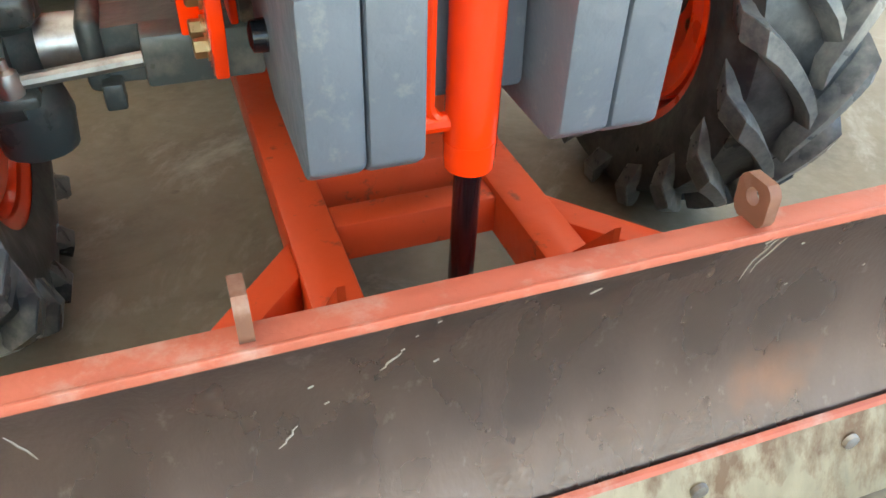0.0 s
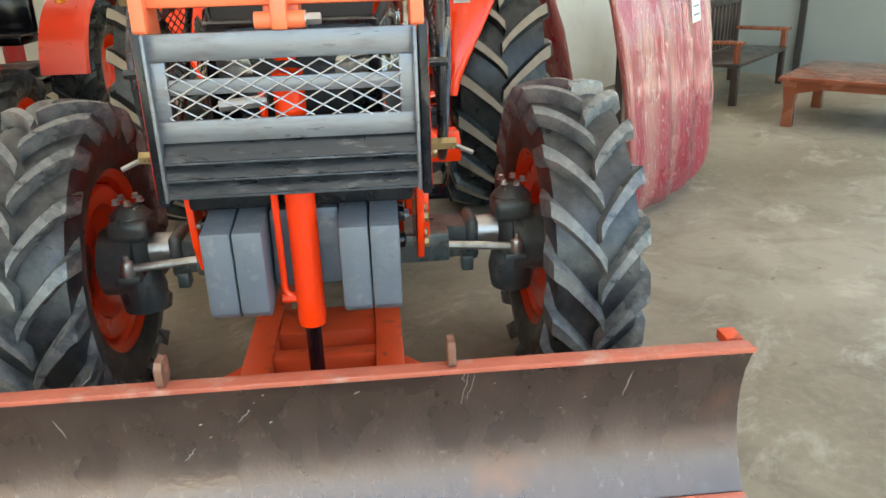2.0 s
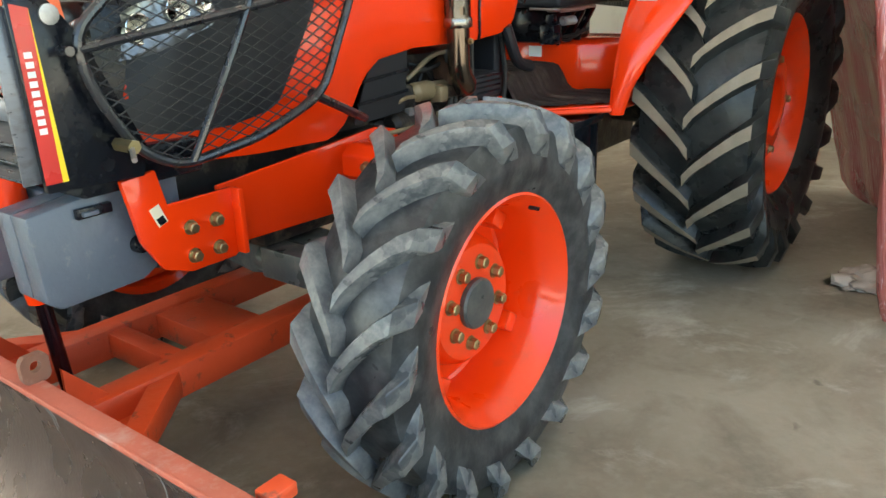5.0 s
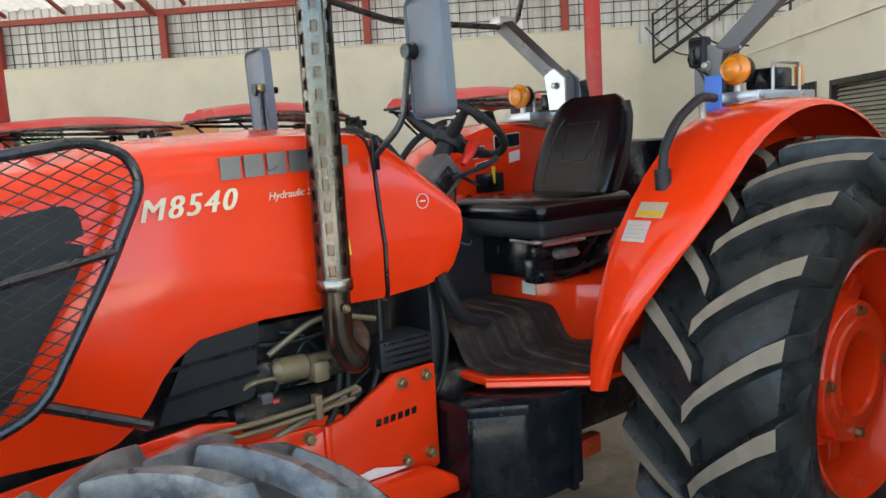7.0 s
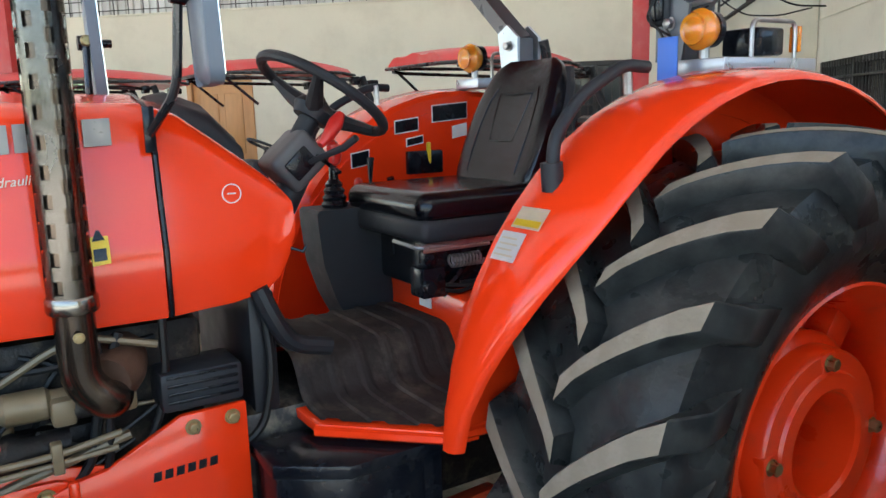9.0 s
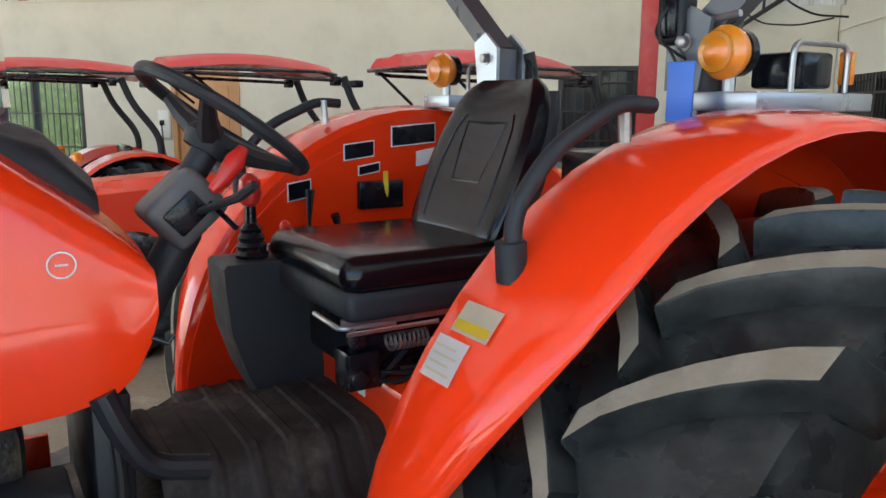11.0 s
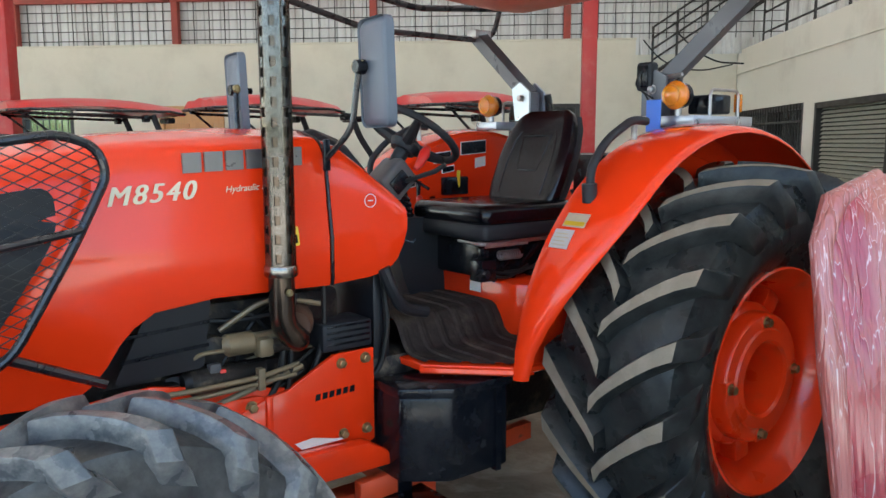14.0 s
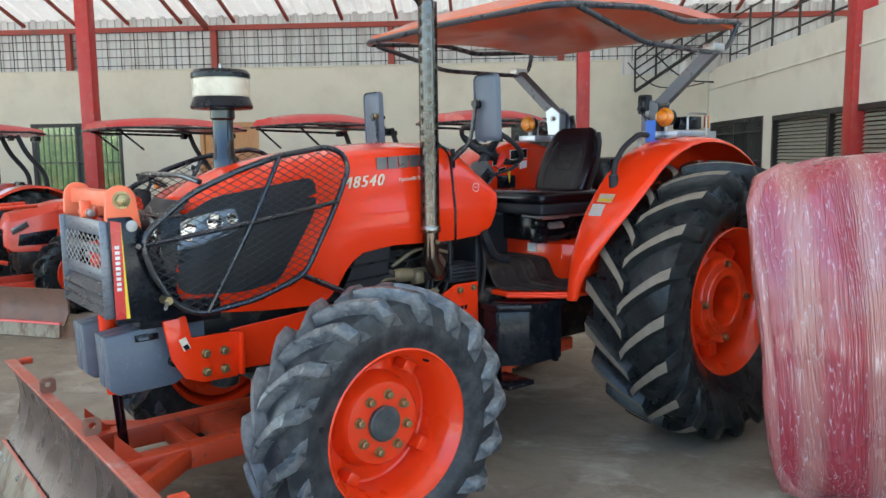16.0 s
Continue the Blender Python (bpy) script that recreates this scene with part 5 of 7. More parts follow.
for slope in (0.55, -0.55):
    c = -0.4
    while c < 0.6:
        seg = []
        for k in range(53):
            x = -0.26 + k * 0.01
            z = 1.205 + c + slope * (x + 0.26)
            if 1.203 < z < 1.337:
                seg.append((x, -0.8575, z))
        if len(seg) > 1:
            add_tube(wires, [seg[0], seg[-1]], 0.0019, 5)
        c += 0.034
part("mesh_screen", wires, STEEL, gd, "expanded steel mesh")

# lift cylinder
cyl = part("lift_cylinder", tube([(0, -0.80, 1.30), (0, -0.765, 0.66)], 0.037, 24), ORANGE, tractor, "glossy orange hydraulic lift cylinder")
part("gland", tube([(0, -0.7665, 0.69), (0, -0.7645, 0.645)], [0.038, 0.0355], 24), ORANGE, cyl)
part("rod", tube([(0, -0.765, 0.66), (0, -0.74, 0.31)], 0.0205, 18), ROD, cyl, "dark polished piston rod")
part("cylinder_eye", slab(arc2(-0.80, 1.36, 0.04, -60, 240, 10), -0.025, 0.025, "x", 0.004), ORANGE, cyl)
part("oil_pipe", tube(rounded([(-0.062, -0.80, 1.28), (-0.062, -0.77, 0.735), (-0.03, -0.77, 0.715)], 0.03), 0.009, 8), ORANGE, cyl)
part("oil_boss", tube([(-0.07, -0.768, 0.72), (-0.02, -0.768, 0.72)], 0.014, 10), ORANGE, cyl)
part("hydraulic_fitting", tube([(-0.16, -0.80, 1.225), (-0.05, -0.80, 1.235)], 0.014, 8), STEEL, cyl)
part("cylinder_bracket", box(-0.04, 0.04, -0.80, -0.72, 1.40, 1.45, 0.006), BEAM_ORANGE, cyl)
part("bracket_knuckle", tube([(-0.055, -0.835, 1.415), (0.055, -0.835, 1.415)], 0.019, 14), BEAM_ORANGE, cyl)
part("bracket_bolt", hexbolt(bmesh.new(), (0.055, -0.835, 1.415), "x", 0.013, 0.035), STEEL, cyl)
part("bracket_tongue", box(-0.018, 0.018, -0.86, -0.82, 1.395, 1.465, 0.006), BEAM_ORANGE, cyl)

# suitcase weights
for x0 in (-0.238, -0.163, 0.090, 0.165):
    out = [(-0.862, 0.935), (-0.852, 0.72), (-0.82, 0.695), (-0.60, 0.70), (-0.48, 0.76), (-0.46, 0.80), (-0.46, 0.955), (-0.62, 0.965)]
    wgt = part("suitcase_weight", slab(out, x0, x0 + 0.072, "x", 0.007), WEIGHT_GREY, tractor, "blue-grey cast iron suitcase weight")
    part("weight_grip", box(x0 + 0.018, x0 + 0.054, -0.70, -0.62, 0.955, 0.985, 0.006), WEIGHT_GREY, wgt)
    if x0 in (-0.238, 0.165):
        e = x0 if x0 < 0 else x0 + 0.072
        d = -1 if x0 < 0 else 1
        part("weight_bolt", lathe([(0.024, 0), (0.022, d * 0.02), (0.012, d * 0.024)], (e, -0.60, 0.80), "x", 14), BLACK, wgt)
        part("weight_slot", box(min(e, e + d * 0.018), max(e, e + d * 0.018), -0.75, -0.66, 0.905, 0.93, 0.002), BLACK, wgt)
        part("slot_pin", box(min(e, e + d * 0.03), max(e, e + d * 0.03), -0.74, -0.70, 0.911, 0.922, 0.003), WEIGHT_GREY, wgt)
part("weight_hanger", box(-0.088, 0.088, -0.74, -0.5, 0.74, 0.95, 0.01), WEIGHT_GREY, tractor)
part("bumper_block", box(-0.28, 0.28, -0.74, -0.40, 0.955, 1.05, 0.012), BLACK, tractor)
part("radiator_shroud", box(-0.22, 0.22, -0.62, -0.35, 0.98, 1.40, 0.02), BLACK, tractor)

# front axle
axle = part("front_axle", loft([[(x, -0.07, 0.585 - h), (x, 0.07, 0.585 - h), (x, 0.07, 0.585 + h), (x, -0.07, 0.585 + h), (x, -0.07, 0.585 - h)] for x, h in ((-0.50, 0.055), (-0.42, 0.058), (-0.15, 0.065), (0, 0.09), (0.15, 0.065), (0.42, 0.058), (0.50, 0.055))]), AXLE_GREEN, tractor, "dark green-grey front axle")
for s in (1, -1):
    part("steering_cylinder", tube([(s * 0.16, -0.135, 0.60), (s * 0.40, -0.135, 0.60)], 0.045, 18), AXLE_GREEN, axle)
    part("cylinder_case", box(min(s * 0.2, s * 0.42), max(s * 0.2, s * 0.42), -0.19, -0.10, 0.56, 0.66, 0.008), AXLE_GREEN, axle)
    part("tie_rod", tube([(s * 0.40, -0.135, 0.60), (s * 0.66, -0.135, 0.58)], 0.015, 10), STEEL, axle, "bare steel tie rod")
    part("collar", box(min(s * 0.49, s * 0.535), max(s * 0.49, s * 0.535), -0.085, 0.085, 0.515, 0.665, 0.018, 3), AXLE_GREEN, axle)
    part("sleeve", tube([(s * 0.53, 0, 0.60), (s * 0.61, 0, 0.60)], 0.055, 20), STEEL, axle, "bare steel axle sleeve")
    part("knuckle_cap", box(min(s * 0.595, s * 0.73), max(s * 0.595, s * 0.73), -0.085, 0.075, 0.655, 0.725, 0.02, 3), AXLE_GREEN, axle)
    part("steering_arm", box(min(s * 0.615, s * 0.69), max(s * 0.615, s * 0.69), -0.165, -0.05, 0.535, 0.56, 0.008), AXLE_GREEN, axle)
    part("ball_joint", lathe([(0.012, 0.545), (0.022, 0.552), (0.026, 0.58), (0.020, 0.605), (0.010, 0.612), (0.009, 0.63)], (s * 0.66, -0.14, 0), "z", 14), STEEL, axle)
    part("stop_bracket", box(min(s * 0.47, s * 0.51), max(s * 0.47, s * 0.51), -0.12, -0.06, 0.49, 0.545, 0.006), AXLE_GREEN, axle)
    part("grease_nipple", lathe([(0.010, 0.725), (0.010, 0.745), (0.005, 0.76)], (s * 0.64, -0.03, 0), "z", 8), BRASS, axle)
    part("knuckle", lathe([(0.03, 0.36), (0.075, 0.38), (0.085, 0.46), (0.07, 0.52), (0.06, 0.55), (0.06, 0.64), (0.075, 0.66), (0.07, 0.73), (0.04, 0.76)], (s * 0.665, 0, 0), "z", 20), AXLE_GREEN, axle)
    part("final_drive", tube([(s * 0.66, 0.01, 0.556), (s * 0.775, 0.01, 0.556)], 0.12, 24), AXLE_GREEN, axle)
    for a in range(5):
        part("bolt", hexbolt(bmesh.new(), (s * 0.665 + 0.04 * math.cos(a * 1.25), 0.05 * math.sin(a * 1.25), 0.775), "z", 0.010, 0.018), STEEL, axle)
part("axle_support", box(-0.24, 0.24, -0.2, 0.28, 0.66, 0.80, 0.02), ENGINE, tractor)

# blade: curved mouldboard, cutting edge, lugs, push frame
CURVE = [(-1.035, 0.165), (-1.005, 0.215), (-0.972, 0.275), (-0.950, 0.34), (-0.940, 0.40), (-0.943, 0.46), (-0.955, 0.52), (-0.974, 0.565), (-0.992, 0.597)]
MOULD = material("scuffed_mouldboard_steel", (0.150, 0.108, 0.095), 0.29, metal=0.75, var=0.38, scale=6, dirt=(0.36, 0.31, 0.28), dirt_amount=0.42, dirt_scale=26, dirt_lo=0.60, dirt_hi=0.74, bump=0.10, bump_scale=90, stretch=(1.2, 0.7, 0.75), rough_var=0.10)


def rust_patch(m, centre, radius, colour):
    """A rust stain with a ragged edge at one place of the plate."""
    nt = m.node_tree
    b = nt.nodes["Principled BSDF"]
    tc = nt.nodes.new("ShaderNodeTexCoord")
    d = nt.nodes.new("ShaderNodeVectorMath")
    d.operation = "DISTANCE"
    d.inputs[1].default_value = centre
    nt.links.new(tc.outputs["Object"], d.inputs[0])
    n = nt.nodes.new("ShaderNodeTexNoise")
    n.inputs["Scale"].default_value, n.inputs["Detail"].default_value = 14, 8
    nt.links.new(tc.outputs["Object"], n.inputs["Vector"])
    add = nt.nodes.new("ShaderNodeMath")
    add.operation = "MULTIPLY_ADD"
    add.inputs[1].default_value = 0.22
    nt.links.new(n.outputs["Fac"], add.inputs[0])
    nt.links.new(d.outputs["Value"], add.inputs[2])
    r = nt.nodes.new("ShaderNodeMapRange")
    r.inputs["From Min"].default_value, r.inputs["From Max"].default_value, r.inputs["To Max"].default_value = radius + 0.14, radius + 0.05, 0.42
    nt.links.new(add.outputs[0], r.inputs["Value"])
    mix = nt.nodes.new("ShaderNodeMix")
    mix.data_type = "RGBA"
    nt.links.new(r.outputs[0], mix.inputs["Factor"])
    nt.links.new(b.inputs["Base Color"].links[0].from_socket, mix.inputs["A"])
    mix.inputs["B"].default_value = (*colour, 1)
    nt.links.new(mix.outputs["Result"], b.inputs["Base Color"])


rust_patch(MOULD, (0.47, -0.97, 0.27), 0.06, (0.29, 0.135, 0.08))
rust_patch(MOULD, (1.05, -0.95, 0.42), 0.04, (0.34, 0.15, 0.09))
EDGE = material("worn_cutting_edge", (0.31, 0.255, 0.175), 0.55, metal=0.25, var=0.5, scale=14, dirt=(0.13, 0.062, 0.03), dirt_amount=0.85, dirt_scale=6.5, dirt_lo=0.47, dirt_hi=0.60, bump=0.3, bump_scale=30, stretch=(1.6, 1, 0.8))
LUG_RUST = material("rusty_lug_steel", (0.22, 0.10, 0.065), 0.6, metal=0.3, var=0.3, scale=15, dirt=(0.45, 0.33, 0.28), dirt_amount=0.5, dirt_scale=12)
sec = [(y, z) for y, z in CURVE] + [(y + 0.014, z + 0.002) for y, z in reversed(CURVE)]
blade = part("dozer_blade", slab(sec, -1.105, 1.105, "x"), MOULD, tractor, "curved worn steel dozer blade with orange edges")
part("top_flange", box(-1.105, 1.105, -0.990, -0.945, 0.590, 0.602, 0.003), FLANGE, blade, "worn red top flange")
part("top_lip", box(-1.106, 1.106, -0.997, -0.9905, 0.590, 0.6045, 0.002), FLANGE, blade)
part("cutting_edge", slab([(-1.105, 0.018), (-1.095, 0.012), (-1.025, 0.18), (-1.036, 0.186)], -1.12, 1.12, "x", 0.002), EDGE, blade, "bolted pale worn cutting edge")
part("orange_seam", slab([(-1.040, 0.184), (-1.030, 0.187), (-1.028, 0.194), (-1.036, 0.191)], -1.105, 1.105, "x"), FLANGE, blade)
for x in (-1.03, -0.93, -0.64, -0.32, 0.0, 0.308, 0.618, 0.931, 1.009):
    part("edge_bolt", lathe([(0.016, 0), (0.015, -0.008), (0.006, -0.011)], (x, -1.057, 0.135), "y", 12), STEEL, blade)
for s in (1, -1):
    bmr = bmesh.new()
    ang = np.linspace(0, 2 * math.pi, 25)[:-1]
    def edge_pt(a):
        c, sn = math.cos(a), math.sin(a)
        k = 1 / max(abs(c) / 0.032, abs(sn) / 0.034, 1e-6)
        k = min(k, 0.039)
        return (-0.957 + k * c, 0.634 + k * sn)
    rings = [[bmr.verts.new((s * 0.345 + x, *p)) for p in ring] for x, ring in ((-0.009, [edge_pt(a) for a in ang]), (-0.009, [(-0.957 + 0.013 * math.cos(a), 0.640 + 0.013 * math.sin(a)) for a in ang]), (0.009, [(-0.957 + 0.013 * math.cos(a), 0.640 + 0.013 * math.sin(a)) for a in ang]), (0.009, [edge_pt(a) for a in ang]))]
    for a, b in zip(rings, rings[1:] + rings[:1]):
        for i in range(24):
            bmr.faces.new((a[i], a[(i + 1) % 24], b[(i + 1) % 24], b[i]))
    part("blade_eye", bmr, LUG_RUST, blade, "rusty lug with a round hole")
    part("end_stub", box(min(s * 1.055, s * 1.10), max(s * 1.055, s * 1.10), -0.935, -0.875, 0.575, 0.603, 0.004), FRAME_RED, blade)
def on_mould(x, z):
    return (x, interp([(b, a) for a, b in CURVE], z) - 0.0006, z)


SCRATCH = material("pale_scratch", (0.38, 0.34, 0.30), 0.45, metal=0.3, var=0.2)
rnd = random.Random(11)
for x0, z0, x1, z1 in ((0.385, 0.585, 0.368, 0.475), (0.402, 0.58, 0.385, 0.49), (0.372, 0.59, 0.371, 0.55), (-0.16, 0.50, -0.185, 0.47), (0.12, 0.545, 0.10, 0.535), (-0.62, 0.52, -0.60, 0.46), (0.80, 0.55, 0.79, 0.46), (-0.30, 0.40, -0.33, 0.37)):
    part("scratch", tube([on_mould(x0 + (x1 - x0) * q / 5 + rnd.uniform(-0.004, 0.004), z0 + (z1 - z0) * q / 5) for q in range(6)], [0.0006, 0.0013, 0.0016, 0.0014, 0.0012, 0.0005], 5), SCRATCH, blade)
for q in range(12):
    cx, cz, cr = rnd.uniform(-0.4, 0.95), rnd.uniform(0.42, 0.57), rnd.uniform(0.002, 0.0045)
    part("paint_chip", tube([on_mould(cx, cz), on_mould(cx + cr * 1.6, cz + cr * 0.8)], cr * 0.35, 5), SCRATCH, blade)
part("back_beam", box(-1.0, 1.0, -0.925, -0.84, 0.30, 0.40, 0.006), FRAME_RED, blade)
pf = part("push_frame", box(-0.24, -0.155, -0.86, 1.35, 0.32, 0.42, 0.006), FRAME_RED, tractor, "welded worn red push frame under the tractor")
part("frame_beam", box(0.155, 0.24, -0.86, 1.35, 0.32, 0.42, 0.006), FRAME_RED, pf)
for y0, y1 in ((-0.53, -0.463), (-0.36, -0.17), (0.25, 0.4), (1.2, 1.34)):
    part("cross_member", box(-0.155, 0.155, y0, y1, 0.33, 0.41, 0.005), FRAME_RED, pf)
for s in (1, -1):
    part("brace", slab([(s * 0.24, -0.545), (s * 0.24, -0.645), (s * 0.42, -0.845), (s * 0.49, -0.845)], 0.33, 0.41, "z", 0.004), FRAME_RED, pf)
    part("gusset", slab([(s * 0.24, -0.66), (s * 0.24, -0.845), (s * 0.40, -0.845)], 0.335, 0.347, "z"), FRAME_RED, pf)
    part("hanger", slab([(0.55, 0.40), (0.75, 0.40), (0.98, 0.66), (0.80, 0.68)], s * 0.24, s * 0.265, "x", 0.003), FRAME_RED, pf)
    part("web_plate", slab([(-0.85, 0.33), (-0.66, 0.33), (-0.845, 0.54)], s * 0.205, s * 0.217, "x"), FRAME_RED, pf)
part("rod_clevis", slab(arc2(-0.74, 0.33, 0.05, 0, 360, 12)[:-1], -0.035, 0.035, "x", 0.004), FRAME_RED, pf)

# bolted orange side plate with dark lettering bars
for s in (1, -1):
    sp = part("bolted_plate", slab([(0.48, 0.66), (0.60, 0.60), (0.98, 0.60), (1.045, 0.625), (1.045, 0.952), (0.89, 0.950), (0.72, 0.862), (0.655, 0.852), (0.48, 0.79)], s * 0.268, s * 0.288, "x", 0.004), ORANGE, tractor, "orange bolted side plate")
    for y, z in ((0.915, 0.918), (1.008, 0.922), (0.918, 0.672), (1.010, 0.672)):
        part("bolt", hexbolt(bmesh.new(), (s * 0.288, y, z), "x", 0.013, s * 0.02), BRASS, sp)
    for i in range(6):
        y = 0.815 + 0.026 * i
        part("lettering_bar", slab([(y, 0.806 + 0.001 * i), (y + 0.019, 0.807 + 0.001 * i), (y + 0.021, 0.829 + 0.001 * i), (y + 0.003, 0.828 + 0.001 * i)], s * 0.2882, s * 0.2890, "x"), BLACK, sp)
    ext = part("front_plate", slab([(0.30, 0.70), (0.64, 0.66), (0.655, 0.70), (0.655, 0.850), (0.62, 0.862), (0.38, 0.868), (0.30, 0.86)], s * 0.2665, s * 0.2795, "x", 0.003), ORANGE, tractor, "orange forward plate behind the front wheel")
    for y, z in ((0.597, 0.831), (0.595, 0.734)):
        part("bolt", hexbolt(bmesh.new(), (s * 0.2795, y, z), "x", 0.014, s * 0.022), BRASS, ext)
    part("plate_edge", box(min(s * 0.28, s * 0.300), max(s * 0.28, s * 0.300), 0.640, 0.662, 0.64, 0.858, 0.005), ORANGE, sp)
    part("lower_arm", slab([(0.30, 0.60), (0.60, 0.665), (0.98, 0.648), (1.06, 0.60), (1.075, 0.545), (0.60, 0.55), (0.30, 0.52)], s * 0.295, s * 0.36, "x", 0.014), ORANGE, tractor, "rounded orange push arm")
    part("paper_scrap", slab([(0.735, 0.680), (0.80, 0.686), (0.885, 0.664), (0.93, 0.657), (0.93, 0.654), (0.76, 0.655)], s * 0.292, s * 0.2935, "x"), WHITE, tractor, "torn white paper label")
part("transmission", box(-0.24, 0.24, 0.9, 2.5, 0.50, 0.90, 0.04), ENGINE, tractor, "dark transmission housing")
part("rear_axle", tube([(-0.66, 2.25, 0.785), (0.66, 2.25, 0.785)], 0.13, 24), ENGINE, tractor)

part("firewall", box(-0.27, 0.225, 1.085, 1.155, 0.60, 1.20, 0.01), SIDE_PANEL, tractor, "black bulkhead under the cowl")
part("wiring_loom", tube(rounded([(0.235, 1.12, 1.18), (0.25, 1.13, 1.0), (0.24, 1.10, 0.85), (0.24, 1.0, 0.80)], 0.06), 0.011, 8), HOSE, tractor)
part("hose", tube(rounded([(0.24, 0.78, 1.16), (0.27, 0.72, 1.02), (0.265, 0.70, 0.88), (0.25, 0.62, 0.80)], 0.08), 0.012, 8), HOSE, tractor)
part("hose", tube(rounded([(0.24, 0.73, 1.16), (0.275, 0.745, 1.0), (0.27, 0.73, 0.86), (0.24, 0.70, 0.78)], 0.08), 0.010, 8), HOSE, tractor)

# platform, mat, tank, step
PLAT = [(-0.36, 1.19), (0.36, 1.19), (0.585, 1.42), (0.60, 1.62), (0.60, 2.1), (-0.60, 2.1), (-0.60, 1.62), (-0.585, 1.42)]
plat = part("platform", slab(PLAT, 0.855, 0.880, "z", 0.004), ORANGE, tractor, "orange operator platform")
part("platform_lip", tube([(p[0], p[1], 0.862) for p in PLAT[1:4]], 0.014, 6), ORANGE, plat)
mat_z = lambda x: 0.888 + 0.125 * (1 / (1 + math.exp((abs(x) - 0.215) / 0.016)))
bmm = bmesh.new()
xs = np.linspace(-0.55, 0.55, 45)
rows = []
for y in np.linspace(1.205, 1.85, 100):
    k = y - 1.205
    lim = 0.36 + min(0.21, max(0, k) * 0.98)
    rib = 0.006 * (1 if math.sin(k * 2 * math.pi / 0.085) > 0.6 else 0)
    rows.append([bmm.verts.new((max(-lim, min(lim, x * lim / 0.55)), y, mat_z(x * lim / 0.55) + rib)) for x in xs])
for a, b in zip(rows, rows[1:]):
    for i in range(len(a) - 1):
        bmm.faces.new((a[i], a[i + 1], b[i + 1], b[i]))
part("floor_mat", bmm, MAT_BROWN, plat, "ribbed brown-black rubber floor mat")
for s in (1, -1):
    tank = part("tank_box", slab([(s * 0.26, 1.06), (s * 0.42, 1.06), (s * 0.52, 1.20), (s * 0.52, 1.46), (s * 0.26, 1.46)], 0.50, 0.80, "z", 0.012), BLACK, tractor, "glossy black tank box under the platform")
    part("tank_strap", slab([(s * 0.50, 1.40), (s * 0.526, 1.40), (s * 0.526, 1.425), (s * 0.50, 1.425)], 0.49, 0.85, "z"), BLACK, tank)
    part("tank_lid", slab([(s * 0.27, 1.05), (s * 0.43, 1.05), (s * 0.535, 1.20), (s * 0.535, 1.47), (s * 0.27, 1.47)], 0.80, 0.835, "z", 0.006), BLACK, tank)
    st = part("step", box(min(s * 0.30, s * 0.54), max(s * 0.30, s * 0.54), 1.03, 1.22, 0.400, 0.425, 0.005), BLACK, tractor, "black steel step with grip bars")
    part("step_hanger", box(min(s * 0.32, s * 0.35), max(s * 0.32, s * 0.35), 1.10, 1.16, 0.425, 0.52, 0.003), BLACK, st)
    part("lower_beam", slab([(0.95, 0.42), (1.75, 0.47), (1.75, 0.54), (0.95, 0.50)], s * 0.30, s * 0.345, "x", 0.004), FRAME_RED, tractor)

# fenders
FC = (2.27, 0.80)
for s in (1, -1):
    secs = []
    for i in range(25):
        a = math.pi * (0.985 - (0.985 - 0.08) * i / 24)
        rr = 0.845 + 0.055 * math.sin(min(math.pi / 2, (math.pi - a))) + 0.03 * max(0, math.sin(a) - 0.7)
        c, sn = math.cos(a), math.sin(a)
        k = min(1, max(0, (math.pi * 0.985 - a) / (math.pi * 0.27)))
        wf = 0.16 + 0.84 * (k * k * (3 - 2 * k)) ** 0.8
        lip = [(0.585, rr - 0.10), (0.583, rr - 0.02), (0.60, rr), (0.66, rr + 0.012), (0.78, rr + 0.012), (0.87, rr + 0.003), (0.900, rr - 0.008), (0.908, rr - 0.016), (0.910, rr - 0.024), (0.903, rr - 0.025), (0.896, rr - 0.018), (0.868, rr - 0.008), (0.78, rr + 0.003), (0.66, rr + 0.003), (0.606, rr - 0.012), (0.594, rr - 0.03), (0.594, rr - 0.10), (0.585, rr - 0.10)]
        secs.append([(s * (0.585 + (x - 0.585) * wf), FC[0] + q * c, FC[1] + q * sn) for x, q in lip])
    fen = part("fender", loft(secs), ORANGE, tractor, "glossy orange rear fender")
    inner = [(FC[0] + 0.838 * math.cos(a), FC[1] + 0.838 * math.sin(a)) for a in np.linspace(math.pi * 0.985, math.pi * 0.10, 24)]
    part("fender_side", slab(inner + [(2.9, 0.88), (1.5, 0.88)], s * 0.575, s * 0.590, "x"), ORANGE, fen, "orange inner fender wall")
    hp = [(0.70, 1.665, 1.475), (0.70, 1.665, 1.56), (0.69, 1.75, 1.655), (0.675, 1.91, 1.73), (0.675, 1.99, 1.725)]
    han = part("grab_handle", tube([(s * p.x, p.y, p.z) for p in rounded(hp, 0.08, 5)], 0.0155, 12), PLASTIC, fen, "grey plastic grab handle")
    part("handle_foot", tube([(s * 0.665, 1.93, 1.735), (s * 0.665, 1.935, 1.66)], 0.012, 8), STEEL, han)
    part("handle_pad", tube([(s * 0.70, 1.665, 1.445), (s * 0.70, 1.66, 1.51)], 0.026, 12), PLASTIC, han)


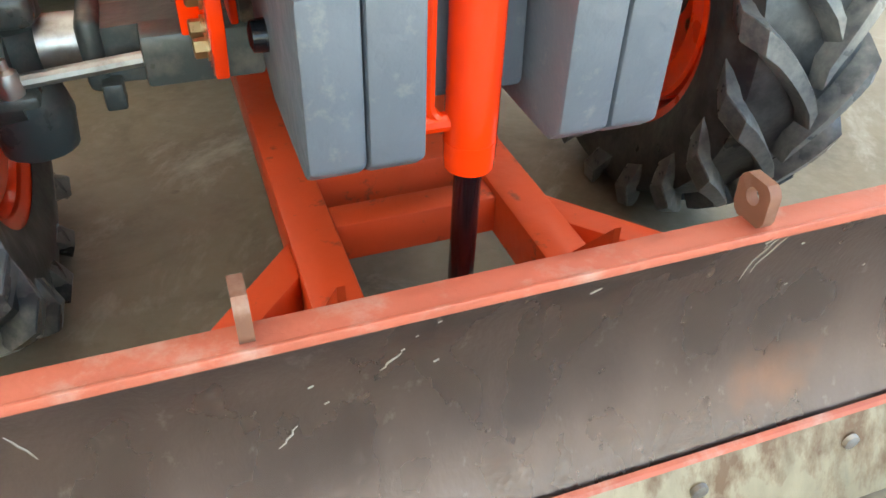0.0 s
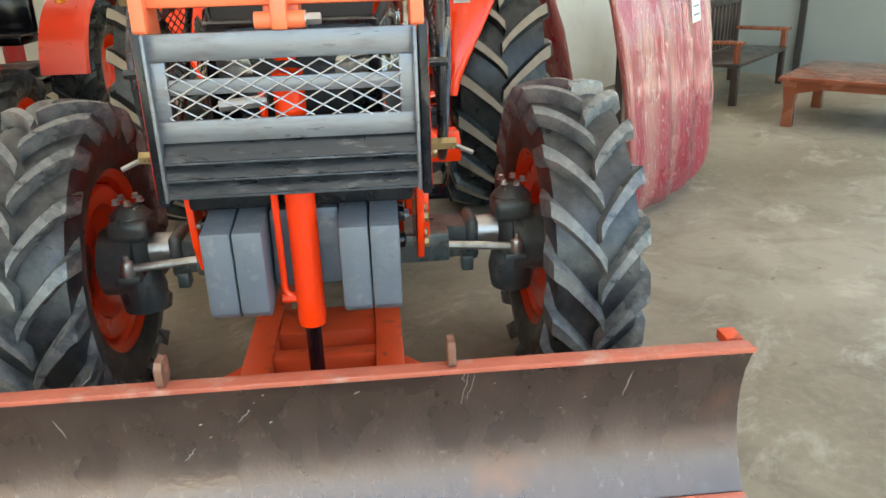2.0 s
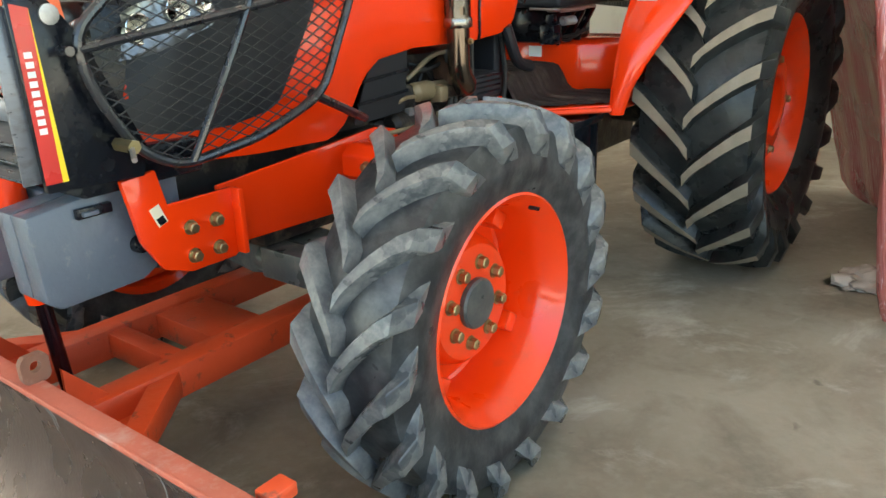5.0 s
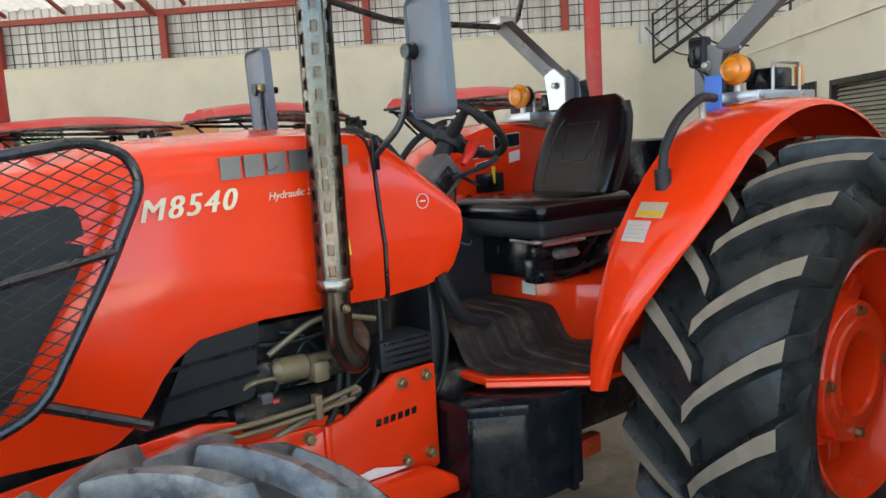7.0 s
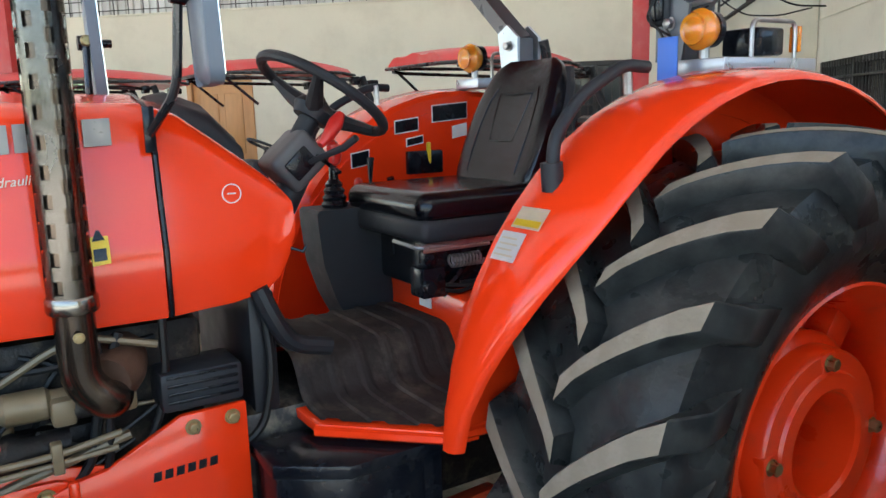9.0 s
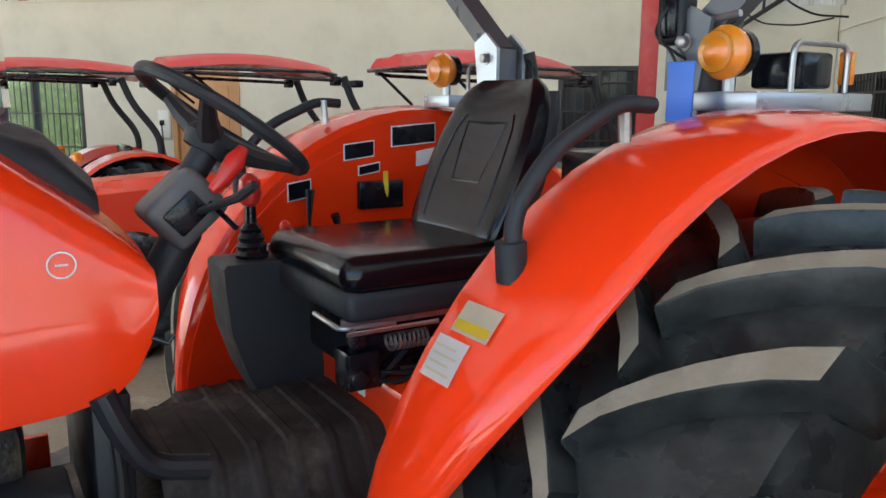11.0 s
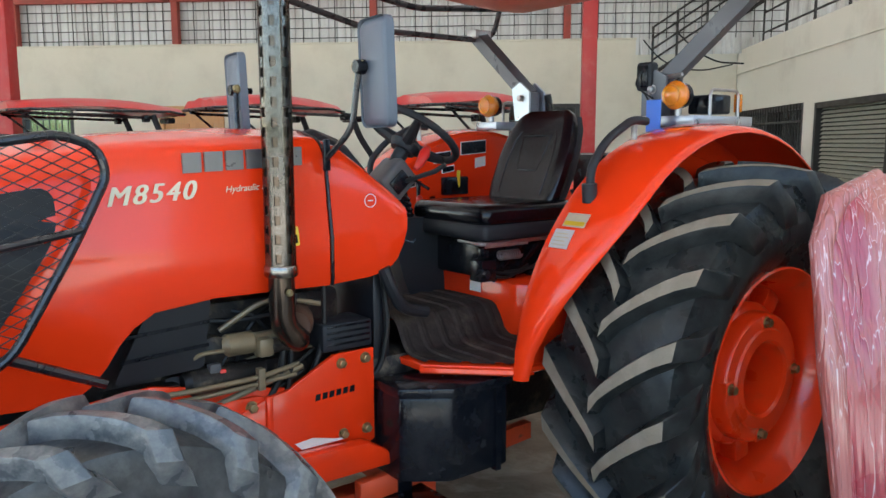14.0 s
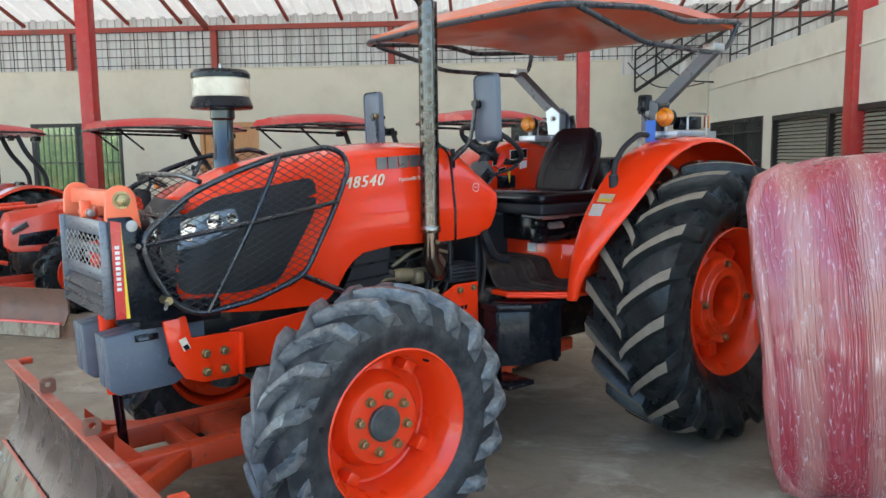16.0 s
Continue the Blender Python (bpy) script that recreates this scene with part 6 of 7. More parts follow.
def on_fender(a0, a1, x0, x1, r=0.0035):
    """A thin curved label on the left fender between two angles."""
    bm = bmesh.new()
    rows = []
    for i in range(6):
        a = a0 + (a1 - a0) * i / 5
        am = math.pi - a
        rr = 0.845 + 0.055 * math.sin(min(math.pi / 2, am)) + 0.03 * max(0, math.sin(a) - 0.7) + 0.012 + r
        rows.append([bm.verts.new((x, FC[0] + rr * math.cos(a), FC[1] + rr * math.sin(a))) for x in (x0, x1)])
    for p, q in zip(rows, rows[1:]):
        bm.faces.new((p[0], p[1], q[1], q[0]))
    bmesh.ops.solidify(bm, geom=bm.faces[:], thickness=0.0012)
    return bm


lf = [o for o in tractor.children if o.name.startswith("fender")][0]
part("price_sticker", on_fender(math.pi * 0.782, math.pi * 0.762, 0.655, 0.755), CREAM_STICK, lf, "torn cream and yellow sticker")
part("sticker_bar", on_fender(math.pi * 0.780, math.pi * 0.774, 0.66, 0.75, 0.005), YELLOW, lf)
part("label_sticker", on_fender(math.pi * 0.812, math.pi * 0.786, 0.636, 0.722), WHITE, lf, "white paper label")
for i in range(4):
    part("label_bar", on_fender(math.pi * (0.808 - 0.005 * i), math.pi * (0.8065 - 0.005 * i), 0.645, 0.712 - 0.012 * (i % 2), 0.005), CREAM_STICK, lf)
# inner face of the far fender: levers and stickers
for y0, z0, w, h, m in ((2.13, 1.59, 0.16, 0.06, BLACK), (1.96, 1.55, 0.10, 0.045, BLACK), (1.77, 1.43, 0.07, 0.05, BLACK), (2.22, 1.52, 0.07, 0.05, WHITE), (2.01, 1.50, 0.07, 0.025, BLACK), (1.70, 1.22, 0.12, 0.08, BLACK)):
    part("panel_sticker", slab([(y0, z0), (y0 + w, z0 + 0.012), (y0 + w, z0 + h + 0.012), (y0, z0 + h)], -0.574, -0.571 + (0.001 if m is BLACK else 0), "x"), m, tractor)
    if m is BLACK:
        part("sticker_edge", slab([(y0 - 0.004, z0 - 0.004), (y0 + w + 0.004, z0 + 0.008), (y0 + w + 0.004, z0 + h + 0.016), (y0 - 0.004, z0 + h + 0.004)], -0.575, -0.5725, "x"), WHITE, tractor)
part("lever_gate", box(-0.576, -0.55, 2.00, 2.16, 1.39, 1.48, 0.006), BLACK, tractor, "black lever gate")
part("position_lever", tube([(-0.56, 2.10, 1.42), (-0.545, 2.09, 1.51)], 0.009, 8), YELLOW, tractor, "yellow position lever")
for (x, y, z), (dx, dy, dz), m in (((-0.50, 1.80, 1.15), (0.0, 0.01, 0.32), BLACK), ((-0.52, 1.95, 1.15), (0.02, -0.06, 0.24), BLACK), ((-0.52, 2.02, 1.15), (0.02, -0.05, 0.18), BLACK)):
    part("control_lever", tube([(x, y, z), (x + dx * 0.6, y + dy * 0.6, z + dz * 0.7), (x + dx, y + dy, z + dz)], [0.006, 0.006, 0.015], 8), m, tractor)
con = part("side_console", loft([[(x, y, z) for x, y in ((-0.31, y0), (-0.16, y0), (-0.16, y1), (-0.31, y1), (-0.31, y0))] for z, y0, y1 in ((0.89, 1.585, 1.72), (0.97, 1.535, 1.71), (1.05, 1.495, 1.70), (1.16, 1.46, 1.69), (1.28, 1.448, 1.69), (1.325, 1.446, 1.70), (1.335, 1.455, 1.69))]), PLASTIC, tractor, "dark grey side console")
boot = part("gear_boot", lathe([(0.040, 1.335), (0.044, 1.345), (0.036, 1.355), (0.040, 1.367), (0.031, 1.377), (0.035, 1.389), (0.026, 1.40), (0.029, 1.41), (0.016, 1.425), (0.013, 1.48)], (-0.235, 1.54, 0), "z", 18), BLACK, con)
part("gear_knob", lathe([(0.01, 1.465), (0.024, 1.475), (0.030, 1.50), (0.026, 1.535), (0.010, 1.55), (0.002, 1.552)], (-0.235, 1.54, 0), "z", 16), RED_KNOB, boot, "red gear knob")
part("small_knob", lathe([(0.006, 1.33), (0.008, 1.36), (0.014, 1.38), (0.014, 1.41), (0.006, 1.42)], (-0.26, 1.64, 0), "z", 14), RED_KNOB, con)

# seat
seat = part("seat", box(-0.25, 0.25, 1.58, 2.12, 1.318, 1.408, 0.043, 6), VINYL, tractor, "black vinyl suspension seat")
part("seat_skirt", box(-0.245, 0.245, 1.585, 2.11, 1.265, 1.335, 0.022, 3), PLASTIC, seat)
secs = []
for z, y, w, d in ((1.36, 2.00, 0.18, 0.09), (1.42, 2.02, 0.205, 0.11), (1.52, 2.06, 0.215, 0.11), (1.62, 2.10, 0.210, 0.10), (1.70, 2.135, 0.192, 0.09), (1.76, 2.16, 0.162, 0.07), (1.79, 2.175, 0.115, 0.035)):
    ringp = []
    for k in range(25):
        a = 2 * math.pi * k / 24
        cx = math.copysign(abs(math.cos(a)) ** 0.45, math.cos(a))
        sy = math.copysign(abs(math.sin(a)) ** 0.6, math.sin(a))
        dish = 0.03 * (1 - cx * cx) if sy < 0 else 0
        ringp.append((w * cx, y + d * 0.5 * sy + dish, z))
    secs.append(ringp)
def dense(rows, n=5):
    """Smoothly fills in rings between rings."""
    out = []
    for i in range(len(rows) - 1):
        p = [np.array(rows[max(0, min(len(rows) - 1, i + q))]) for q in (-1, 0, 1, 2)]
        for j in range(n):
            t = j / n
            out.append([tuple(v) for v in 0.5 * ((2 * p[1]) + (p[2] - p[0]) * t + (2 * p[0] - 5 * p[1] + 4 * p[2] - p[3]) * t * t + (3 * p[1] - p[0] - 3 * p[2] + p[3]) * t ** 3)])
    return out + [list(rows[-1])]


bk = loft(dense(secs))
bmesh.ops.remove_doubles(bk, verts=bk.verts[:], dist=0.0005)
part("backrest", bk, VINYL, seat, "glossy black vinyl backrest")


def on_back(x, z):
    y, w, d = (interp([(a, b) for a, b in q], z) for q in (((1.42, 2.02), (1.52, 2.06), (1.62, 2.10), (1.70, 2.135)), ((1.42, 0.205), (1.52, 0.215), (1.62, 0.210), (1.70, 0.192)), ((1.42, 0.11), (1.52, 0.11), (1.62, 0.10), (1.70, 0.09))))
    c = (x / w) ** (1 / 0.45) if x >= 0 else -((-x / w) ** (1 / 0.45))
    return (x, y - d * 0.5 * (1 - c * c) ** 0.3 + 0.03 * (1 - (x / w) ** 2) - 0.001, z)


seam = [on_back(x, z) for x, z in ((-0.06, 1.53), (0.06, 1.53), (0.075, 1.60), (0.085, 1.68), (-0.085, 1.68), (-0.075, 1.60))]
part("back_seam", add_tube(bmesh.new(), seam, 0.0035, 6, True), VINYL, seat)
for s in (1, -1):
    part("back_seam", tube([on_back(s * x, z) for x, z in ((0.13, 1.43), (0.135, 1.50), (0.135, 1.58), (0.125, 1.66), (0.105, 1.70))], 0.003, 6), VINYL, seat)
part("back_shell", loft([[(x, y + 0.035, z) for x, y, z in r] for r in secs[:-1]]), PLASTIC, seat)
sus = part("seat_suspension", box(-0.17, 0.17, 1.66, 2.05, 1.10, 1.265, 0.02), BLACK, seat)
for i in range(3):
    part("scissor_arm", tube([(0.18, 1.68 + 0.1 * i, 1.10), (0.18, 1.85 + 0.1 * i, 1.25)], 0.014, 8), BLACK, seat)
part("height_knob", lathe([(0.016, 0), (0.02, 0.006), (0.02, 0.03), (0.012, 0.034)], (0.20, 1.62, 1.135), "x", 14), BLACK, seat)
part("valve_block", box(0.13, 0.21, 1.60, 1.68, 1.10, 1.19, 0.010), BLACK, seat)
part("valve_cap", box(0.15, 0.195, 1.62, 1.655, 1.19, 1.235, 0.008), BLACK, seat)
part("slide_rail", box(0.17, 0.205, 1.60, 2.02, 1.245, 1.262, 0.003), STEEL, seat)
part("release_bar", tube(rounded([(0.10, 1.57, 1.262), (0.235, 1.57, 1.258), (0.24, 1.70, 1.256)], 0.02), 0.006, 8), STEEL, seat)
for i in range(3):
    part("air_hose", tube(rounded([(0.19, 1.64 + 0.05 * i, 1.13), (0.22, 1.72 + 0.06 * i, 1.105 + 0.015 * i), (0.20, 1.86 + 0.05 * i, 1.15)], 0.05), 0.006, 7), HOSE, seat)
spr = bmesh.new()
add_tube(spr, [(0.20 + 0.018 * math.cos(t * 2 * math.pi), 1.70 + 0.012 * t, 1.20 + 0.018 * math.sin(t * 2 * math.pi)) for t in np.linspace(0, 9, 90)], 0.004, 5)
part("spring", spr, STEEL, seat)
part("adjuster", tube([(0.24, 1.60, 1.255), (0.255, 1.58, 1.25), (0.255, 1.80, 1.25)], 0.006, 6), STEEL, seat)
part("seat_base", slab([(-0.57, 1.88), (-0.28, 1.70), (0.28, 1.70), (0.57, 1.88), (0.57, 2.3), (-0.57, 2.3)], 0.885, 1.10, "z", 0.02), ORANGE, tractor, "orange seat platform")
part("base_sticker", slab([(0.02, 1.035), (0.09, 1.035), (0.09, 1.085), (0.02, 1.085)], 1.696, 1.6985, "y"), WHITE, tractor)

# beacons, work lamps, roll bar, canopy
for s in (1, -1):
    br = part("lamp_bracket", box(min(s * 0.50, s * 0.66), max(s * 0.50, s * 0.66), 2.30, 2.72, 1.715, 1.755, 0.004), GALV, tractor, "galvanised lamp bracket")
    b = part("beacon", lathe([(0.022, 0.045), (0.046, 0.03), (0.056, 0.01), (0.058, -0.005), (0.050, -0.02), (0.03, -0.034), (0.012, -0.04), (0.001, -0.041)], (s * (0.548 if s > 0 else 0.60), 2.335, 1.838), "y", 28), AMBER, br, "round amber indicator lamp")
    part("lens_ring", lathe([(0.045, -0.028), (0.043, -0.0345), (0.038, -0.032)], (s * (0.548 if s > 0 else 0.60), 2.335, 1.838), "y", 24), AMBER, b)
    part("lamp_back", lathe([(0.05, 0.03), (0.05, 0.05), (0.02, 0.055)], (s * (0.548 if s > 0 else 0.60), 2.335, 1.838), "y", 20), BLACK, b)
    part("lamp_stem", tube([(s * (0.548 if s > 0 else 0.60), 2.355, 1.75), (s * (0.548 if s > 0 else 0.60), 2.355, 1.79)], 0.014, 8), STEEL, b)
    wl = part("work_lamp", box(min(s * 0.49, s * 0.62), max(s * 0.49, s * 0.62), 2.50, 2.62, 1.765, 1.845, 0.01), BLACK, br, "black rear work lamp")
    part("lamp_frame", tube(rounded([(s * 0.625, 2.46, 1.757), (s * 0.625, 2.46, 1.862), (s * 0.625, 2.66, 1.862), (s * 0.625, 2.66, 1.757)], 0.03), 0.007, 8), STEEL, wl)
    part("tail_lens", box(min(s * 0.60, s * 0.632), max(s * 0.60, s * 0.632), 2.668, 2.686, 1.775, 1.85, 0.004), AMBER, br)
    rops = part("roll_bar_post", box(min(s * 0.36, s * 0.43), max(s * 0.36, s * 0.43), 2.40, 2.47, 0.95, 1.90, 0.006), ROPS_GREY, tractor, "folding grey roll bar post")
    arm = bmesh.new()
    add_tube(arm, [(s * 0.395, 2.435, 1.88), (s * 0.80, 2.435, 2.215)], 0.046, 4)
    part("roll_bar_arm", arm, ROPS_GREY, rops, "splayed square roll bar arm", smooth=False)
    # near plates coloured darker, against the light from the open west side
    part("hinge_plate", slab([(s * 0.345, 1.76), (s * 0.445, 1.76), (s * 0.47, 1.92), (s * 0.41, 1.95), (s * 0.345, 1.90)], 2.378, 2.390, "y"), ROPS_GREY if s > 0 else GALV, rops, "hinge plate, slate grey on the near side, galvanised on the far")
    part("hinge_plate", slab([(s * 0.345, 1.76), (s * 0.445, 1.76), (s * 0.47, 1.92), (s * 0.41, 1.95), (s * 0.345, 1.90)], 2.480, 2.492, "y"), ROPS_GREY if s > 0 else GALV, rops)
    part("hinge_bolt", hexbolt(bmesh.new(), (s * 0.40, 2.378, 1.87), "y", 0.014, -0.02), STEEL, rops)
    part("canopy_clamp", box(s * 0.80 - 0.04, s * 0.80 + 0.04, 2.38, 2.49, 2.205, 2.25, 0.006), STEEL, rops)
horn = part("horn_lamp", box(0.325, 0.40, 2.36, 2.42, 1.865, 1.985, 0.014, 3), PLASTIC, tractor, "black rubbery side work lamp with loose wires")
part("lamp_face", box(0.335, 0.39, 2.352, 2.362, 1.88, 1.97, 0.004), BLACK, horn)
part("lamp_arm", tube([(0.36, 2.39, 1.89), (0.42, 2.40, 1.915), (0.53, 2.40, 1.925)], 0.008, 8), STEEL, horn)
part("lamp_arm", tube([(0.36, 2.385, 1.91), (0.385, 2.375, 1.86), (0.42, 2.37, 1.79)], 0.006, 8), STEEL, horn)
part("wire", tube(rounded([(0.34, 2.36, 1.93), (0.335, 2.345, 1.89), (0.39, 2.345, 1.85), (0.41, 2.355, 1.80)], 0.03), 0.004, 6), HOSE, horn)
part("wire", tube(rounded([(0.37, 2.36, 1.96), (0.35, 2.34, 1.92), (0.36, 2.34, 1.87), (0.42, 2.36, 1.83)], 0.03), 0.004, 6), HOSE, horn)
part("blue_tag", box(0.475, 0.545, 2.243, 2.249, 1.69, 1.818, 0.002), BLUE, tractor, "blue plastic tag")
secs = []
for y in np.linspace(1.10, 2.72, 18):
    k = (y - 1.10) / 1.62
    zz = 2.345 + 0.045 * math.sin(math.pi * min(1, k * 1.1)) + 0.03 * k
    hw = 0.80 * (1 - 0.06 * abs(2 * k - 1) ** 5)
    d = min(1, k / 0.18) * min(1, (1 - k) / 0.15)
    top = [(x * hw, y, zz + 0.025 + 0.085 * d ** 0.5 * (1 - abs(x) ** 4)) for x in np.linspace(-1, 1, 21)]
    bot = [(x * hw, y, zz - 0.012 - 0.05 * d * min(1, (1 - abs(x)) / 0.25)) for x in np.linspace(1, -1, 21)]
    secs.append(top + bot + [top[0]])
canopy = part("canopy", loft(secs), CANOPY, tractor, "red-orange fibreglass canopy roof")
for s in (1, -1):
    part("canopy_rail", tube(rounded([(0.0, 1.055, 2.335), (s * 0.74, 1.06, 2.325), (s * 0.835, 1.14, 2.33), (s * 0.84, 1.75, 2.375), (s * 0.84, 2.05, 2.335), (s * 0.84, 2.60, 2.385), (s * 0.78, 2.76, 2.395), (s * 0.5, 2.78, 2.395)], 0.07), 0.017, 10), RAIL_GREY, canopy, "dark tube canopy rail")
    part("canopy_brace", tube(rounded([(s * 0.84, 1.20, 2.325), (s * 0.82, 1.75, 2.20), (s * 0.80, 2.44, 2.20), (s * 0.82, 2.56, 2.24), (s * 0.84, 2.62, 2.38)], 0.06), 0.015, 10), RAIL_GREY, canopy)
part("hydraulic_tank", box(-0.12, 0.16, 2.45, 2.75, 1.25, 1.60, 0.03), BLACK, tractor)
part("breather_pipe", tube(rounded([(-0.34, 2.52, 1.3), (-0.34, 2.52, 1.82), (-0.34, 2.50, 1.89)], 0.05), 0.02, 12), BLACK_TUBE, tractor, "black breather pipe")


# ---------------------------------------------------------------- film-wrapped canopy panels leaning by the rear wheel
def wrapped_panel(label, at, turn, lean, wide, high, bow, tilt=0.0):
    """A crimson canopy shell stood on edge, ribbed, wrapped in clear film."""
    ob = thing("wrapped_panel", label, "canopy panel", "wrapped panels")
    ob.matrix_basis = pose(*at, lean, tilt, turn)
    bm = bmesh.new()
    nx, nz = 49, 40
    front, back = [], []
    for j in range(nz):
        v = 0.5 - 0.5 * math.cos(math.pi * j / (nz - 1))
        e = abs(2 * v - 1)
        hw = wide / 2 * (1 + 0.06 * (v - 0.5)) * (1 - e ** 9) ** 0.22 if e < 1 else wide / 2 * 0.55
        hw = max(hw, wide / 2 * 0.55)
        fr, bk = [], []
        for i in range(nx):
            u = math.sin(math.pi / 2 * (i / (nx - 1) * 2 - 1))
            k = (1 - abs(u) ** 6) ** 0.5 * (1 - e ** 14) ** 0.5
            rib = 0.028 * math.cos(u * math.pi * 3.5) * k
            y = -bow * (1 - (2 * v - 1) ** 2) - 0.04 * (1 - u * u)
            wob = 0.010 * noise.noise(Vector((u * 4, v * 7, turn)))
            fr.append(bm.verts.new((u * hw, y - 0.065 * k - rib + wob, high * v)))
            bk.append(bm.verts.new((u * hw, y + 0.065 * k + wob, high * v)))
        front.append(fr)
        back.append(bk)
    for j in range(nz - 1):
        for i in range(nx - 1):
            bm.faces.new((front[j][i], front[j][i + 1], front[j + 1][i + 1], front[j + 1][i]))
            bm.faces.new((back[j][i + 1], back[j][i], back[j + 1][i], back[j + 1][i + 1]))
    for j in range(nz - 1):
        for i in (0, nx - 1):
            bm.faces.new((front[j][i], front[j + 1][i], back[j + 1][i], back[j][i]))
    for j in (0, nz - 1):
        for i in range(nx - 1):
            bm.faces.new((front[j][i], front[j][i + 1], back[j][i + 1], back[j][i]))
    edges = [[(front[j][i].co + back[j][i].co) / 2 for j in range(3, nz - 3, 3)] for i in (1, nx - 2)]
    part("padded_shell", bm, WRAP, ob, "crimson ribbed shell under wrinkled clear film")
    # rolls added along both edges to carry the painted bright band
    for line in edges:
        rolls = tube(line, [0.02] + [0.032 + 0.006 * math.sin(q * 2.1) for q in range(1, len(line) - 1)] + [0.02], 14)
        part("film_roll", rolls, EDGE_SHEEN, ob, "film along the edge, its bright band painted pale")
    return ob


pa = wrapped_panel("crimson canopy panel wrapped in wrinkled clear film, standing on edge", (2.095, 2.12, 0.03), 48, -7, 1.30, 1.60, 0.08, -3.5)
lab = part("paper_label", box(0.06, 0.20, -0.205, -0.203, 1.05, 1.32, 0.001), WHITE, pa, "pale paper label")
for i in range(4):
    part("label_bar", box(0.08, 0.17, -0.2075, -0.2055, 1.09 + 0.05 * i, 1.10 + 0.05 * i, 0), MIRROR_BACK, pa)
pb = wrapped_panel("dark crimson canopy panel in clear film, leaning by the rear tyre", (1.42, 3.37, 0.01), 120, -18, 1.2, 1.55, 0.05)
part("packing_tape", box(-0.30, -0.24, -0.16, -0.158, 0.5, 1.1, 0.0005), CREAM_BOWL, pb, "strip of cream packing tape")


# ---------------------------------------------------------------- other tractors along the back wall
def plain_wheel(parent, name, x, y, z, r, w, rim, lugs):
    d = 1 if x > 0 else -1
    ob = part(name, lathe([(rim * 0.95, -w * 0.42 * d), (rim, -w * 0.4 * d), (rim * 0.9, 0), (rim, w * 0.40 * d), (rim * 0.96, w * 0.42 * d), (rim * 0.82, w * 0.1 * d), (rim * 0.5, w * 0.05 * d), (rim * 0.45, w * 0.2 * d), (0.02, w * 0.2 * d)], (0, 0, 0), "x", 32), ORANGE_IN, parent)
    ob.matrix_basis = pose(x, y, z)
    part("tyre", tyre_mesh(w, r, rim, 48), RUBBER, ob)
    tread(ob, w, r, rim, lugs, 0.045, 0.42, r / 0.75, (RUBBER, RUBBER))
    return ob


FAR_BLADE = material("brown_blade_paint", (0.19, 0.095, 0.06), 0.5, var=0.2, scale=4, dirt=(0.10, 0.06, 0.04), dirt_amount=0.6, dirt_scale=7)


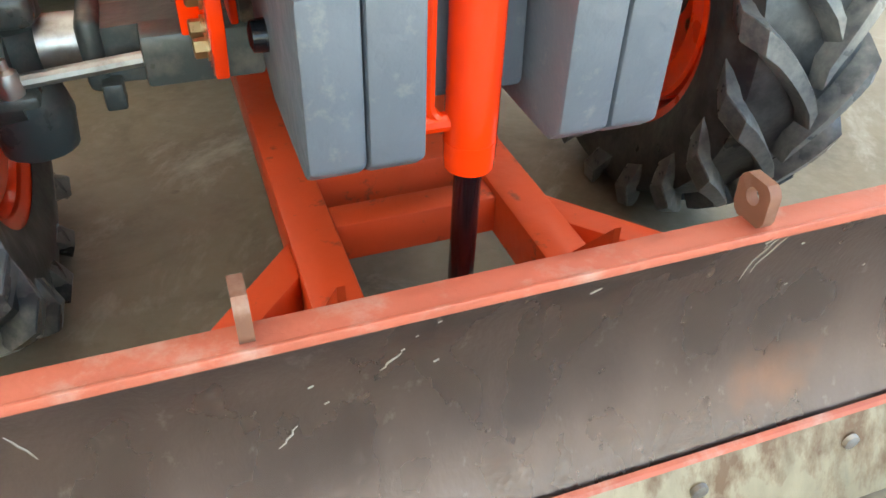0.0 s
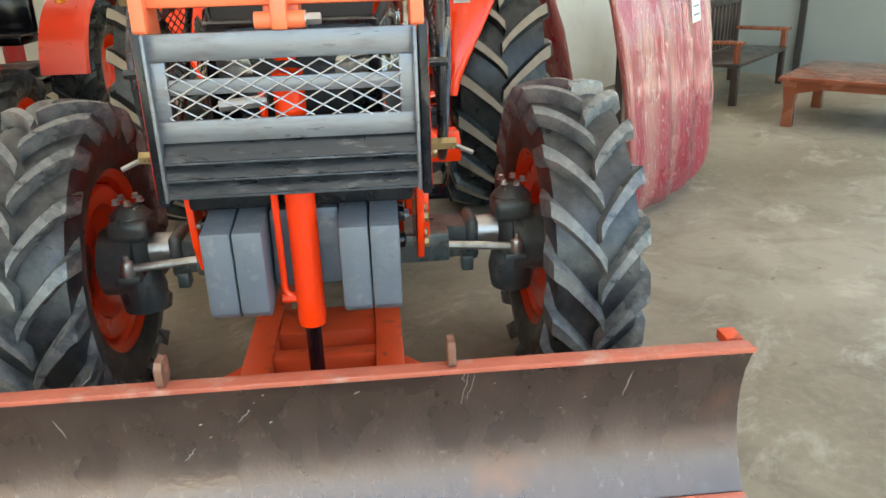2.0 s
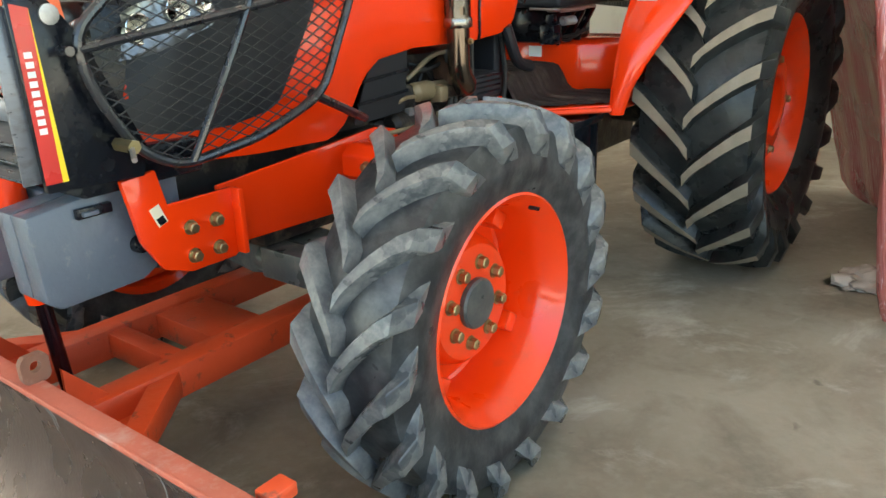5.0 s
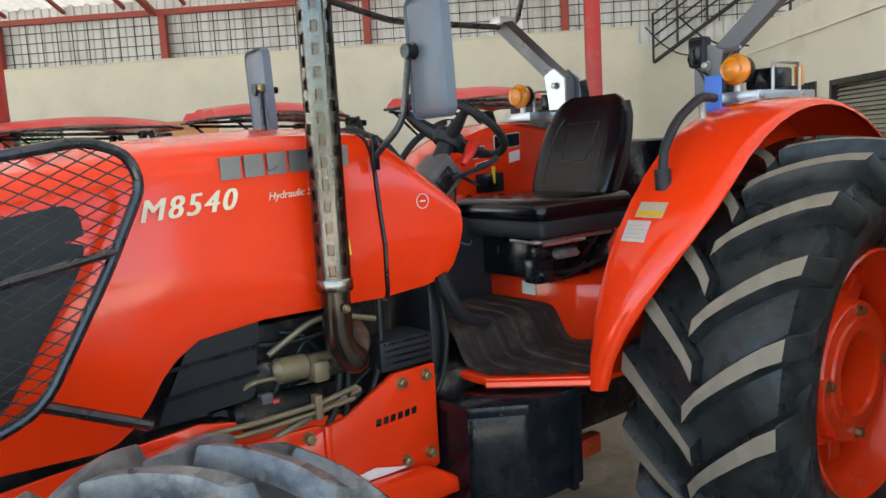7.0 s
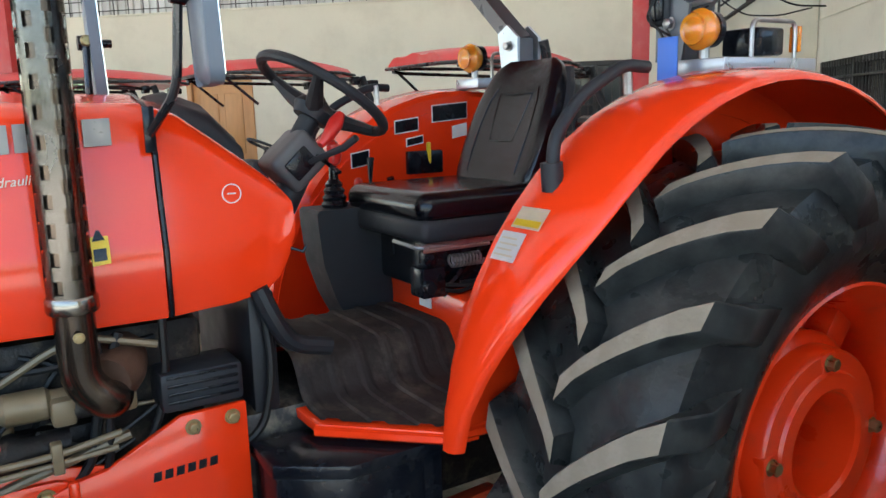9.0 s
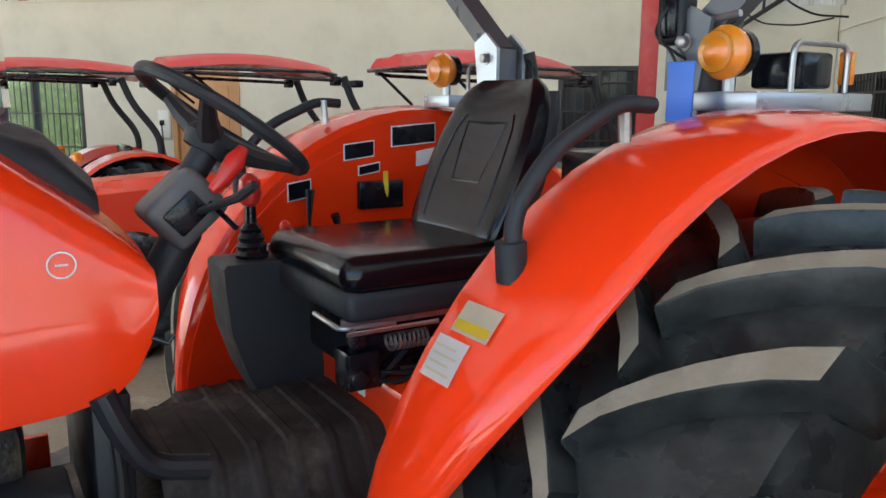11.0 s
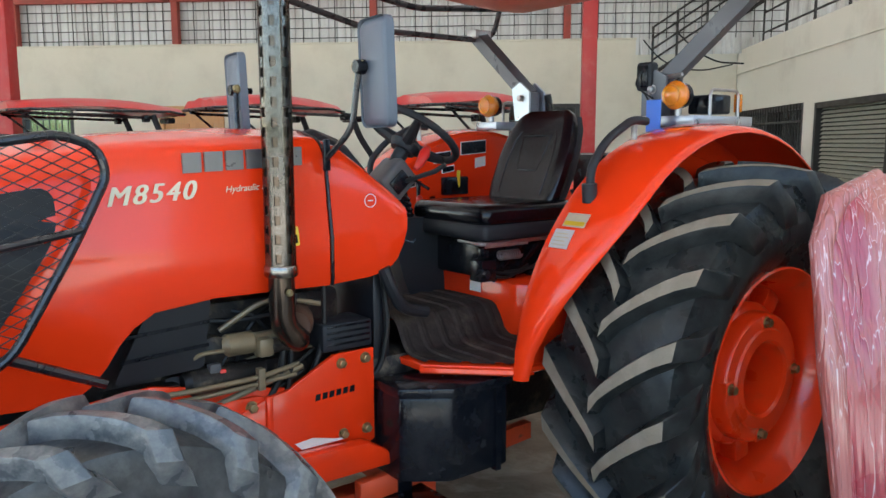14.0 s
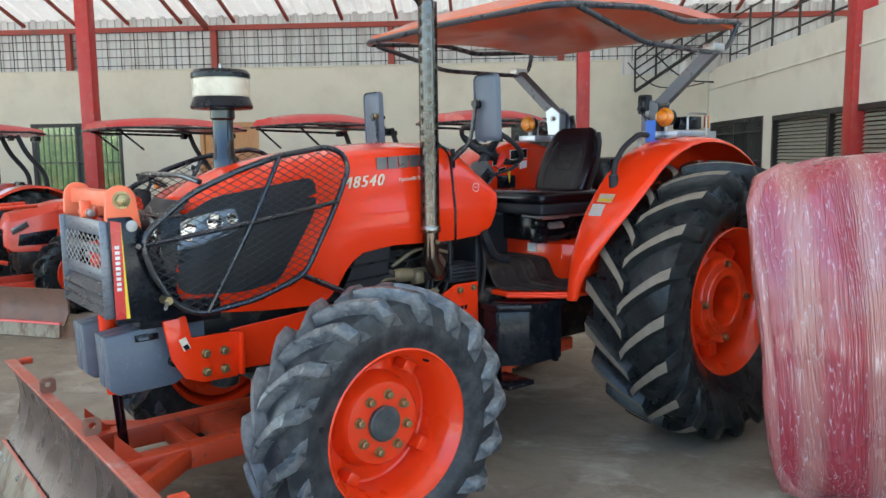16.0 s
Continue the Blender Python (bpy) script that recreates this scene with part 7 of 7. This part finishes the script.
def far_tractor(label, at, blade_on=True, long=1.6, half=0.56):
    """Compact orange tractor with a crimson canopy on bent posts."""
    ob = thing("tractor", label, "tractor", "tractors by the back wall")
    ob.matrix_basis = pose(*at)
    for s in (1, -1):
        plain_wheel(ob, "front_wheel", s * 0.62, 0, 0.43, 0.40, 0.26, 0.25, 14)
        plain_wheel(ob, "rear_wheel", s * 0.66, 1.75, 0.62, 0.58, 0.38, 0.33, 16)
        secs = []
        for i in range(15):
            a = math.pi * (0.97 - 0.85 * i / 14)
            secs.append([(s * x, 1.78 + q * math.cos(a), 0.62 + q * math.sin(a)) for x, q in ((0.42, 0.60), (0.43, 0.69), (0.80, 0.69), (0.82, 0.66), (0.80, 0.675), (0.44, 0.675), (0.43, 0.60), (0.42, 0.60))])
        part("fender", loft(secs), FAR_RED, ob)
        part("canopy_post", tube(rounded([(s * 0.50, 1.95, 0.95), (s * 0.50, 2.02, 1.40), (s * 0.50, 1.78, 1.72), (s * 0.50, 1.70, 1.93)], 0.15), 0.030, 10), PLASTIC, ob)
        part("canopy_stay", tube(rounded([(s * 0.50, 1.72, 1.90), (s * 0.50, 0.62, 1.93), (s * 0.46, 0.50, 1.94)], 0.1), 0.014, 8), BLACK_TUBE, ob)
        part("front_stay", tube([(s * 0.46, 0.55, 1.93), (s * 0.46, 0.80, 1.72)], 0.012, 8), BLACK_TUBE, ob)
        part("beacon", lathe([(0.03, 1.235), (0.045, 1.24), (0.045, 1.29), (0.03, 1.31), (0.002, 1.315)], (s * 0.62, 1.30, 0), "z", 16), AMBER, ob, "amber side lamp")
        part("lamp", box(s * 0.5 - 0.05, s * 0.5 + 0.05, 1.60, 1.66, 1.86, 1.93, 0.01), BLACK, ob)
    hd = part("hood", loft([[(x * w, y, z) for x, z in ((-1, zb), (-1, zt - 0.08), (-0.7, zt), (0, zt + 0.02), (0.7, zt), (1, zt - 0.08), (1, zb))] for y, w, zt, zb in ((-0.62, 0.17, 0.92, 0.72), (-0.55, 0.22, 1.05, 0.66), (-0.1, 0.24, 1.16, 0.64), (0.5, 0.25, 1.20, 0.66), (0.82, 0.25, 1.18, 0.70))]), FAR_RED, ob, "orange hood")
    for s in (1, -1):
        part("headlamp", slab([(-0.56, 0.90), (-0.40, 0.98), (-0.38, 0.92), (-0.54, 0.84)], s * 0.228, s * 0.246, "x", 0.004), LENS, hd)
        part("side_grille", slab([(-0.50, 0.72), (-0.15, 0.72), (-0.10, 0.88), (-0.48, 0.84)], s * 0.236, s * 0.250, "x", 0.004), BLACK, hd)
        part("guard", tube(rounded([(s * 0.30, -0.62, 0.55), (s * 0.30, -0.78, 0.60), (s * 0.30, -0.78, 1.12), (s * 0.30, -0.30, 1.14)], 0.05), 0.022, 8), FAR_RED, ob, "orange tube front guard")
    part("nose_grille", slab([(-0.16, 0.68), (0.16, 0.68), (0.15, 0.90), (-0.15, 0.90)], -0.66, -0.625, "y", 0.006), BLACK, hd)
    part("guard_bar", tube([(-0.30, -0.78, 1.10), (0.30, -0.78, 1.10)], 0.022, 8), FAR_RED, ob)
    part("chassis", box(-0.18, 0.18, -0.5, 2.1, 0.42, 0.70, 0.03), ENGINE, ob)
    part("front_axle", tube([(-0.55, 0, 0.43), (0.55, 0, 0.43)], 0.06, 12), AXLE_GREEN, ob)
    part("rear_axle", tube([(-0.6, 1.75, 0.62), (0.6, 1.75, 0.62)], 0.10, 12), AXLE_GREEN, ob)
    part("floor_plate", box(-0.45, 0.45, 0.80, 1.35, 0.62, 0.66, 0.006), BLACK, ob)
    part("dash", box(-0.20, 0.20, 0.80, 0.95, 0.70, 1.26, 0.04), PLASTIC, ob)
    sw2 = part("steering_wheel", add_tube(bmesh.new(), [(0.18 * math.cos(a), 0.18 * math.sin(a), 0) for a in np.linspace(0, 2 * math.pi, 29)[:-1]], 0.013, 8, True), PLASTIC, ob)
    sw2.matrix_basis = pose(0, 1.02, 1.36, -25)
    part("column", tube([(0, 0, 0.0), (0, 0, -0.25)], 0.02, 8), PLASTIC, sw2)
    part("spoke", tube([(-0.18, 0, 0), (0, 0, -0.03), (0.18, 0, 0)], 0.012, 8), PLASTIC, sw2)
    st = part("seat", box(-0.22, 0.22, 1.38, 1.78, 0.90, 0.99, 0.03, 3), VINYL, ob)
    part("backrest", box(-0.21, 0.21, 1.74, 1.82, 0.97, 1.34, 0.035, 3), VINYL, st)
    secs = []
    for y in np.linspace(0.42, 0.42 + long, 13):
        k = (y - 0.42) / long
        z = 1.965 + 0.055 * math.sin(math.pi * k) - 0.03 * k ** 3
        hw = half * (1 - 0.10 * abs(2 * k - 1) ** 4)
        top = [(x * hw, y, z + 0.075 * (1 - abs(x) ** 4) + 0.012 * math.cos(x * 9)) for x in np.linspace(-1, 1, 15)]
        bot = [(x * hw, y, z + 0.02 * (1 - abs(x) ** 4) - 0.015) for x in np.linspace(1, -1, 15)]
        secs.append(top + bot + [top[0]])
    part("canopy", loft(secs), CANOPY_RED, ob, "crimson ribbed canopy")
    h, e = half + 0.01, 0.44 + long
    part("canopy_rim", tube([(0.0, 0.40, 1.955), (h * 0.85, 0.41, 1.955), (h, 0.6, 1.965), (h, e - 0.19, 1.965), (h * 0.85, e - 0.01, 1.945), (0.0, e, 1.945), (-h * 0.85, e - 0.01, 1.945), (-h, e - 0.19, 1.965), (-h, 0.6, 1.965), (-h * 0.85, 0.41, 1.955)], 0.014, 8, True), BLACK_TUBE, ob)
    part("rear_lamp", box(-0.14, 0.14, 1.97, 2.05, 1.86, 1.92, 0.012), BLACK, ob)
    if blade_on:
        cv = [(-0.03, 0.12), (0.03, 0.22), (0.04, 0.32), (0.0, 0.45)]
        bl = part("dozer_blade", slab(cv + [(y + 0.02, z) for y, z in reversed(cv)], -1.25, 1.29, "x"), FAR_BLADE, ob, "brown steel dozer blade with an orange line")
        bl.matrix_basis = pose(0.75, -1.15, 0, 0, 0, 33)
        part("cutting_edge", slab([(-0.055, 0.01), (-0.035, 0.01), (-0.01, 0.13), (-0.03, 0.13)], -1.25, 1.25, "x"), EDGE, bl)
        part("orange_seam", slab([(-0.042, 0.13), (-0.010, 0.13), (-0.010, 0.15), (-0.035, 0.15)], -1.25, 1.25, "x"), FAR_RED, bl)
        for s in (1, -1):
            part("push_arm", box(s * 0.28 - 0.04, s * 0.28 + 0.04, -1.25, 0.9, 0.24, 0.34, 0.008), FAR_RED, ob)
    return ob


FT = "orange tractor with crimson canopy, blade down, by the wall"
one = far_tractor(FT, (-6.02, 0.45, 0))
two = far_tractor("orange tractor with a sunlit crimson canopy before the wooden door", (-4.42, 1.80, 0), False, 1.25, 0.46)
copy_thing(one, pose(-8.02, -1.35, 0))
copy_thing(two, pose(-2.95, 3.02, 0))
copy_thing(one, pose(-9.97, -3.0, 0))


# ---------------------------------------------------------------- seating bay
def bench(at, turn):
    ob = thing("bench", "dark hardwood bench with slatted back and pale armrests", "bench")
    for x in (-0.8, 0.8):
        for y in (-0.28, 0.28):
            part("leg", box(x - 0.035, x + 0.035, y - 0.035, y + 0.035, 0, 0.42 if y < 0 else 0.95, 0.006), WOOD_DARK, ob)
        part("armrest", box(x - 0.05, x + 0.05, -0.34, 0.26, 0.60, 0.64, 0.012), WOOD_RED, ob)
        part("arm_post", box(x - 0.03, x + 0.03, -0.31, -0.25, 0.42, 0.60, 0.006), WOOD_RED, ob)
    part("seat", box(-0.85, 0.85, -0.32, 0.25, 0.38, 0.42, 0.01), WOOD_DARK, ob)
    part("top_rail", box(-0.85, 0.85, 0.25, 0.31, 0.90, 0.98, 0.012), WOOD_DARK, ob)
    for x in np.arange(-0.72, 0.75, 0.12):
        part("back_slat", box(x - 0.02, x + 0.02, 0.265, 0.29, 0.42, 0.90, 0.003), WOOD_DARK, ob)
    ob.matrix_basis = SHED @ pose(*at, 0, 0, turn)
    return ob


def low_table(at, turn):
    ob = thing("low_table", "low red-brown varnished hardwood table with shaped apron", "table")
    part("top", box(-0.95, 0.95, -0.60, 0.60, 0.40, 0.445, 0.012), WOOD_RED, ob)
    for x in (-0.85, 0.85):
        for y in (-0.52, 0.52):
            part("leg", loft([[(x + a * k, y + b * k, z) for a, b in ((-1, -1), (1, -1), (1, 1), (-1, 1), (-1, -1))] for z, k in ((0, 0.045), (0.2, 0.04), (0.40, 0.065))]), WOOD_RED, ob)
    for y in (-0.55, 0.55):
        part("apron", slab([(-0.82, 0.40), (-0.80, 0.30), (-0.6, 0.345), (0.6, 0.345), (0.80, 0.30), (0.82, 0.40)], y - 0.015, y + 0.015, "y"), WOOD_RED, ob)
    for x in (-0.9, 0.9):
        part("end_apron", slab([(-0.5, 0.40), (-0.48, 0.31), (-0.3, 0.345), (0.3, 0.345), (0.48, 0.31), (0.5, 0.40)], x - 0.015, x + 0.015, "x"), WOOD_RED, ob)
    ob.matrix_basis = SHED @ pose(*at, 0, 0, turn)
    return ob


low_table((2.97, -10.15, 0), 90)
bench((3.95, -8.3, 0), 0)
bench((2.55, -8.0, 0), 20)


# crumpled film on the floor beside the panels
heap = bmesh.new()
bmesh.ops.create_icosphere(heap, subdivisions=4, radius=1)
for v in heap.verts:
    q = 1 + 0.35 * noise.noise(v.co * 2.3) + 0.15 * noise.noise(v.co * 6)
    v.co = Vector((v.co.x * 0.20 * q, v.co.y * 0.13 * q, max(0, v.co.z) * 0.07 * q))
fh = thing("crumpled_film", "crumpled heap of clear wrapping film on the floor", "plastic film", at=(1.58, 2.24, 0.0), turn=40)
part("film", heap, material("crumpled_clear_film", (0.42, 0.38, 0.34), 0.2, coat=1.0, var=0.2, scale=10, bump=0.5, bump_scale=18), fh)
